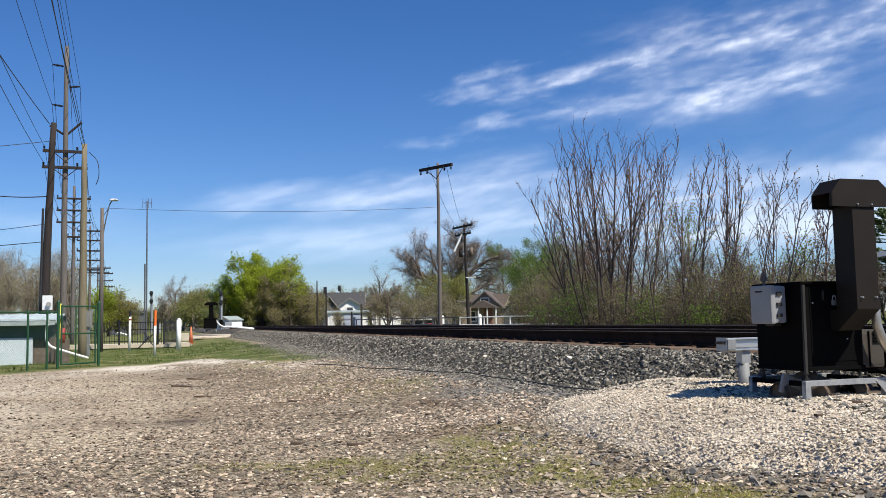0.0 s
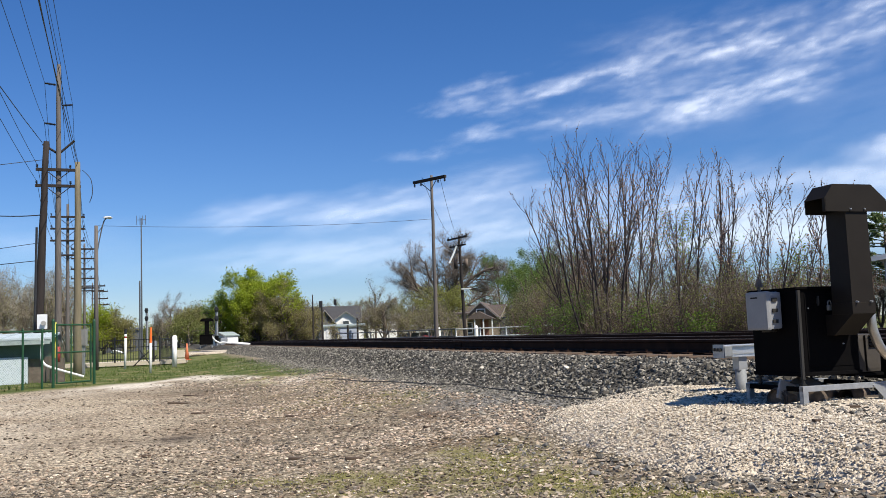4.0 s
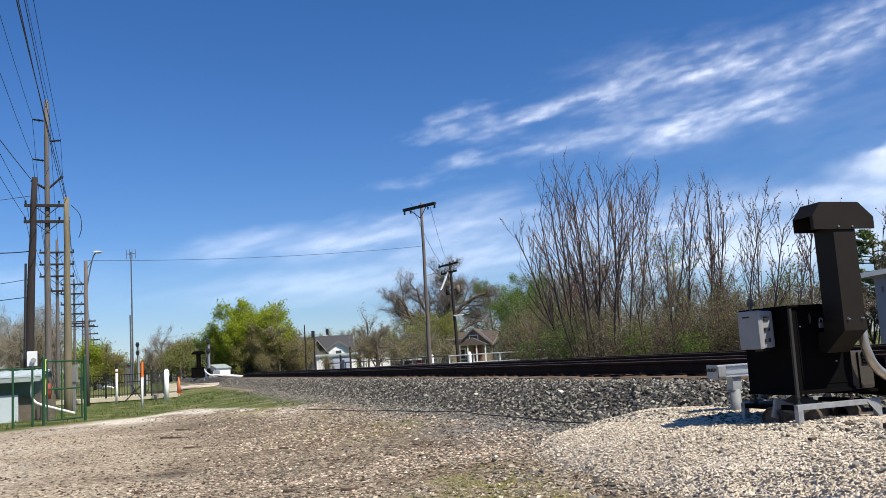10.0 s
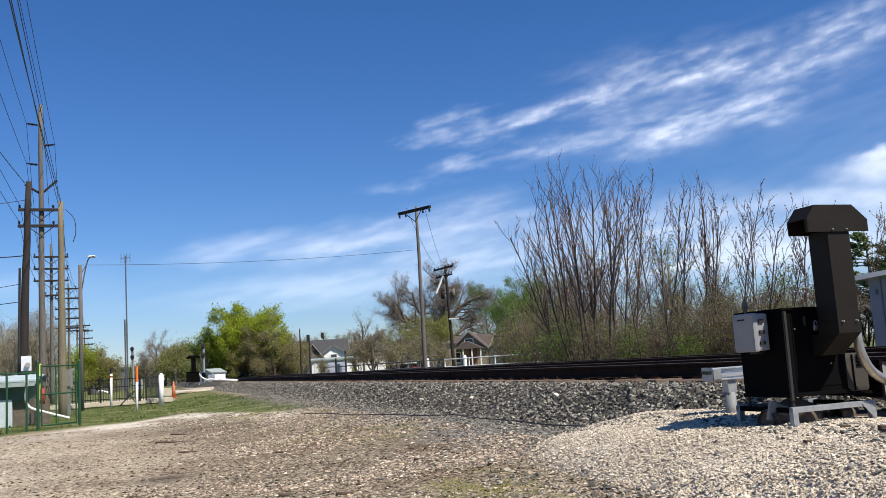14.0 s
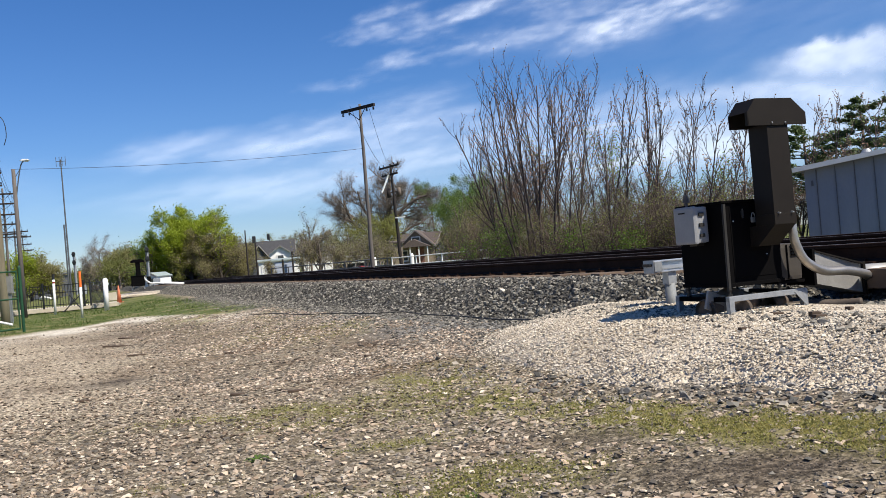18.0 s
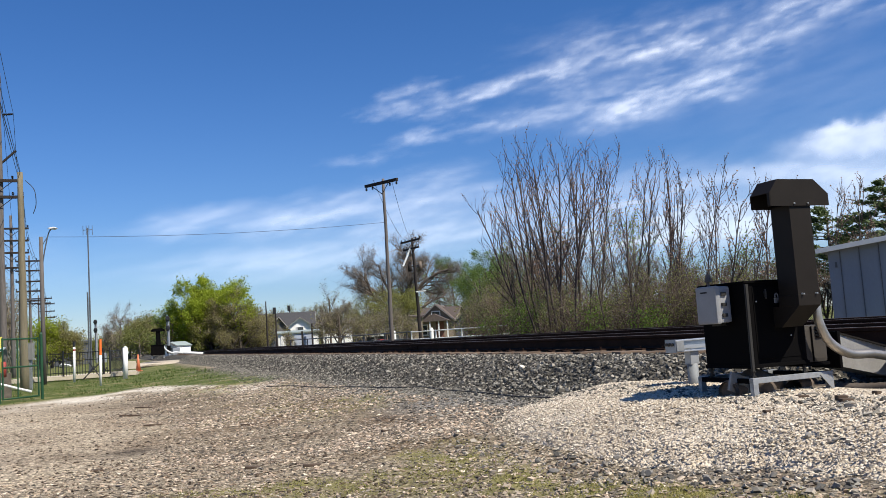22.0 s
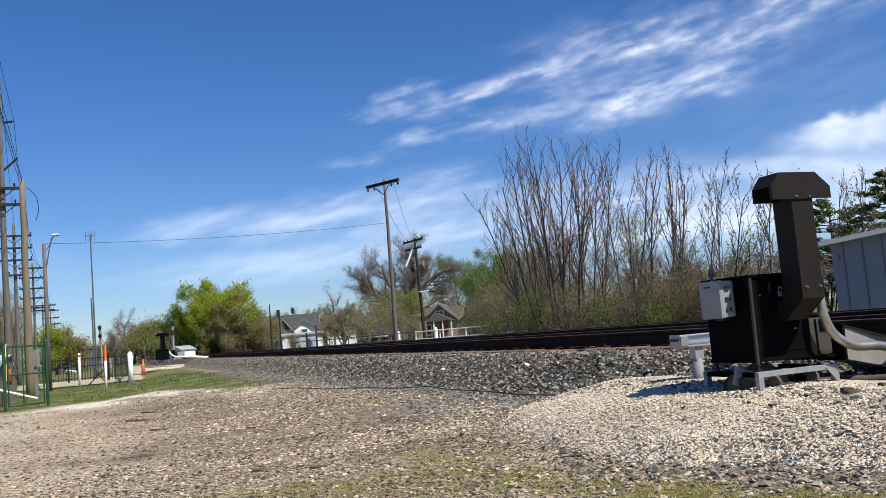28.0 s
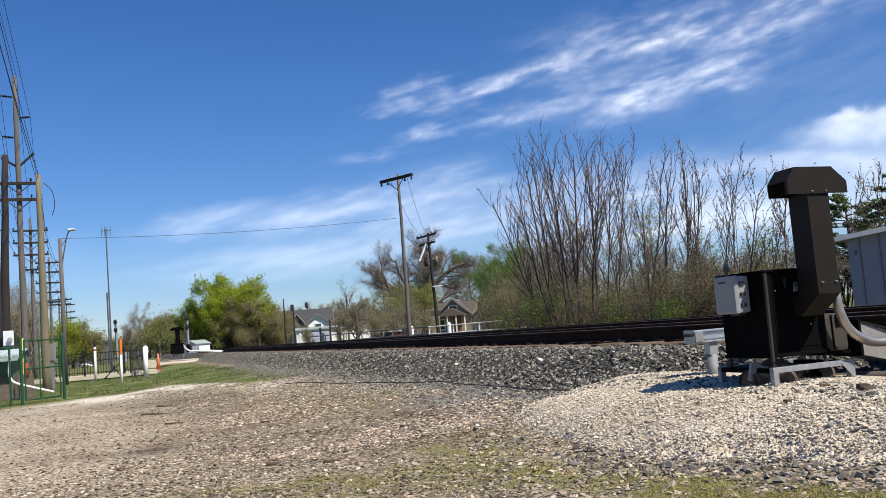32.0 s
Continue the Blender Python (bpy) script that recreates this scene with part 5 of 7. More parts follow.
def rocks():
    # dark rocks fallen along the foot of the pad, and a few on the yard
    spots = [(3.09, 6.05, 0.12), (0.81, 6.27, 0.07), (1.55, 6.56, 0.1), (1.66, 6.5, 0.08), (2.1, 6.72, 0.09), (2.06, 6.55, 0.06), (2.55, 6.6, 0.08), (2.41, 5.83, 0.1), (2.59, 5.66, 0.11), (2.7, 5.5, 0.08), (0.66, 8.0, 0.08), (0.75, 7.75, 0.07), (1.0, 7.15, 0.06), (1.2, 6.95, 0.06), (1.38, 6.72, 0.09)]
    r = random.Random(5)
    for k in range(38):
        s = r.uniform(1.5, 7.5)
        spots.append((*xy(s, 3.27 + r.gauss(0, 0.11) + 0.4 * max(5.55 - s, 0)), r.uniform(0.035, 0.09)))
    for k in range(8):
        spots.append((r.uniform(-3.5, 1.5), r.uniform(4.6, 12), r.uniform(0.03, 0.06)))
    for k, (x, y, size) in enumerate(spots):
        size *= 0.65 if k < 15 else 1.0
        ob = part("rock", lump(size, k + 1), M_ROCK)
        ob.matrix_world = pose(x, y, float(mound_top(x, y)) + size * 0.2, 0, 0, 50 * k)
        tagged(ob, "dark angular rock at the foot of the gravel pad" if k < 53 else "small dark rock on the gravel yard", "rock", "loose rocks")
    # pale stones among the ballast
    for k, (x, y) in enumerate((xy(8.6, 5.6), xy(15.4, 5.75), xy(12.2, 5.9), xy(6.9, 5.75), xy(18.0, 5.6))):
        ob = part("pale_stone", lump(0.11, 80 + k, 0.8), M_PALE)
        ob.matrix_world = pose(x, y, float(bed_height(sd(x, y)[1])) + 0.03)
        tagged(ob, "pale stone lying on the grey ballast", "stone", "pale stones")
    # bits of wood
    for k, (x, y, length, az) in enumerate(((-0.887, 8.628, 0.17, 12), (-1.495, 8.914, 0.14, 0), (-5.03, 17.6, 0.8, 10), (-2.26, 13.4, 0.25, 5), (-4.1, 15.0, 0.3, 30), (-5.6, 20.0, 0.5, -10), (-0.2, 10.4, 0.12, 40), (-3.2, 9.6, 0.1, 20))):
        ob = part("wood_scrap", box((length, 0.05, 0.028), (0, 0, 0.008), (6, 4, 0), bevel=0.008), M_WOODBIT)
        ob.matrix_world = pose(x, y, float(ground_height(x, y)), 0, 0, az)
        tagged(ob, "dark rotten scrap of wood lying on the yard", "wood scrap", "wood scraps")
    # black cable along the foot of the bank
    pts = []
    for s, d in ((19.6, 3.3), (19.0, 3.75), (17.4, 4.0), (16.6, 4.45), (15.2, 4.75), (14.5, 5.1), (13.4, 5.0), (12.0, 5.12), (10.8, 5.1), (9.6, 5.0)):
        x, y = xy(s, d)
        pts.append((x, y, float(max(bed_height(d), mound_top(x, y))) + 0.03))
    tb = Tubes()
    line = curve_points(pts, 5)
    tb.add(line, [0.009] * len(line), 6)
    tagged(tb.make("cable", M_WIRE), "black cable lying along the foot of the ballast", "cable")


rocks()


# ---- poles and wires ----
def insulator(bm, at, down=False):
    x, y, z = at
    k = -1 if down else 1
    add_rod(bm, (x, y, z), (x, y, z + k * 0.2), 0.025, None, 6)
    for i in range(3):
        add_rod(bm, (x, y, z + k * (0.06 + 0.05 * i)), (x, y, z + k * (0.085 + 0.05 * i)), 0.07, 0.05, 8)


def utility_pole(x, y, height, r, mat, label, arms=(), lean=(0, 0), heading=-20.0, z=0.0, name="utility_pole", hung=False):
    """arms: height, length and thickness of each crossarm, with its insulators and braces."""
    p = thing(name, pose(x, y, z, lean[0], lean[1], -heading), label, "utility pole", "utility poles")
    tb = Tubes()
    hs = np.linspace(-0.3, height, 9)
    tb.add([(0.012 * math.sin(2.1 * h), 0.01 * math.cos(1.7 * h), h) for h in hs], [r * (1 - 0.42 * max(h, 0) / height) for h in hs], 14)
    tb.make("shaft", mat, p)
    for h, length, thick in arms:
        arm = part("crossarm", box((length, thick, thick * 1.15), (0, -r - thick * 0.3, h), bevel=0.01), M_POLED, p)
        bm = bmesh.new()
        for k in (-1, 1):
            add_rod(bm, (k * length * 0.28, -r - thick, h - 0.04), (0, -r, h - length * 0.24), 0.022, None, 6)
        part("brace", bm, M_POLED, arm)
        for k in (-0.47, -0.27, 0.27, 0.47):
            bm = bmesh.new()
            insulator(bm, (k * length, -r - thick * 0.3, h + (-thick * 0.5 if hung else thick * 0.5)), hung)
            part("insulator", bm, M_DUCT, arm, flat=False)
    return p


LINE = -20.4
TALL = polar(-23.35, 50)
tall = utility_pole(*TALL, 16.1, 0.18, M_POLE, "tall weathered wooden transmission pole with stand-off insulators", ((10.4, 2.15, 0.13), (9.55, 2.2, 0.13)), heading=LINE)
for k, (h, side) in enumerate(((15.0, -1), (13.9, 1), (12.85, -1))):
    bm = rod((side * 0.14, 0, h), (side * 0.68, 0, h + 0.06), 0.04, None, 8)
    for i in range(7):
        add_rod(bm, (side * (0.2 + 0.06 * i), 0, h + 0.007 * i), (side * (0.225 + 0.06 * i), 0, h + 0.007 * i), 0.08, 0.05, 10)
    part("standoff_insulator", bm, M_DUCT, tall, "dark stand-off insulator")
for k, (x, z0) in enumerate(((-0.35, 11.6), (0.35, 11.6))):
    bm = rod((0, 0.1, 11.3), (x * 2.2, 0.1, 12.05 if k else 11.8), 0.06, None, 8)
    part("switch_arm", bm, M_POLED, tall)
utility_pole(*polar(-24.48, 38), 9.35, 0.19, M_POLED, "dark brown wooden utility pole with conduit", heading=LINE, lean=(0, 1.85))
utility_pole(*polar(-22.28, 40), 8.95, 0.18, M_POLEG, "yellowish treated wooden utility pole", heading=LINE)
for az, r, h, arms in ((-22.83, 72, 11.9, ((10.9, 2.4, 0.12), (10.0, 2.4, 0.12), (9.1, 2.4, 0.12), (8.0, 1.4, 0.12))), (-21.9, 100, 11.9, ((11.3, 2.6, 0.14), (10.3, 2.6, 0.14), (9.2, 2.6, 0.14), (8.2, 2.6, 0.14), (7.2, 3.0, 0.14))), (-21.45, 142, 10.5, ((10.0, 3.6, 0.16), (9.3, 3.2, 0.16))),
                       (-21.05, 185, 12.0, ((11.6, 3.0, 0.18), (10.2, 3.0, 0.18), (9.0, 3.0, 0.18))), (-20.85, 240, 12.0, ((11.4, 3.0, 0.2), (10.0, 3.0, 0.2)))):
    utility_pole(*polar(az, r), h, 0.16, M_POLE, "weathered wooden utility pole with several crossarms along the line", arms, heading=LINE)
mid = utility_pole(*polar(-0.36, 49), 9.95, 0.125, M_POLE, "lone grey wooden pole with one crossarm beyond the tracks", ((9.7, 2.6, 0.14),), heading=46, lean=(0, 0.3), hung=True)
bare = utility_pole(*polar(1.5, 78), 9.7, 0.17, M_POLED, "leaning wooden pole with a transformer and crossarms", ((9.45, 2.7, 0.14), (8.75, 2.2, 0.13)), heading=52, lean=(0, -2.2))


def turned_by(heading, wx, wy, z):
    """A spot beside a pole, given by east and north, in the pole's own turned space."""
    a = radians(-heading)
    return (wx * math.cos(a) + wy * math.sin(a), wy * math.cos(a) - wx * math.sin(a), z)


for side in (-0.42, 0.5):
    part("transformer", rod(turned_by(52, side, -0.1, 6.75), turned_by(52, side, -0.1, 7.55), 0.17, None, 16), M_POLED if side < 0 else M_RUSTPIPE, bare, "dark pole transformer", flat=False)
    part("transformer_bracket", rod(turned_by(52, 0, 0, 7.2), turned_by(52, side, -0.1, 7.2), 0.05, None, 8), M_POLED, bare)
part("cable_guard", rod(turned_by(52, -0.25, -0.25, 8.75), turned_by(52, -1.0, -0.25, 7.25), 0.08, None, 8), M_WHITE, bare, "white cable guard")
part("street_light", box((0.9, 0.12, 0.1), turned_by(52, 0.35, -0.3, 4.9), (0, 0, 52), bevel=0.03), M_WHITEBOX, bare, "small street light arm")
for az, r, h in ((-8.23, 100, 5.9), (-7.66, 100, 4.9), (-6.76, 119, 5.8)):
    short = utility_pole(*polar(az, r), h, 0.11, M_POLED, "short dark wooden pole beyond the tracks", heading=0)
    if az > -8:
        part("lamp_box", box((0.34, 0.4, 0.75), (-0.1, 0, h - 0.1), bevel=0.03), M_IRON, short, "black lamp housing on the pole top")


def lamp_post():
    x, y = polar(-21.24, 46)
    p = thing("street_lamp", pose(x, y, 0, 0, 0, 0), "street lamp on a weathered wooden pole with one arm", "street lamp")
    tb = Tubes()
    tb.add([(0, 0, -0.2), (0, 0, 3.5), (0, 0, 7.0)], [0.11, 0.1, 0.085], 12)
    tb.make("pole", M_POLE, p)
    tb = Tubes()
    tb.add(curve_points(((0.05, 0, 5.7), (0.2, 0, 6.5), (0.36, 0.0, 7.15), (0.5, 0, 7.36))), [0.03] * 25, 8)
    tb.make("arm", M_MAST, p)
    part("arm_brace", rod((0.05, 0, 6.6), (0.32, 0, 7.0), 0.018, None, 6), M_MAST, p)
    bm = lump(0.46, 500, 0.35)
    head = part("lamp_head", bm, M_WHITEBOX, p, "pale lamp head", flat=False)
    head.location = (0.56, 0, 7.38)


lamp_post()


def antenna():
    x, y = polar(-18.65, 75)
    p = thing("radio_mast", pose(x, y, 0), "slim steel radio mast with small aerials", "radio mast")
    part("mast", rod((0, 0, 0), (0, 0, 11.3), 0.07, 0.045, 10), M_MAST, p)
    part("cross_bar", rod((-0.37, 0, 11.15), (0.37, 0, 11.15), 0.025, None, 6), M_MAST, p)
    for k in (-0.36, -0.1, 0.1, 0.36):
        part("aerial", rod((k, 0, 10.75), (k, 0, 11.5), 0.02, None, 6), M_MAST, p)
    part("second_mast", rod((-0.15, 0, 0), (-0.15, 0, 6.2), 0.06, None, 10), M_MAST, p)


antenna()


def signal(x, y, height, top, label):
    p = thing("railway_signal", pose(x, y, 0.4, 0, 0, 18), label, "railway signal", "railway signals")
    part("mast", rod((0, 0, 0), (0, 0, height), 0.09, None, 10), M_GALV, p)
    for k in range(2):
        z = height - 0.25 - 0.95 * k
        head = part("signal_head", rod((-0.05, -0.15, z), (-0.05, -0.3, z), 0.22, None, 20), M_IRON, p, "black round signal target")
        part("hood", rod((-0.05, -0.3, z), (-0.05, -0.6, z), 0.17, 0.15, 14), M_LENS, head)
        part("lamp_case", box((0.3, 0.3, 0.55), (-0.05, 0.02, z), bevel=0.04), M_IRON, head)
    part("ladder", box((0.3, 0.04, height - 0.6), (0, 0.3, height / 2 - 0.2)), M_GALV, p)
    part("relay_box", box((0.7, 0.5, 1.1), (0.7, 0, 0.5), bevel=0.03), M_GALV, p)


signal(*polar(-18.35, 110), 4.9, 2, "black two-headed railway signal on a grey mast")
signal(*polar(-14.2, 95), 4.3, 2, "black two-headed railway signal on a grey mast")


def wire(points, radius, label="black overhead wire strung between the poles"):
    tb = Tubes()
    tb.add(points, [radius] * len(points), 4)
    return tagged(tb.make("overhead_wire", M_WIRE), label, "wire", "overhead wires")


def sag(a, b, drop, n=14):
    a, b = Vector(a), Vector(b)
    return [a.lerp(b, t) - Vector((0, 0, 4 * drop * t * (1 - t))) for t in np.linspace(0, 1, n)]


LX, LY = math.sin(radians(LINE)), math.cos(radians(LINE))
AX, AY = LY, -LX      # across the pole line, to the right


def line_point(base, along, across, h):
    return (base[0] + LX * along + AX * across, base[1] + LY * along + AY * across, h)


def strung():
    back = line_point(TALL, -72, 0, 0)
    nexts = [polar(-22.83, 72), polar(-21.9, 100), polar(-21.45, 142), polar(-21.05, 185)]
    for across, h in ((-0.68, 15.06), (0.68, 13.96), (-0.68, 12.91), (-1.0, 10.65), (1.0, 10.65), (-1.03, 9.8), (1.03, 9.8), (0.1, 16.1)):
        wire(sag(line_point(back, 0, across * 1.1, h + 0.2), line_point(TALL, 0, across, h), 0.9), 0.012)
        prev = line_point(TALL, 0, across, h)
        for k, (p, hh) in enumerate(zip(nexts, (11.0, 11.4, 10.1, 11.7))):
            here = line_point(p, 0, across * 1.1, min(h, hh) - 0.4 * (across < 0))
            wire(sag(prev, here, 0.5, 7), 0.014)
            prev = here
    # service drops to the houses and across the view
    px, py = polar(-24.25, 38)
    wire(sag((px, py, 8.6), (px - 24, py - 8, 8.0), 0.9), 0.014)
    wire(sag((px, py, 9.3), line_point((px, py), -60, -3, 9.6), 0.9), 0.014)
    wire(sag((px, py, 4.6), (px - 26, py + 10, 6.0), 0.5), 0.018)
    wire(sag((px, py, 5.3), (px - 26, py + 12, 5.6), 0.3), 0.013)
    wire(sag((px - 3.0, py, 6.6), (px + 0.1, py, 6.4), 0.1), 0.025)
    qx, qy = polar(-22.28, 40)
    wire(sag((qx, qy, 8.9), line_point((qx, qy), -62, -0.4, 10.4), 0.9), 0.014)
    wire(curve_points(((qx + 0.2, qy, 8.6), (qx + 0.55, qy, 8.2), (qx + 0.62, qy, 7.6), (qx + 0.5, qy, 7.2)), 5), 0.016)
    mp = polar(-0.36, 49)
    lampx, lampy = polar(-21.24, 46)
    wire(sag((lampx, lampy, 7.0), (mp[0], mp[1], 7.5), 0.22, 20), 0.011, "thin wire strung over the tracks")
    bp = polar(1.3, 78)
    wire(sag((mp[0] + 0.5, mp[1], 9.9), (bp[0], bp[1], 9.3), 0.5), 0.012)
    wire(sag((mp[0] - 0.5, mp[1], 9.9), (bp[0] - 0.5, bp[1], 9.3), 0.5), 0.012)


strung()

# ---- trees ----
def grow(tb, tips, r, p, d, length, radius, level, plan, least=0.0):
    """One limb and, by the plan, the limbs that leave it. plan: per level (segments, wobble, lift, children, first, angle, ratio)."""
    segs, wobble, lift, kids, first, angle, ratio = plan[level]
    pts, ways = [p.copy()], [d.copy()]
    for i in range(segs):
        d = (d + wobble * Vector((r.gauss(0, 1), r.gauss(0, 1), r.gauss(0, 1))) + Vector((0, 0, lift))).normalized()
        p = p + d * (length / segs)
        pts.append(p.copy())
        ways.append(d.copy())
    last = level == len(plan) - 1
    end = 0.25 if last else 0.4
    tb.add(pts, [radius * (1 - (1 - end) * i / segs) for i in range(segs + 1)], (7, 4, 3, 3, 3)[level] if segs > 1 else 3, level == 0)
    if last:
        tips.extend(pts[1:])
        return
    for k in range(kids):
        t = first + (1 - first) * (k + r.random()) / kids
        i = min(int(t * segs), segs - 1)
        q = pts[i].lerp(pts[i + 1], t * segs - i)
        way = ways[i + 1]
        side = way.orthogonal().normalized()
        side.rotate(Matrix.Rotation(r.uniform(0, 2 * math.pi), 3, way))
        a = radians(angle * r.uniform(0.7, 1.3))
        nd = (way * math.cos(a) + side * math.sin(a)).normalized()
        grow(tb, tips, r, q, nd, length * ratio * r.uniform(0.7, 1.2) * (1.15 - 0.5 * t), max(radius * (1 - 0.55 * t) * 0.62, least), level + 1, plan, least)


def leaves_on(name, tips, per_tip, size, spread, mat, parent, seed, label="", keep=None):
    g = np.random.default_rng(seed)
    pts = np.array([tuple(t) for t in tips])
    if keep is not None:
        pts = pts[keep(pts)]
    pos = np.repeat(pts, per_tip, axis=0)
    pos = pos + g.normal(0, spread, pos.shape)
    v, t = leaf_quads(pos, size * (0.6 + 0.8 * g.random(len(pos))))
    return tri_mesh(name, v, t, mat, parent, label)


def slivers_on(tips, per, length, width, mat, parent, seed):
    """Fine outer twigs: thin spikes that leave the branch ends."""
    g = np.random.default_rng(seed)
    pts = np.repeat(np.array([tuple(t) for t in tips]), per, axis=0)
    n = len(pts)
    pts = pts + g.normal(0, 0.15 * length, pts.shape)
    way = g.normal(0, 1, pts.shape) + np.array([0, 0, 0.5])
    way /= np.linalg.norm(way, axis=1)[:, None]
    side = np.cross(way, g.normal(0, 1, pts.shape))
    side *= width / np.maximum(np.linalg.norm(side, axis=1), 1e-6)[:, None]
    far = pts + way * (length * (0.5 + g.random(n)))[:, None]
    v = np.stack([pts - side, pts + side, far], 1).reshape(-1, 3)
    return tri_mesh("twigwork", v, np.arange(3 * n).reshape(-1, 3), mat, parent, "", "stuff")


def tree(x, y, z, height, plan, radius, label, seed, leaves=(), bark=None, name="tree", lean=(0, 0), group="", stems=1, fan=0.25, category="tree", first_len=1.0, least=0.0, haze=None):
    r = random.Random(seed)
    t = thing(name, pose(x, y, z), label, category, group)
    tb, tips = Tubes(), []
    for k in range(stems):
        d = Vector((lean[0] + (r.gauss(0, fan) if stems > 1 else 0), lean[1] + (r.gauss(0, fan) if stems > 1 else 0), 1)).normalized()
        start = Vector((r.gauss(0, 0.12), r.gauss(0, 0.12), -0.15)) if stems > 1 else Vector((0, 0, -0.15))
        grow(tb, tips, r, start, d, height * first_len * (r.uniform(0.75, 1.05) if stems > 1 else 1), radius, 0, plan, least)
    top = max(v.z for v in tb.v)
    grew = height / top
    tb.v = [v * grew for v in tb.v]
    tips = [v * grew for v in tips]
    tb.make("trunk", bark or M_BARK, t, "branching trunk and twigs")
    for k, (mat, per, size, spread, keep) in enumerate(leaves):
        leaves_on("crown", tips, per, size, spread, mat, t, seed * 7 + k, "", keep)
    if haze:
        slivers_on(tips, *haze, t, seed)
    return t


SAPLING = ((10, 0.034, 0.015, 13, 0.3, 33, 0.33), (6, 0.055, 0.15, 5, 0.25, 34, 0.38), (3, 0.07, 0.18, 0, 0, 0, 0))
SHRUB = ((4, 0.12, 0.05, 7, 0.12, 42, 0.5), (2, 0.14, 0.04, 5, 0.15, 42, 0.55), (1, 0.15, 0.03, 0, 0, 0, 0))
FAR_SHRUB = ((3, 0.12, 0.05, 5, 0.15, 42, 0.55), (2, 0.15, 0.03, 0, 0, 0, 0))
FAR_ROUND = ((4, 0.05, 0.05, 11, 0.1, 50, 0.6), (3, 0.12, 0.06, 6, 0.25, 45, 0.5), (2, 0.15, 0.03, 0, 0, 0, 0))
ROUND = ((5, 0.05, 0.05, 14, 0.1, 52, 0.6), (4, 0.12, 0.06, 8, 0.25, 45, 0.5), (2, 0.14, 0.05, 4, 0.25, 42, 0.5), (2, 0.15, 0.03, 0, 0, 0, 0))
LIMB = ((8, 0.12, 0.02, 8, 0.22, 46, 0.5), (5, 0.12, 0.05, 7, 0.15, 46, 0.55), (3, 0.12, 0.03, 6, 0.1, 46, 0.6), (2, 0.14, 0.0, 0, 0, 0, 0))
WOODS = ((6, 0.04, 0.05, 9, 0.3, 34, 0.4), (4, 0.1, 0.08, 6, 0.2, 36, 0.5), (2, 0.12, 0.06, 0, 0, 0, 0))


def bank_top(az, el, d):
    """Where a bearing meets a strip d metres beyond the camera's side of the line, and the height that the elevation gives there."""
    r = d / math.sin(radians(az + 18.0))
    return (*polar(az, r), 1.2 + r * math.tan(radians(el)) - 0.3)


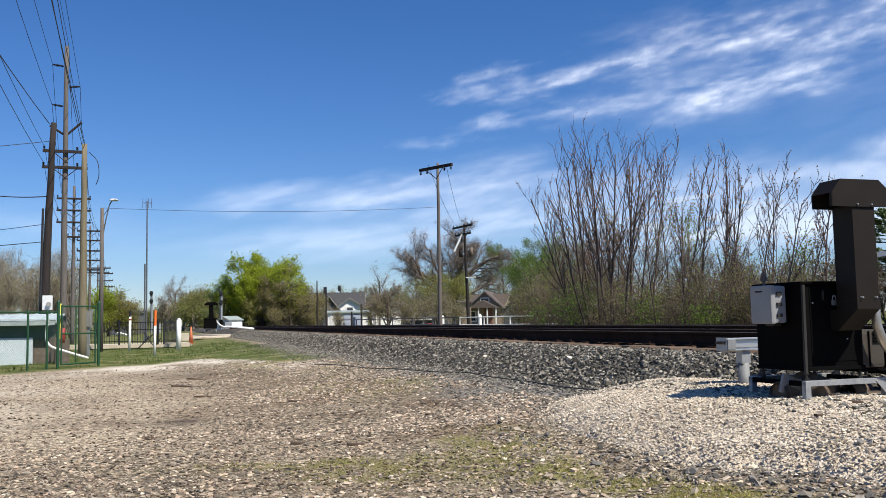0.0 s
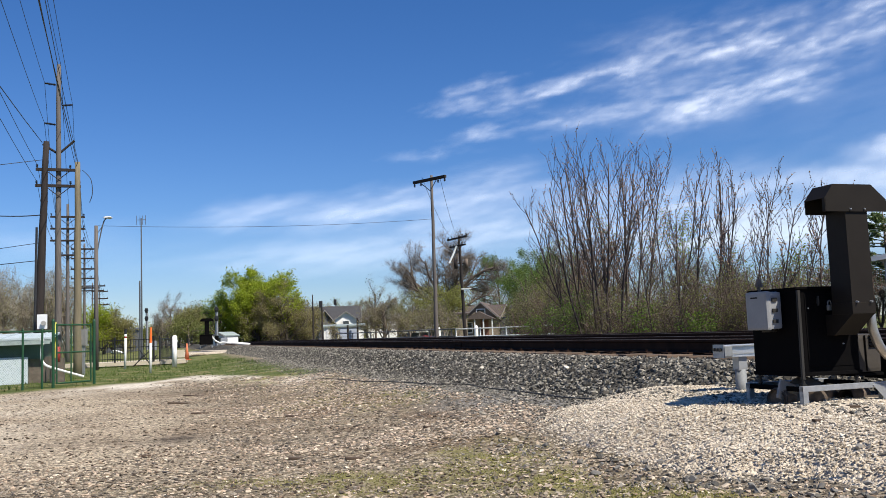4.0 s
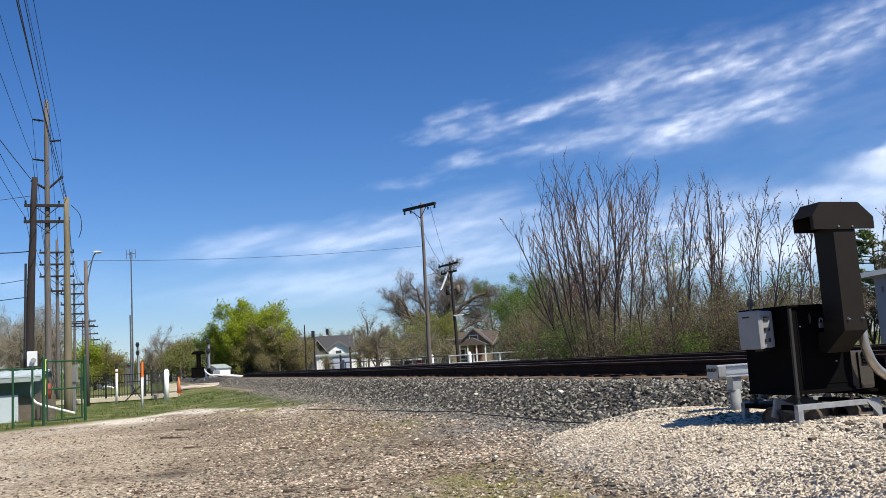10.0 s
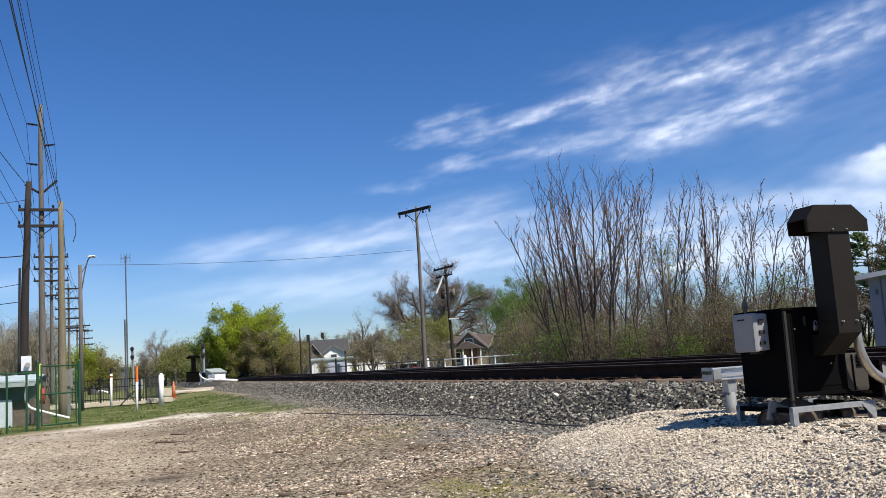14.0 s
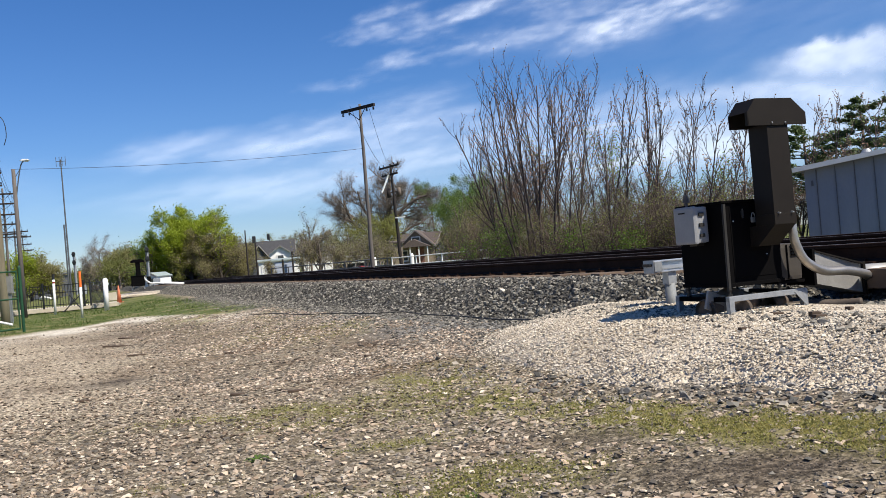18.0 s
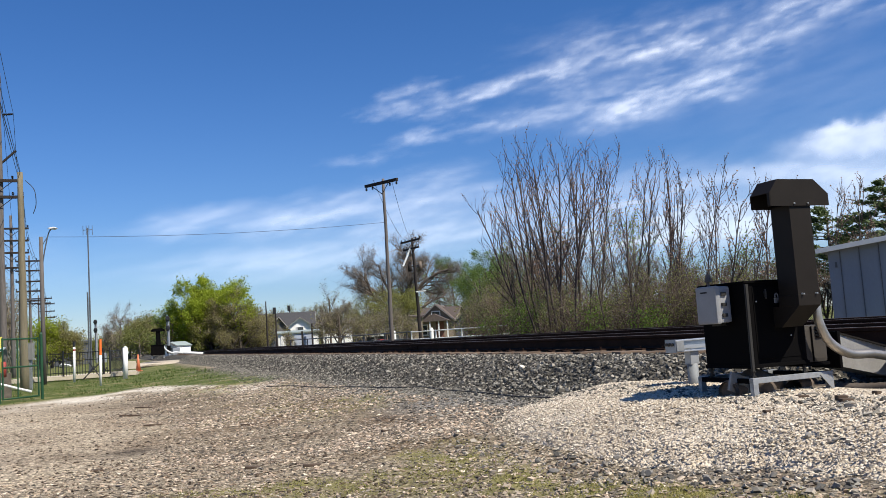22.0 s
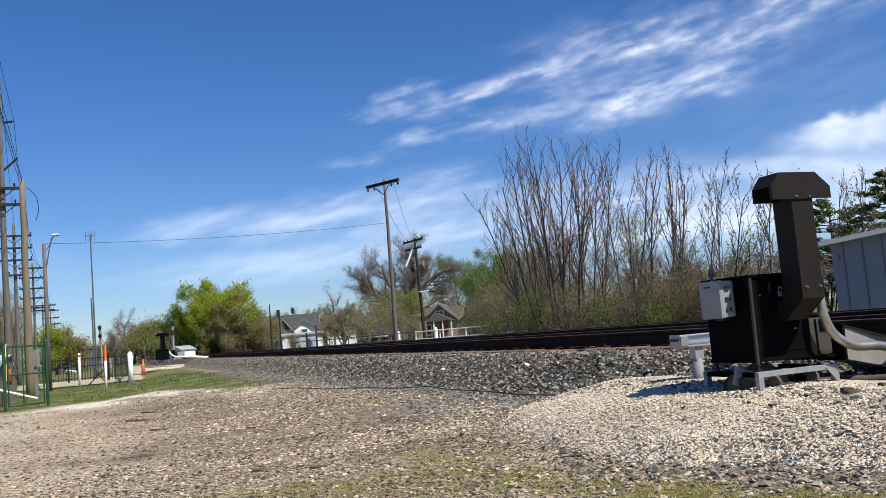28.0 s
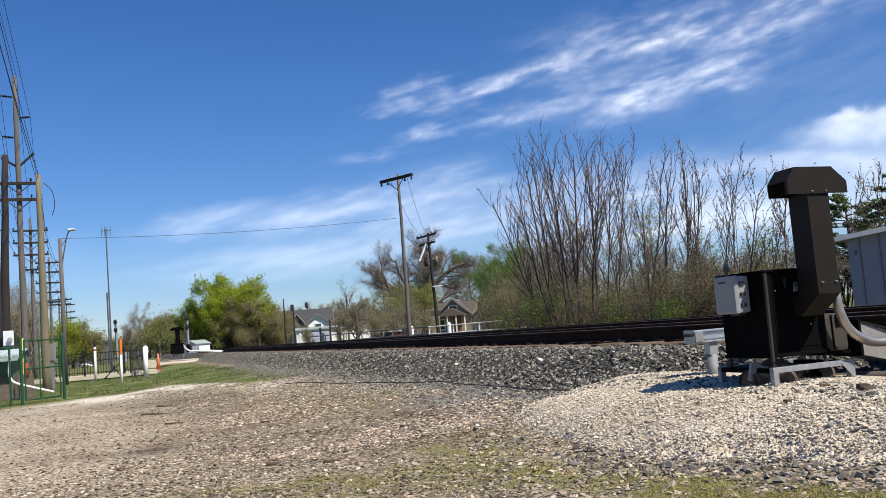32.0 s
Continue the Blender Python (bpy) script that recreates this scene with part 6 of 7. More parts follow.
def thicket():
    r = random.Random(12)
    # the dense clump: bearing of the foot, bearing of the top, elevation of the top
    stems = ((8.9, 5.2, 8.7), (9.2, 6.2, 10.6), (9.4, 6.7, 11.2), (9.6, 8.0, 11.5), (9.9, 8.8, 12.2), (10.3, 9.8, 12.2), (10.6, 10.5, 11.1), (10.9, 11.4, 11.8), (11.4, 11.8, 11.9), (11.6, 12.7, 10.9), (12.1, 13.6, 11.2), (12.9, 14.2, 11.0), (14.3, 14.9, 10.9), (14.8, 15.7, 10.1), (15.8, 16.8, 10.3), (16.9, 18.0, 10.0), (17.3, 18.6, 9.2))
    stems += ((17.5, 18.9, 8.7), (19.3, 19.9, 8.9), (20.1, 21.0, 8.7), (20.6, 21.7, 8.0), (21.8, 22.8, 7.6), (23.2, 23.9, 7.8), (24.5, 25.2, 7.4), (26.4, 26.9, 7.0), (27.9, 29.3, 7.2), (29.9, 30.9, 6.6), (10.0, 9.3, 9.6), (10.8, 10.2, 9.0), (11.8, 12.2, 9.4), (13.4, 13.2, 8.6), (9.0, 7.4, 8.0), (15.3, 15.0, 8.2), (18.6, 18.3, 7.0), (8.4, 6.4, 7.4))
    for k, (foot, top, el) in enumerate(stems):
        d = 16.6 + r.uniform(-0.5, 2.2) + (3.0 if foot > 25 else 0)
        x, y, h = bank_top(foot, el + 0.65, d)
        rr = math.hypot(x, y)
        lean = math.tan(radians(top - foot)) * rr / h
        tree(x, y, 0.3, h, SAPLING, 0.0072 * h * r.uniform(0.65, 1.2), "slender bare sapling with reddish spring buds behind the tracks", 100 + k, ((M_BUD, 1, 0.06, 0.012, None),), M_STEM, "sapling", (lean * 1.15, r.gauss(0, 0.03)), "saplings behind the tracks", least=0.0115)
    # undergrowth along its foot
    for k in range(54):
        az = 5.6 + 17.6 * (k + r.random()) / 54
        d = 15.9 + 4.2 * r.random()
        x, y, h = bank_top(az, r.uniform(1.4, 4.2), d)
        mat = M_LEAFS if r.random() < 0.7 else M_LEAFG
        tree(x, y, 0.25, max(h, 1.2), SHRUB, 0.022, "tangled shrub with thin twigs and first olive leaves", 300 + k, ((mat, 3, 0.055, 0.13, None),), M_TWIG, "shrub", (0, 0), "undergrowth behind the tracks", 5, 0.3, "shrub", 0.8, least=0.005, haze=(1, 0.45, 0.006, M_TAWNY))
    for k, (az, el) in enumerate(((7.8, 2.7), (8.2, 2.2), (8.5, 2.9), (12.6, 1.6), (15.9, 0.8), (16.2, 0.7), (5.9, 1.4))):
        x, y, h = bank_top(az, el, 16.0 + 0.3 * (k % 3))
        tree(x, y, 0.25, max(h, 1.0), SHRUB, 0.02, "shrub in fresh bright green leaf among the brush", 360 + k, ((M_LEAFF, 5, 0.07, 0.14, None),), M_TWIG, "green_shrub", (0, 0), "green shrubs behind the tracks", 4, 0.25, "shrub", 0.8, least=0.005)
    for k, (az, rr, h) in enumerate(((10.1, 44, 6.4), (9.3, 46, 5.4), (11.2, 45, 5.6))):
        x, y = polar(az, rr)
        tree(x, y, 0.2, h, WOODS, 0.08, "tree still hung with rusty brown winter leaves", 440 + k, ((M_RUSTLEAF, 6, 0.09, 0.16, None),), M_BARK, "brown_leaved_tree", (0, 0), "brown leaved trees behind the tracks", 2, 0.12)
    for k in range(9):
        x, y = polar(4.7 + 0.4 * k, r.uniform(56, 74))
        tree(x, y, 0.2, r.uniform(2.6, 4.4), SHRUB, 0.04, "tangled olive shrub beyond the white fence", 380 + k, ((M_LEAFS if k % 3 else M_LEAFG, 6, 0.085, 0.2, None),), M_TWIG, "shrub", (0, 0), "undergrowth behind the tracks", 5, 0.3, "shrub", 0.8, haze=(3, 0.5, 0.009, M_TWIG))
    # taller bare brush further back
    for k in range(26):
        az = 7.0 + 25 * (k + r.random()) / 26
        d = 20 + 6 * r.random()
        x, y, h = bank_top(az, r.uniform(3.0, 6.2) * (0.8 if az > 18 else 1), d)
        tree(x, y, 0.2, h, WOODS, 0.06, "bare brushwood tree with fine grey twigs", 400 + k, ((M_BUD if k % 3 else M_LEAFS, 1, 0.05, 0.08, None),), M_TWIG, "brushwood_tree", (0, 0), "brushwood behind the tracks", 3, 0.16, haze=(3, 0.4, 0.006, M_TWIG))
    # pale green young trees that show between the stems
    for k, (az, rr, h) in enumerate(((12.6, 62, 9.5), (15.2, 58, 8.0), (9.0, 66, 7.5), (7.0, 60, 7.0), (5.9, 64, 5.5), (8.1, 58, 5.0), (18.5, 55, 6.0), (21.5, 50, 5.0))):
        x, y = polar(az, rr)
        tree(x, y, 0.2, h, WOODS, 0.09, "young tree with fresh pale green leaves", 450 + k, ((M_LEAFG, 6, 0.11, 0.22, None),), M_BARK, "young_tree", (0, 0), "young trees behind the tracks", 2, 0.1)


thicket()


def woods():
    r = random.Random(77)
    # the broad tree past the crossing: bright leaves above, brown catkins round it
    for k, (az, rr, h, label, mat, per) in enumerate((
            (-12.5, 112, 10.1, "broad tree in bright yellow-green spring leaf", M_LEAFY, 10), (-11.7, 113, 10.6, "broad tree in bright yellow-green spring leaf", M_LEAFY, 9), (-13.2, 112, 7.9, "tree in bright yellow-green spring leaf", M_LEAFY, 6), (-11.1, 112, 10.5, "broad tree in yellow-green spring leaf", M_LEAFY, 8),
            (-9.8, 108, 9.0, "half bare tree with olive catkins", M_LEAFB, 5), (-9.0, 109, 7.0, "half bare tree with olive catkins", M_LEAFB, 4), (-10.9, 109, 7.6, "half bare tree with olive catkins", M_LEAFB, 4), (-11.6, 110, 6.4, "tree with olive spring leaves", M_LEAFO, 4), (-10.2, 110, 9.9, "tree with yellow-green spring leaves", M_LEAFY, 4), (-14.0, 112, 6.8, "half bare tree with sparse green leaves", M_LEAFG, 2))):
        x, y = polar(az, rr)
        tree(x, y, -0.75, h, ROUND, 0.24, label + " beyond the crossing", 500 + k, ((mat, per * (3 if mat is M_LEAFB else 2), 0.13 if mat is M_LEAFB else 0.19, 0.24, None),), M_BARK, "tree", (0, 0), "trees beyond the crossing", first_len=0.62, haze=(2, 0.6, 0.014, M_FARBARK) if mat is M_LEAFB else None)
    # the old bare tree behind the houses: a short thick bole that breaks into wide limbs
    x, y = polar(0.75, 130)
    old = thing("old_tree", pose(x, y, -0.9), "huge old bare tree with a thick bole and wide gnarled limbs", "tree")
    tb, tips = Tubes(), []
    tb.add([(0.3, 0, -0.1), (0.15, 0, 2.2), (-0.1, 0.1, 4.2), (-0.3, 0.1, 6.0)], [0.75, 0.62, 0.58, 0.5], 10)
    for tilt, turn, start, length, thick in ((74, 176, 5.0, 9.4, 0.34), (60, 200, 5.8, 8.6, 0.34), (42, 150, 6.0, 8.2, 0.3), (14, 20, 6.0, 9.4, 0.34), (34, -20, 5.9, 9.4, 0.34), (60, 10, 4.6, 8.0, 0.28), (58, 95, 5.2, 7.5, 0.26), (52, 268, 5.4, 7.5, 0.28), (30, 60, 5.9, 8.5, 0.28), (84, 186, 3.9, 6.0, 0.2)):
        a, b = radians(tilt), radians(turn)
        grow(tb, tips, r, Vector((-0.25, 0.1, start)), Vector((math.sin(a) * math.cos(b), math.sin(a) * math.sin(b), math.cos(a))), length, thick, 0, LIMB, 0.018)
    tb.make("trunk", M_BARK, old, "dark gnarled bole, limbs and twigs")
    slivers_on(tips, 5, 0.8, 0.009, M_FARBARK, old, 564)
    # green trees to the side of it, and young trees among the houses
    for k, (az, rr, h, mat, per, plan, label) in enumerate((
            (3.7, 150, 13.8, M_LEAFG, 13, ROUND, "tree with fresh light green leaves"), (5.6, 118, 11.4, M_LEAFG, 10, ROUND, "tree with fresh light green leaves"), (7.0, 112, 10.6, M_LEAFG, 8, ROUND, "tree with fresh light green leaves"), (8.0, 100, 9.5, M_LEAFO, 2, ROUND, "tree with olive spring leaves"),
            (-0.6, 108, 7.0, M_LEAFO, 2, ROUND, "small tree with yellow-olive leaves"), (0.5, 100, 6.2, M_LEAFO, 3, ROUND, "small tree with yellow-olive leaves"), (-1.8, 122, 6.8, M_LEAFO, 2, ROUND, "small tree with yellow-olive leaves"), (-2.6, 126, 6.4, M_LEAFO, 1, ROUND, "small tree with yellow-olive leaves"),
            (-4.3, 98, 7.4, M_LEAFO, 1, WOODS, "half bare tree with sparse olive leaves"), (-3.7, 94, 5.2, M_LEAFB, 1, ROUND, "half bare brown tree"), (-4.8, 128, 6.4, M_LEAFB, 1, ROUND, "half bare brown tree"), (5.6, 78, 3.6, M_LEAFB, 1, ROUND, "half bare brown shrub tree"), (6.6, 72, 4.6, M_LEAFO, 1, ROUND, "half bare olive shrub tree"), (-6.6, 150, 7.2, M_LEAFO, 2, ROUND, "distant tree with olive leaves"), (-5.6, 155, 7.6, M_LEAFO, 1, ROUND, "distant tree with olive leaves"), (-8.1, 118, 5.5, M_LEAFB, 1, ROUND, "dark bare shrub tree by the house"))):
        x, y = polar(az, rr)
        tree(x, y, 0.1, h, plan, 0.16, label + " near the houses", 600 + k, ((mat, per * 3, 0.085 if mat is M_LEAFB else 0.13, 0.26, None),), M_BARK, "tree", (0, 0), "trees near the houses", first_len=0.62 if plan is ROUND else 0.85, haze=(3, 0.5, 0.012, M_FARBARK) if per == 1 else None)
    # low olive scrub between the houses and the fence
    for k, (az, rr, h) in enumerate(((-4.5, 92, 3.6), (-3.6, 95, 4.4), (-2.9, 90, 3.4), (-2.1, 94, 4.6), (-1.3, 90, 3.8), (-0.6, 92, 4.4), (0.2, 88, 4.0), (0.8, 90, 3.2), (-6.9, 99, 2.2), (5.7, 84, 3.4), (4.9, 88, 2.4))):
        x, y = polar(az, rr)
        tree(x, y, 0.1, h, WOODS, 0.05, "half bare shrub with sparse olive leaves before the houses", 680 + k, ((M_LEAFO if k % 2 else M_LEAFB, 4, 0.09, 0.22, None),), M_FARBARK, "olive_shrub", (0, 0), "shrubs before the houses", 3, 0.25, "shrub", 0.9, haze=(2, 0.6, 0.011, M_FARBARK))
    # far trees along the horizon
    for k, (az, el, rr, bare) in enumerate(((-16.95, 2.6, 180, True), (-17.5, 1.5, 185, True), (-18.3, 0.75, 210, True), (-19.0, 0.8, 220, False), (-18.6, 0.7, 200, False), (-17.9, 0.9, 205, False), (-17.2, 1.15, 190, False), (-16.5, 1.3, 165, False), (-16.1, 1.65, 160, False), (-15.65, 2.0, 158, False), (-15.2, 1.85, 160, False), (-14.8, 1.6, 165, False), (-14.4, 1.4, 170, False), (-15.9, 1.2, 150, False), (-14.0, 1.5, 190, True), (-16.4, 1.9, 200, True))):
        x, y = polar(az, rr)
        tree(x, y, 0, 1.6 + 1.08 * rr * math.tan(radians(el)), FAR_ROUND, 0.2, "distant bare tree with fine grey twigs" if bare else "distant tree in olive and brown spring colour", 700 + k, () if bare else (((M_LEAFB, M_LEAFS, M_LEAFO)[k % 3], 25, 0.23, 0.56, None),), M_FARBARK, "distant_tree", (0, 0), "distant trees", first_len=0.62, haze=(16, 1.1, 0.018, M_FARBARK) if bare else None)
    for k, (az, h) in enumerate(((-21.5, 6.2), (-20.8, 6.0), (-20.3, 5.6), (-19.7, 4.2))):
        x, y = polar(az, 120)
        tree(x, y, 0, h, ROUND, 0.18, "tree in fresh green leaf behind the yard", 740 + k, ((M_LEAFY if k < 2 else M_LEAFB, 7, 0.17, 0.36, None),), M_BARK, "tree", (0, 0), "trees behind the yard", first_len=0.62)
    for k in range(26):
        az = -31.5 + 8.9 * (k + r.random()) / 26
        rr = r.uniform(85, 120)
        x, y = polar(az, rr)
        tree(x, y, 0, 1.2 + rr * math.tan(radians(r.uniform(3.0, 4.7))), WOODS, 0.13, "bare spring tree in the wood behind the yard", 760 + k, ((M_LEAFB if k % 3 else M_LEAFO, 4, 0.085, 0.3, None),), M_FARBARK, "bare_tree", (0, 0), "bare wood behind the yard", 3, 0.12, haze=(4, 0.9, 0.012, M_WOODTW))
    # a low hedge of scrub that closes the far horizon
    for k in range(40):
        az = -36 + 76 * (k + r.random()) / 40
        rr = r.uniform(230, 330)
        x, y = polar(az, rr)
        tree(x, y, 0, r.uniform(4, 6.5), FAR_SHRUB, 0.1, "distant scrub on the horizon", 800 + k, ((M_LEAFB if k % 2 else M_LEAFO, 8, 0.5, 0.9, None),), None, "distant_scrub", (0, 0), "distant scrub", 4, 0.4, "scrub", 0.8)


woods()


def pine(x, y, h, seed):
    r = random.Random(seed)
    t = thing("pine_tree", pose(x, y, 0.2), "dark green pine tree with drooping boughs behind the steel shed", "pine tree", "pine trees")
    tb = Tubes()
    tb.add([(0, 0, -0.2), (0.05, 0, h * 0.5), (0, 0.05, h)], [0.16, 0.1, 0.02], 8)
    tips = []
    for k in range(30):
        z = h * (0.3 + 0.68 * k / 30)
        length = (1 - 0.8 * k / 30) * h * 0.5 * r.uniform(0.65, 1.2) + 0.2
        a = r.uniform(0, 2 * math.pi)
        rise = r.uniform(0.05, 0.4)
        pts = [Vector((math.cos(a) * length * q, math.sin(a) * length * q, z + length * (rise * q - 0.5 * q * q + 0.42 * q ** 3))) for q in (0, 0.25, 0.5, 0.75, 1)]
        tb.add(pts, [0.035, 0.028, 0.02, 0.013, 0.006], 4)
        for j in range(7):
            q = 0.3 + 0.7 * (j + r.random()) / 7
            i = min(int(q * 4), 3)
            base = pts[i].lerp(pts[i + 1], q * 4 - i)
            side = Vector((-math.sin(a), math.cos(a), 0)) * r.choice((-1, 1))
            out = (Vector((math.cos(a), math.sin(a), 0.35)) + side * r.uniform(0.4, 1.0)).normalized() * length * 0.26 * r.uniform(0.6, 1.2)
            tb.add([base, base + out * 0.5, base + out + Vector((0, 0, 0.05))], [0.01, 0.008, 0.004], 3)
            tips.extend(base + out * q2 for q2 in (0.25, 0.5, 0.75, 1.0))
    tb.make("trunk", M_BARK, t)
    g = np.random.default_rng(seed)
    pos = np.repeat(np.array([tuple(p) for p in tips]), 9, axis=0)
    pos = pos + g.normal(0, 1, pos.shape) * np.array([0.09, 0.09, 0.05])
    v, f = leaf_quads(pos, 0.15 * (0.6 + 0.8 * g.random(len(pos))))
    v = v.reshape(-1, 4, 3)
    mid_ = v.mean(1, keepdims=True)
    tri_mesh("needles", (mid_ + (v - mid_) * np.array([1, 1, 0.6])).reshape(-1, 3), f, M_PINE, t)


for k, (az, rr, h) in enumerate(((26.9, 44, 5.7), (28.6, 48, 5.4), (30.1, 42, 6.2), (31.6, 41, 6.0), (33.4, 43, 6.6))):
    pine(*polar(az, rr), h, 900 + k)


# ---- buildings ----
def house(x, y, w, dep, wall_h, roof_h, turn, wall_mat, roof_mat, label, windows=(), z=0.1, porch=False, chimney=None, over=0.35):
    """A gabled house: width w along its front, ridge along its depth, the gable towards -y."""
    h = thing("house", pose(x, y, z, 0, 0, turn), label, "house", "houses beyond the tracks")
    bm = add_prism(bmesh.new(), ((-w / 2, 0), (w / 2, 0), (w / 2, wall_h), (0, wall_h + roof_h), (-w / 2, wall_h)), dep)
    part("wall", bm, wall_mat, h)
    slope = math.atan2(roof_h, w / 2)
    run = math.hypot(w / 2, roof_h) + over
    for k in (-1, 1):
        bm = box((run, dep + 2 * over, 0.12), (k * (run / 2 - 0.0) * math.cos(slope), dep / 2, wall_h + roof_h - (run / 2) * math.sin(slope) + 0.08), (0, k * math.degrees(slope), 0))
        roof = part("roof", bm, roof_mat, h)
        part("fascia", box((run, 0.05, 0.09), (k * (run / 2) * math.cos(slope), -over - 0.03, wall_h + roof_h - (run / 2) * math.sin(slope) + 0.04), (0, k * math.degrees(slope), 0)), M_GREYP, roof)
    for wx, wz, ww, wh in windows:
        win = part("window", box((ww + 0.2, 0.08, wh + 0.2), (wx, -0.03, wz)), M_WHITE, h, "white window frame")
        part("pane", box((ww, 0.04, wh / 2 - 0.03), (wx, -0.075, wz + wh / 4)), M_GLASS, win)
        part("pane", box((ww, 0.04, wh / 2 - 0.03), (wx, -0.075, wz - wh / 4)), M_GLASS, win)
        part("sill", box((ww + 0.3, 0.16, 0.06), (wx, -0.08, wz - wh / 2 - 0.12)), M_WHITE, win)
    if porch:
        pr = part("porch_roof", add_prism(bmesh.new(), ((-w * 0.42, 2.45), (w * 0.42, 2.45), (0, 3.35)), 2.2, pose(0, -2.2, 0)), roof_mat, h)
        for k in (-0.36, -0.12, 0.12, 0.36):
            part("porch_post", box((0.14, 0.14, 2.45), (k * w, -2.0, 1.22)), M_WHITE, pr)
        part("porch_floor", box((w * 0.84, 2.2, 0.3), (0, -1.1, 0.15)), M_CONC, pr)
        part("front_door", box((0.95, 0.06, 2.05), (0.4, -0.035, 1.35)), M_BRICK, h, "dark red front door")
    if chimney:
        cx, cy, ch = chimney
        part("chimney", box((0.55, 0.55, ch), (cx, cy, wall_h + roof_h * 0.6 + ch / 2)), M_BRICK, h, "dark brick chimney")
    return h


def outbuilding(x, y, w, dep, hgt, turn, label, wall_mat, roof_mat, doors=()):
    """A low flat-roofed shed or garage with its doors towards -y."""
    b = thing("garage", pose(x, y, 0.1, 0, 0, turn), label, "garage", "sheds beyond the tracks")
    part("wall", box((w, dep, hgt), (0, dep / 2, hgt / 2)), wall_mat, b)
    part("roof", box((w + 0.5, dep + 0.5, 0.14), (0, dep / 2, hgt + 0.07), (3, 0, 0)), roof_mat, b)
    for dx, dw, dh, mat in doors:
        d = part("door", box((dw, 0.07, dh), (dx, -0.036, dh / 2)), mat, b)
        for k in range(4):
            part("door_panel", box((dw * 0.94, 0.02, dh / 4 - 0.05), (dx, -0.08, dh * (k + 0.5) / 4)), mat, d)
    return b


house(*polar(-5.35, 117), 6.0, 7.2, 2.75, 2.1, 96, M_SIDING, M_ROOFG, "white house with a broad dark grey roof", chimney=(0.4, 3.4, 1.0))
house(*polar(-6.15, 112.5), 2.9, 4.0, 3.1, 1.0, 8, M_SIDING, M_ROOFG, "white gabled wing of the grey-roofed house", ((0.0, 2.55, 0.7, 0.8),))
house(*polar(-7.55, 112), 4.4, 5.0, 1.7, 2.6, 30, M_DKWALL, M_ROOFG, "dark steep-roofed cottage beside the white house")
outbuilding(*polar(-6.3, 103), 4.55, 4, 2.25, 6, "white garage with a pale door and two blue-grey doors", M_SIDING, M_SHEDROOF, ((-1.5, 1.0, 1.9, M_WHITE), (0.0, 0.95, 1.95, M_BLUEGREY), (1.15, 1.1, 1.95, M_BLUEGREY)))
for az, h in ((-6.05, 2.3), (-5.42, 3.1)):
    ob = part("timber_post", box((0.2, 0.2, h), (0, 0, h / 2), bevel=0.02), M_POLED)
    ob.matrix_world = pose(*polar(az, 102), 0.1)
    tagged(ob, "dark timber post standing before the white garage", "post", "timber posts by the garage")
carport = thing("carport", pose(*polar(-1.15, 96), 0.1, 0, 0, 4), "low open carport with a flat pale roof on thin posts", "carport")
part("roof", box((5.0, 3.4, 0.08), (0, 1.7, 1.9), (2, 0, 0)), M_GREYP, carport)
for k in range(6):
    part("post", box((0.09, 0.09, 1.9), (-2.5 + k, 0.1, 0.95)), M_GREYP, carport)
part("back_wall", box((5.2, 0.1, 1.1), (0, 3.2, 0.6)), M_DKWALL, carport)
house(*polar(-2.9, 116), 4.0, 3.7, 3.0, 0.5, 94, M_SIDING, M_ROOFG, "long white house behind bare trees")
house(*polar(2.55, 106), 4.3, 8, 2.5, 1.9, -10, M_TAN, M_ROOFB, "small tan house with a brown roof and porch", ((0, 3.2, 0.9, 0.8), (-1.5, 1.5, 0.7, 1.1)), porch=True)
house(*polar(4.05, 109), 4.0, 6, 2.4, 1.7, 60, M_TAN, M_ROOFB, "tan house wing with a brown roof and white posts", ((0.8, 1.5, 0.8, 1.2),))
house(*polar(4.75, 106), 3.6, 8, 2.3, 1.7, -6, M_DKWALL, M_ROOFG, "dark slate house with a grey gable roof", ((0, 2.9, 0.9, 0.8),))
outbuilding(*polar(1.3, 92), 1.15, 1.5, 2.9, 0, "narrow beige block building", M_TAN, M_ROOFB)
house(*polar(-14.1, 96), 1.7, 2.0, 1.5, 0.36, -30, M_SIDING, M_SHEDROOF, "small white shed with a low gable by the line", ((0.2, 1.1, 0.5, 0.6),), over=0.12)
outbuilding(*polar(-20.05, 135), 3.6, 8, 3.1, 10, "low grey building behind the yard", M_DKWALL, M_ROOFG)


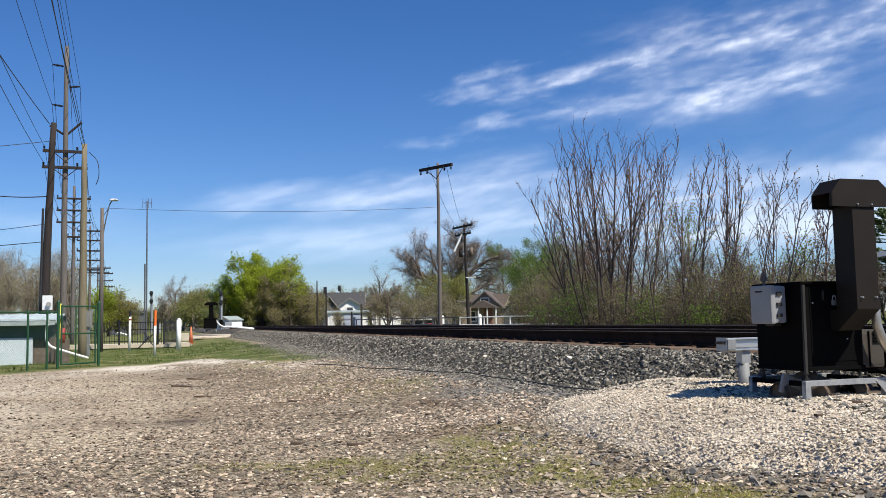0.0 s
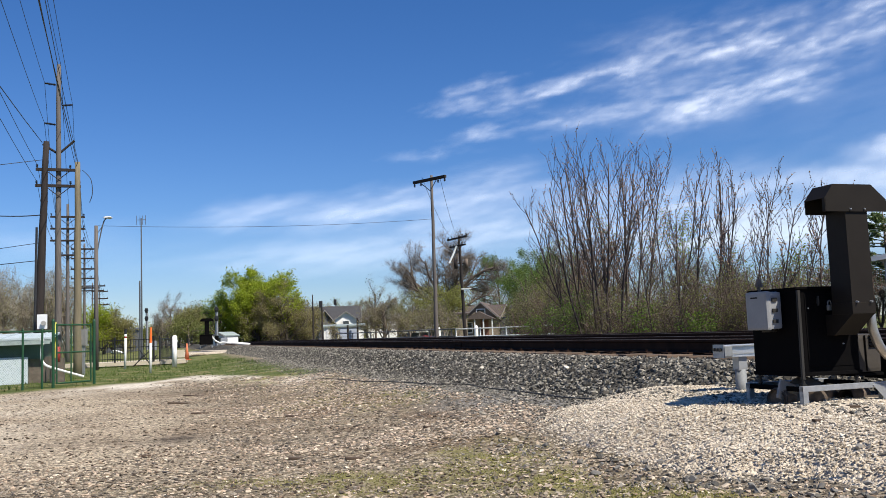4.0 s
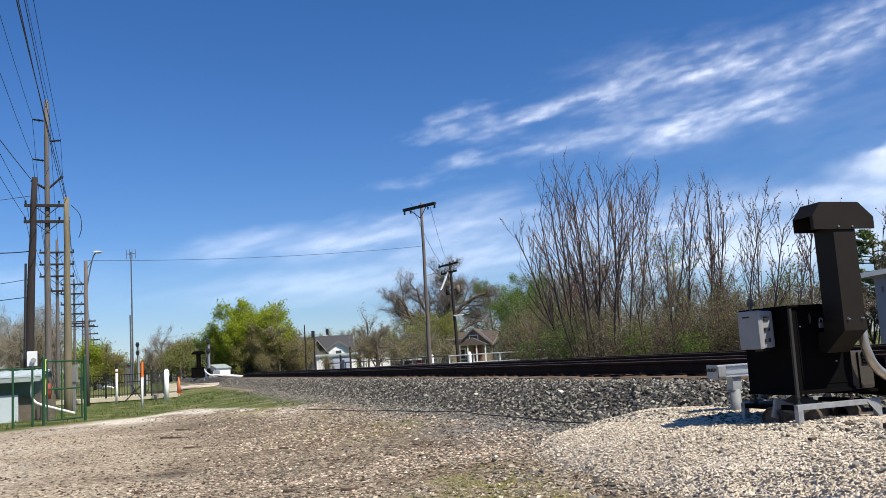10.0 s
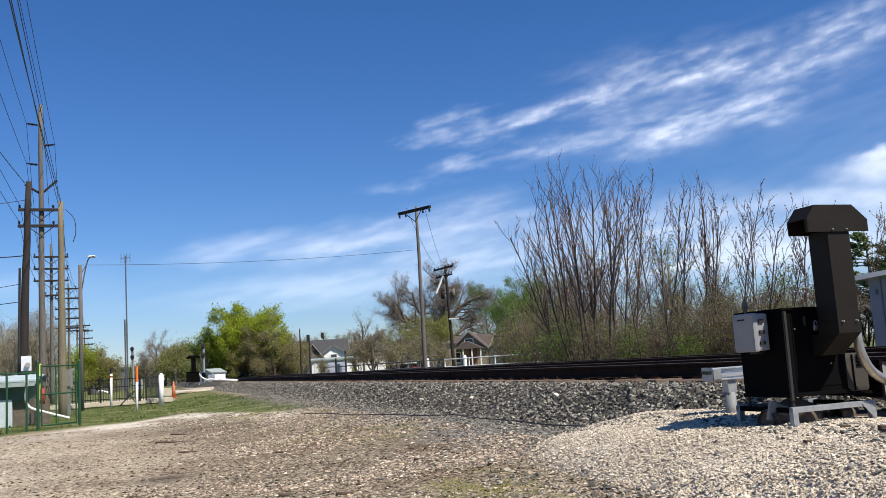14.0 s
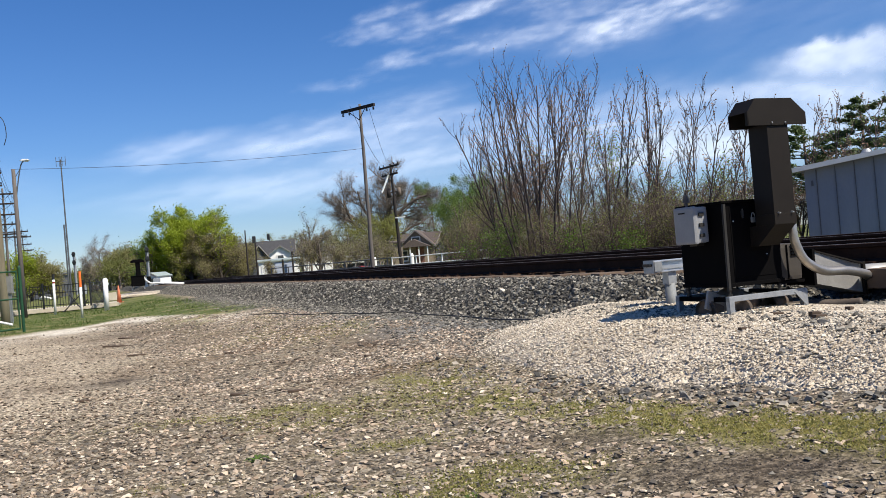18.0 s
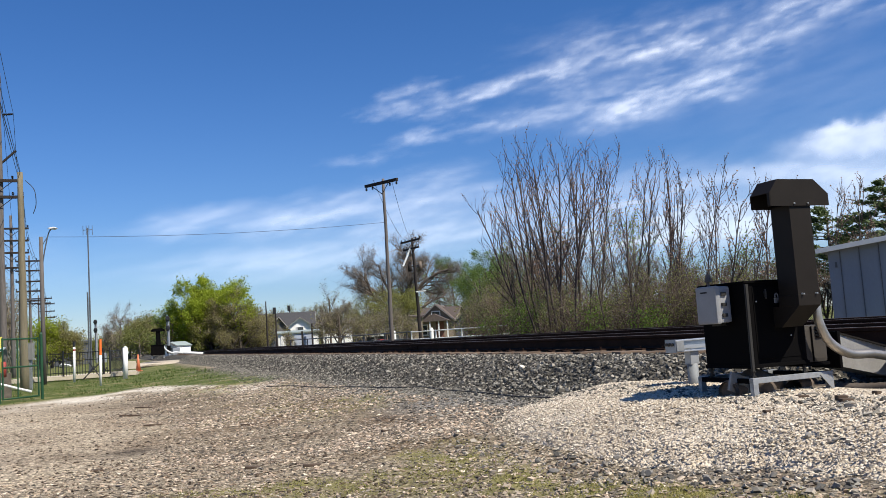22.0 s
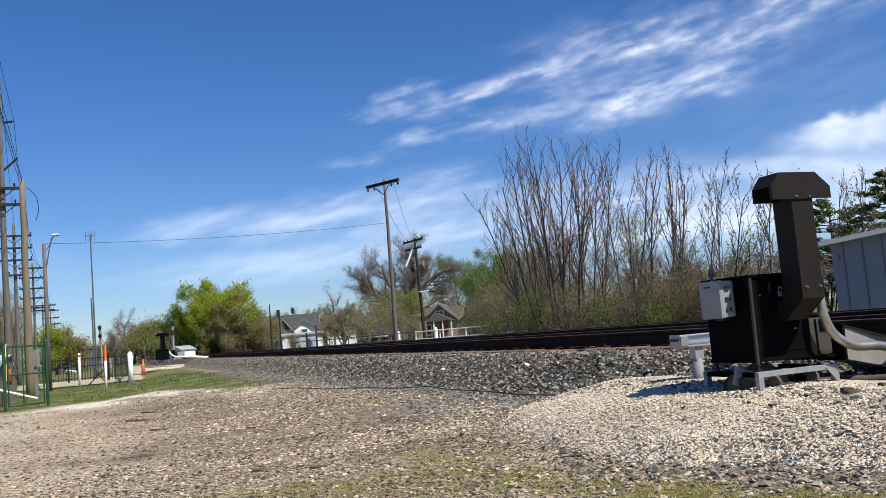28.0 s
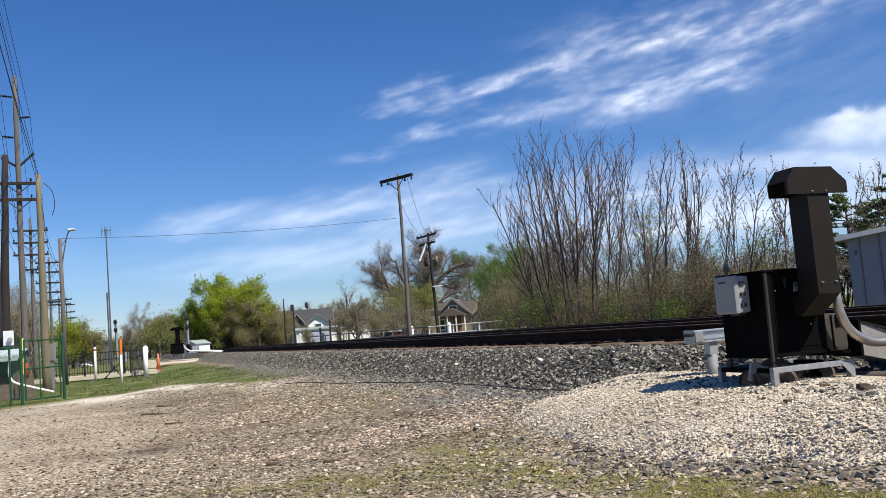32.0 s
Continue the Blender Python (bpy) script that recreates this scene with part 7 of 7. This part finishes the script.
def steel_shed():
    """The grey-blue ribbed steel building beyond the tracks, its low gable towards the line."""
    x, y = polar(26.75, 25)
    wide, deep, low, rise = 9.6, 7.0, 2.42, 0.5
    h = thing("steel_shed", pose(x, y, 0.2, 0, 0, -34), "grey-blue ribbed steel shed with a pale low gable roof", "shed")
    part("wall", add_prism(bmesh.new(), ((0, 0), (wide, 0), (wide, low), (wide / 2, low + rise), (0, low)), deep), M_STEELSHED, h)
    slope = math.atan2(rise, wide / 2)
    run = math.hypot(wide / 2, rise) + 0.25
    for k in (-1, 1):
        at = (wide / 2 + k * run / 2 * math.cos(slope), deep / 2, low + rise - run / 2 * math.sin(slope) + 0.05)
        roof = part("roof", box((run, deep + 0.5, 0.05), at, (0, k * math.degrees(slope), 0)), M_WHITEBOX, h, "pale metal roof")
        part("verge_trim", box((run, 0.06, 0.12), (at[0], -0.28, at[2] - 0.02), (0, k * math.degrees(slope), 0)), M_WHITEBOX, roof, "pale verge trim")
        for j in range(9):
            q = (j + 0.5) / 9
            part("roof_rib", box((0.05, deep + 0.3, 0.04), (wide / 2 + k * run * q * math.cos(slope), deep / 2, low + rise - run * q * math.sin(slope) + 0.1)), M_SHEDROOF, roof)
    xx = 0.29
    while xx < wide - 0.2:
        top = low + rise * (1 - abs(xx - wide / 2) / (wide / 2)) - 0.05
        part("wall_rib", box((0.02, 0.03, top), (xx, -0.014, top / 2)), M_DKWALL, h, "dark panel joint")
        xx += 0.455
    bm = rod((1.45, 0.9, low + 0.2), (1.45, 0.9, low + 0.36), 0.09, None, 14)
    add_rod(bm, (1.45, 0.9, low + 0.32), (1.45, 0.9, low + 0.42), 0.15, 0.07, 14)
    part("roof_vent", bm, M_GALV, h, "round metal roof vent")
    part("bracket", box((0.05, 0.04, 0.14), (0.18, -0.03, 2.05)), M_DKWALL, h)


steel_shed()


# ---- fences beyond the tracks ----
def pipe_fence(a, b, rails, label, mat, spacing=2.4, hgt=1.1, z=0.3):
    ax, ay = a
    bx, by = b
    length = math.hypot(bx - ax, by - ay)
    f = thing("pipe_fence", pose(ax, ay, z, 0, 0, math.degrees(math.atan2(by - ay, bx - ax))), label, "fence", "fences beyond the tracks")
    for k in range(int(length / spacing) + 1):
        part("post", rod((k * spacing, 0, 0), (k * spacing, 0, hgt), 0.045, None, 8), mat, f)
    for q in rails:
        part("fence_rail", rod((0, 0, q), (length, 0, q), 0.035, None, 8), mat, f)
    return f


pipe_fence(polar(-6.8, 72), polar(0.9, 60), (0.6, 1.08), "dull grey pipe fence beyond the tracks", M_MAST)
pipe_fence(polar(0.9, 60), polar(8.0, 52), (0.55, 1.05), "white pipe fence beyond the tracks", M_WHITE, 2.6)
for k, (az, rr, label) in enumerate(((2.2, 57, "white post with a bright cap"), (-0.2, 66, "pale rounded post"), (5.2, 62, "small red barrow beyond the fence"), (-0.9, 66, "red bench end beyond the fence"))):
    x, y = polar(az, rr)
    if k < 2:
        p = thing("marker_post", pose(x, y, 0.25), label + " beside the fence", "post")
        part("post", rod((0, 0, 0), (0, 0, 1.1), 0.13, None, 12), M_WHITE, p)
        part("cap", rod((0, 0, 1.1), (0, 0, 1.3), 0.16, 0.07, 12), M_WHITE, p)
    else:
        p = thing("red_barrow", pose(x, y, 0.1, 0, 0, 20), label, "barrow")
        part("tray", box((0.8, 0.6, 0.3), (0, 0, 0.7), (0, 8, 0), bevel=0.05), M_CLOTH, p)
        part("wheel", rod((0.5, -0.06, 0.25), (0.5, 0.06, 0.25), 0.24, None, 16), M_IRON, p)
        part("frame", rod((-0.9, 0, 0.9), (0.5, 0, 0.3), 0.05, None, 8), M_IRON, p)


# ---- the yard on the near side ----
def link_mesh(w, h, step=0.075, wire_r=0.0016):
    """Woven wire: two sets of slanting strands cut to a panel."""
    tb = Tubes()
    n = int((w + h) / step)
    for k in range(n):
        c = k * step
        x0, z0 = (c, 0.0) if c <= w else (w, c - w)
        x1, z1 = (0.0, c) if c <= h else (c - h, h)
        tb.add([(x0, 0, z0), (x1, 0, z1)], [wire_r] * 2, 3)
        tb.add([(w - x0, 0.004, z0), (w - x1, 0.004, z1)], [wire_r] * 2, 3)
    return tb


def chain_fence():
    gl, gr = Vector((*polar(-23.52, 28.6), 0.04)), Vector((*polar(-21.45, 29.6), 0.04))
    turn = math.degrees(math.atan2(gr.y - gl.y, gr.x - gl.x))
    width = (gr - gl).length
    g = thing("chain_link_gate", pose(*gl, 0, 0, turn), "green chain-link gate standing at the yard corner", "gate")
    for x in (0.07, width - 0.07):
        part("gate_stile", rod((x, 0, 0.06), (x, 0, 1.84), 0.024, None, 10), M_GREEN, g)
    for z in (0.08, 0.98, 1.8):
        part("gate_rail", rod((0.07, 0, z), (width - 0.07, 0, z), 0.024, None, 10), M_GREEN, g)
    part("middle_bar", rod((width * 0.42, 0, 0.08), (width * 0.42, 0, 1.8), 0.02, None, 8), M_GREEN, g)
    mesh_ = link_mesh(width - 0.14, 1.72).make("wire_mesh", M_GREEN, g, "green woven wire", smooth_it=False)
    mesh_.location = (0.07, 0, 0.08)
    for z in (0.4, 1.5):
        part("hinge", box((0.1, 0.05, 0.05), (0.02, 0, z)), M_GREEN, g)
    for x in (-0.06, width + 0.06):
        post = part("gate_post", rod((x, 0, -0.05), (x, 0, 1.92), 0.045, None, 12), M_GREEN, g)
        part("cap", rod((x, 0, 1.92), (x, 0, 1.98), 0.05, 0.02, 12), M_GREEN, post)
    # the run of fence that meets it
    fl = Vector((*polar(-33.0, 25.5), 0.04))
    way = gl - fl
    turn = math.degrees(math.atan2(way.y, way.x))
    f = thing("chain_link_fence", pose(*fl, 0, 0, turn), "green chain-link fence beside the small shed", "fence")
    heading = way.normalized()
    across = Vector((heading.y, -heading.x, 0))
    stops = []
    for az in (-33.0, -30.4, -27.8, -25.23, -24.2):
        ray = Vector((*polar(az, 1.0), 0))
        far = fl.dot(across) / ray.dot(across)
        stops.append((ray * far - fl).dot(heading))
    for x, nxt in zip(stops, stops[1:] + [way.length - 0.12]):
        post = part("post", rod((x, 0, -0.05), (x, 0, 1.66), 0.032, None, 10), M_GREEN, f)
        part("cap", rod((x, 0, 1.66), (x, 0, 1.71), 0.036, 0.014, 10), M_GREEN, post)
        panel = link_mesh(nxt - x, 1.55).make("wire_mesh", M_GREEN, f, "green woven wire", smooth_it=False)
        panel.location = (x, 0, 0.06)
    part("top_rail", rod((0, 0, 1.62), (way.length - 0.1, 0, 1.62), 0.024, None, 10), M_GREEN, f)


chain_fence()


def yard_shed():
    x, y = polar(-23.85, 32.5)
    h = thing("low_shed", pose(x, y, 0.0, 0, 0, 20), "low shed with pale blue walls, dark green fascia and metal roof", "shed")
    part("wall", box((6.5, 4.0, 0.95), (-3.9, 2.2, 0.42)), M_SHEDWALL, h)
    part("upper_wall", box((6.9, 3.9, 0.55), (-3.6, 2.2, 1.1)), M_SHEDBAND, h, "dark recessed upper wall")
    part("fascia", box((7.3, 0.06, 0.2), (-3.6, -0.1, 1.4)), M_SHEDROOF, h, "grey-green fascia board")
    part("roof", box((7.4, 4.5, 0.06), (-3.6, 2.1, 1.6), (2.8, 0, 0)), M_SHEDWALL, h, "pale metal roof")
    for k in range(14):
        part("roof_rib", box((0.04, 4.5, 0.04), (-7.1 + 0.52 * k, 2.1, 1.64), (2.8, 0, 0)), M_SHEDWALL, h)
    part("end_wall", box((0.5, 3.8, 0.9), (-0.39, 2.3, 0.42)), M_RUSTPIPE, h, "brown boarded end wall")
    part("corner_pier", box((0.45, 0.4, 0.85), (0.25, 0.3, 0.4)), M_RUSTPIPE, h, "brown block pier")
    # meter box on the dark pole
    px, py = polar(-24.05, 37.5)
    m = thing("meter_box", pose(px, py - 0.25, 1.75, 0, 0, 22), "pale grey electric meter box on the dark pole", "meter box")
    part("case", box((0.36, 0.16, 0.56), (0, 0, 0.42), bevel=0.02), M_WHITEBOX, m)
    part("meter", rod((0.05, -0.08, 0.36), (0.05, -0.2, 0.36), 0.09, None, 16), M_GREYP, m, "round glass meter")
    part("conduit", rod((-0.3, 0.3, -1.7), (-0.22, 0.3, 4.1), 0.045, None, 8), M_IRON, m, "dark conduit")
    part("conduit_box", box((0.2, 0.14, 0.6), (0.2, 0.05, -0.4), bevel=0.01), M_GALV, m)
    # grey cabinet by the treated pole
    cx, cy = polar(-21.95, 40)
    c = thing("cable_cabinet", pose(cx, cy, 0), "grey cable cabinet fixed beside the wooden pole", "cabinet")
    part("case", box((0.26, 0.22, 0.7), (0, 0, 1.55), bevel=0.02), M_GREYP, c)
    part("post", box((0.1, 0.1, 1.25), (0, 0, 0.62)), M_GALV, c)
    # white down pipe with its bend, and the plank laid on the grass
    d = thing("white_pipe", pose(*polar(-23.55, 31.5), 0.0, 0, 0, 20), "white plastic drain pipe with a bend", "pipe")
    tb = Tubes()
    tb.add(curve_points(((-0.35, 0, 1.35), (-0.38, 0, 0.9), (-0.25, -0.05, 0.62), (0.25, -0.1, 0.42), (0.9, -0.2, 0.2)), 10), [0.04] * 41, 12)
    tb.make("pipe", M_WHITE, d)
    part("pipe_ball", lump(0.17, 950, 1.0), M_WHITE, d, "white round cap", flat=False).location = (-0.35, 0, 1.42)
    # narrow red upright, added in place of a strip of red-brown boards
    e = thing("red_strip", pose(*polar(-23.35, 32.0), 0.7), "narrow red upright standing in for red-brown boards at the shed corner", "extinguisher")
    part("cylinder", rod((0, 0, 0), (0, 0, 0.5), 0.075, None, 14), M_CLOTH, e, flat=False)
    part("thin_top", rod((0, 0, 0.5), (0, 0, 0.6), 0.03, None, 8), M_IRON, e)
    y2 = thing("yellow_stake", pose(*polar(-23.6, 36.0), 0, 2, 3, 0), "yellow plastic marker stake", "stake")
    part("stake", box((0.09, 0.05, 2.1), (0, 0, 1.05), bevel=0.01), M_YELLOW, y2)


yard_shed()


def iron_fence():
    a, b, c = Vector((*polar(-22.3, 50.5), 0)), Vector((*polar(-17.62, 47.2), 0)), Vector((*polar(-16.6, 50.5), 0))
    for p, q in ((a, b), (b, c)):
        way = q - p
        f = thing("iron_fence", pose(p.x, p.y, 0.28, 0, 0, math.degrees(math.atan2(way.y, way.x))), "black iron picket fence round a paved plot", "fence", "iron fences")
        n = int(way.length / 0.16)
        picket = part("picket", rod((0, 0, 0.02), (0, 0, 1.15), 0.014, None, 6), M_IRON, f)
        for k in range(1, n):
            o = picket.copy()
            scene.collection.objects.link(o)
            o.location.x = way.length * k / n
        for z in (0.15, 0.75, 1.12):
            part("fence_rail", box((way.length, 0.035, 0.035), (way.length / 2, 0, z)), M_IRON, f)
        for k in range(int(way.length / 2.4) + 1):
            part("post", box((0.07, 0.07, 1.3), (min(k * 2.4, way.length), 0, 0.63)), M_IRON, f)
    slab = part("plot_slab", box((6.2, 3.2, 0.2), (0, 0, 0.1)), M_CONC)
    slab.matrix_world = pose(-17.3, 49.0, 0.05, 0, 0, 14)
    tagged(slab, "sandy concrete slab under the iron fence", "slab", kind="structure")
    m = part("white_mound", lump(0.9, 960, 0.45), M_WHITE, flat=False)
    m.matrix_world = pose(*polar(-20.15, 56), 0.75)
    tagged(m, "white rounded cover behind the iron fence", "cover")
    st = thing("pipe_stand", pose(*polar(-18.55, 46), 0.1, 0, 0, 10), "folded black metal stand on the slab", "stand")
    for k, (p, q) in enumerate((((-0.5, 0, 0), (0.3, 0, 0.75)), ((0.35, 0, 0), (-0.2, 0, 0.8)), ((-0.5, 0.3, 0), (0.0, 0.3, 0.6)), ((0.3, 0.1, 0.1), (0.6, 0.1, 0.5)))):
        part("bar", rod(p, q, 0.025, None, 6), M_IRON, st)


iron_fence()


def markers():
    # x, y, height, radius, top colour
    def stake(az, r, h, rad, top, band, label, z=0.05):
        x, y = polar(az, r)
        p = thing("marker_post", pose(x, y, z, 0, 1.0, 0), label, "marker post", "marker posts")
        part("post", rod((0, 0, -0.1), (0, 0, h - band), rad, None, 14), M_WHITE, p, flat=False)
        if top:
            part("top_band", rod((0, 0, h - band), (0, 0, h), rad * 1.12, rad, 14), top, p)
        return p

    stake(-18.17, 37.6, 1.78, 0.047, M_ORANGE, 0.62, "white plastic marker post with an orange top")
    p = stake(-19.62, 46.5, 1.95, 0.058, M_IRON, 0.26, "white marker post with a black top and red band", 0.0)
    part("red_band", rod((0, 0, 1.5), (0, 0, 1.58), 0.063, None, 14), M_CLOTH, p)
    x, y = polar(-16.76, 44.8)
    b = thing("bollard", pose(x, y, 0.08, 0, 0.8, 0), "thick white painted steel bollard", "bollard")
    part("pipe", rod((0, 0, -0.1), (0, 0, 1.4), 0.112, None, 20), M_WHITE, b, flat=False)
    part("dome", rod((0, 0, 1.4), (0, 0, 1.46), 0.112, 0.055, 20), M_WHITE, b, flat=False)
    x, y = polar(-16.02, 51)
    c = thing("traffic_cone", pose(x, y, 0.2), "faded orange traffic cone beside the crossing", "traffic cone")
    part("cone", rod((0, 0, 0.03), (0, 0, 0.92), 0.13, 0.03, 18), M_FADED, c, flat=False)
    part("base", box((0.38, 0.38, 0.04), (0, 0, 0.02), bevel=0.01), M_FADED, c)
    x, y = polar(-16.4, 60)
    k = thing("concrete_block", pose(x, y, 0.2, 0, 0, 20), "pale concrete block by the crossing", "concrete block")
    part("block", box((0.5, 0.4, 0.5), (0, 0, 0.25), bevel=0.03), M_CONC, k)


markers()


def far_blower():
    """A second blower of the same kind further along, seen from the side."""
    x, y = polar(-14.85, 70)
    b = thing("track_blower", pose(x, y, 0.7, 0, 0, 12) @ Matrix.Diagonal((1.18, 1.18, 1.18, 1)), "black hot air snow blower with hooded intake far along the track", "track blower")
    part("casing", box((0.8, 0.8, 0.62), (0, 0, 0.5), bevel=0.02), M_BLACK, b)
    part("casing_lid", box((0.86, 0.86, 0.04), (0, 0, 0.83), bevel=0.01), M_BLACK, b)
    part("intake_duct", box((0.27, 0.3, 0.95), (0.05, -0.1, 1.25), bevel=0.01), M_BLACK, b)
    part("hood", add_prism(bmesh.new(), ((-0.42, 0), (-0.42, 0.1), (-0.26, 0.2), (0.26, 0.2), (0.42, 0.1), (0.42, 0)), 0.4, pose(0.05, -0.3, 1.68)), M_BLACK, b)
    for k in (-0.36, 0.36):
        part("stand_leg", box((0.06, 0.6, 0.22), (k, 0, 0.1)), M_GALV, b)
    part("fan_housing", box((0.22, 0.4, 0.5), (0.66, 0, 0.5), bevel=0.05), M_BLACK, b)
    tb = Tubes()
    tb.add(curve_points(((0.35, -0.3, 0.75), (0.5, -0.3, 0.5), (0.8, -0.3, 0.3), (1.1, -0.2, 0.3), (1.5, 0.0, 0.22)), 7), [0.055] * 29, 8)
    tb.make("hose", M_WHITEBOX, b, "pale flexible hose")
    part("air_pipe", rod((1.3, 0.3, 0.28), (3.1, 0.5, 0.05), 0.085, None, 14), M_WHITE, b, "white air pipe", flat=False)
    pad = part("blower_pad", lump(9.0, 970, 0.12), M_PALE_BED, flat=False)
    pad.matrix_world = pose(x - 0.2, y, 0.2)
    tagged(pad, "low pale gravel pad under the far blower", "gravel pad", kind="structure")


far_blower()


# ---- the nearest stones of the yard and of the bank, one by one ----
def single_stones(name, parent, spots, material, flat):
    r = random.Random(len(name))
    shapes = []
    for k in range(9):
        bm = bmesh.new()
        for v in bmesh.ops.create_cube(bm, size=1)["verts"]:
            v.co = Vector((v.co.x * r.uniform(0.55, 1.1), v.co.y * r.uniform(0.45, 0.9), v.co.z * r.uniform(0.5, 1.0) * flat))
        bmesh.ops.triangulate(bm, faces=bm.faces)
        me = bpy.data.meshes.new(name)
        bm.to_mesh(me)
        bm.free()
        me.materials.append(material)
        shapes.append(me)
    for x, y, z, size in spots:
        ob = new(name, r.choice(shapes))
        ob.parent = parent
        ob.matrix_world = pose(x, y, z, r.gauss(0, 14), r.gauss(0, 14), r.uniform(0, 360)) @ Matrix.Diagonal((size, size, size, 1))


def near_spots():
    r = random.Random(41)
    yard, bank = [], []
    while len(yard) < 280:
        rr, az = r.uniform(3.9, 7.0), r.uniform(-24, 20)
        x, y = polar(az, rr)
        if mound_height(x, y) < 0.01 and dark_mask(x, y) < 0.3 and r.random() < 1.1 - 0.35 * (rr - 3.9) / 3.1:
            size = 0.03 + 0.034 * r.random() ** 2
            yard.append((x, y, float(ground_height(x, y)) + size * 0.12, size))
    while len(bank) < 280:
        s, d = r.uniform(5.5, 13.0), r.uniform(5.1, 6.7)
        x, y = xy(s, d)
        size = 0.04 + 0.035 * r.random()
        bank.append((x, y, float(bed_at(s, d)) + size * 0.3, size))
    return yard, bank


yard_spots, bank_spots = near_spots()
single_stones("stone", ground, yard_spots, M_PEBBLE_ONE, 0.5)
single_stones("ballast_stone", trackbed, bank_spots, M_BALLAST_ONE, 0.85)


# ---- what moves: the clouds drift ----
def motions():
    walk(clouds, [(t, pose(-1.17 * t, 0.22 * t, CLOUD_H + 1.2)) for t in (0.0, 8.0, 16.0, 24.0, 32.0)])


motions()
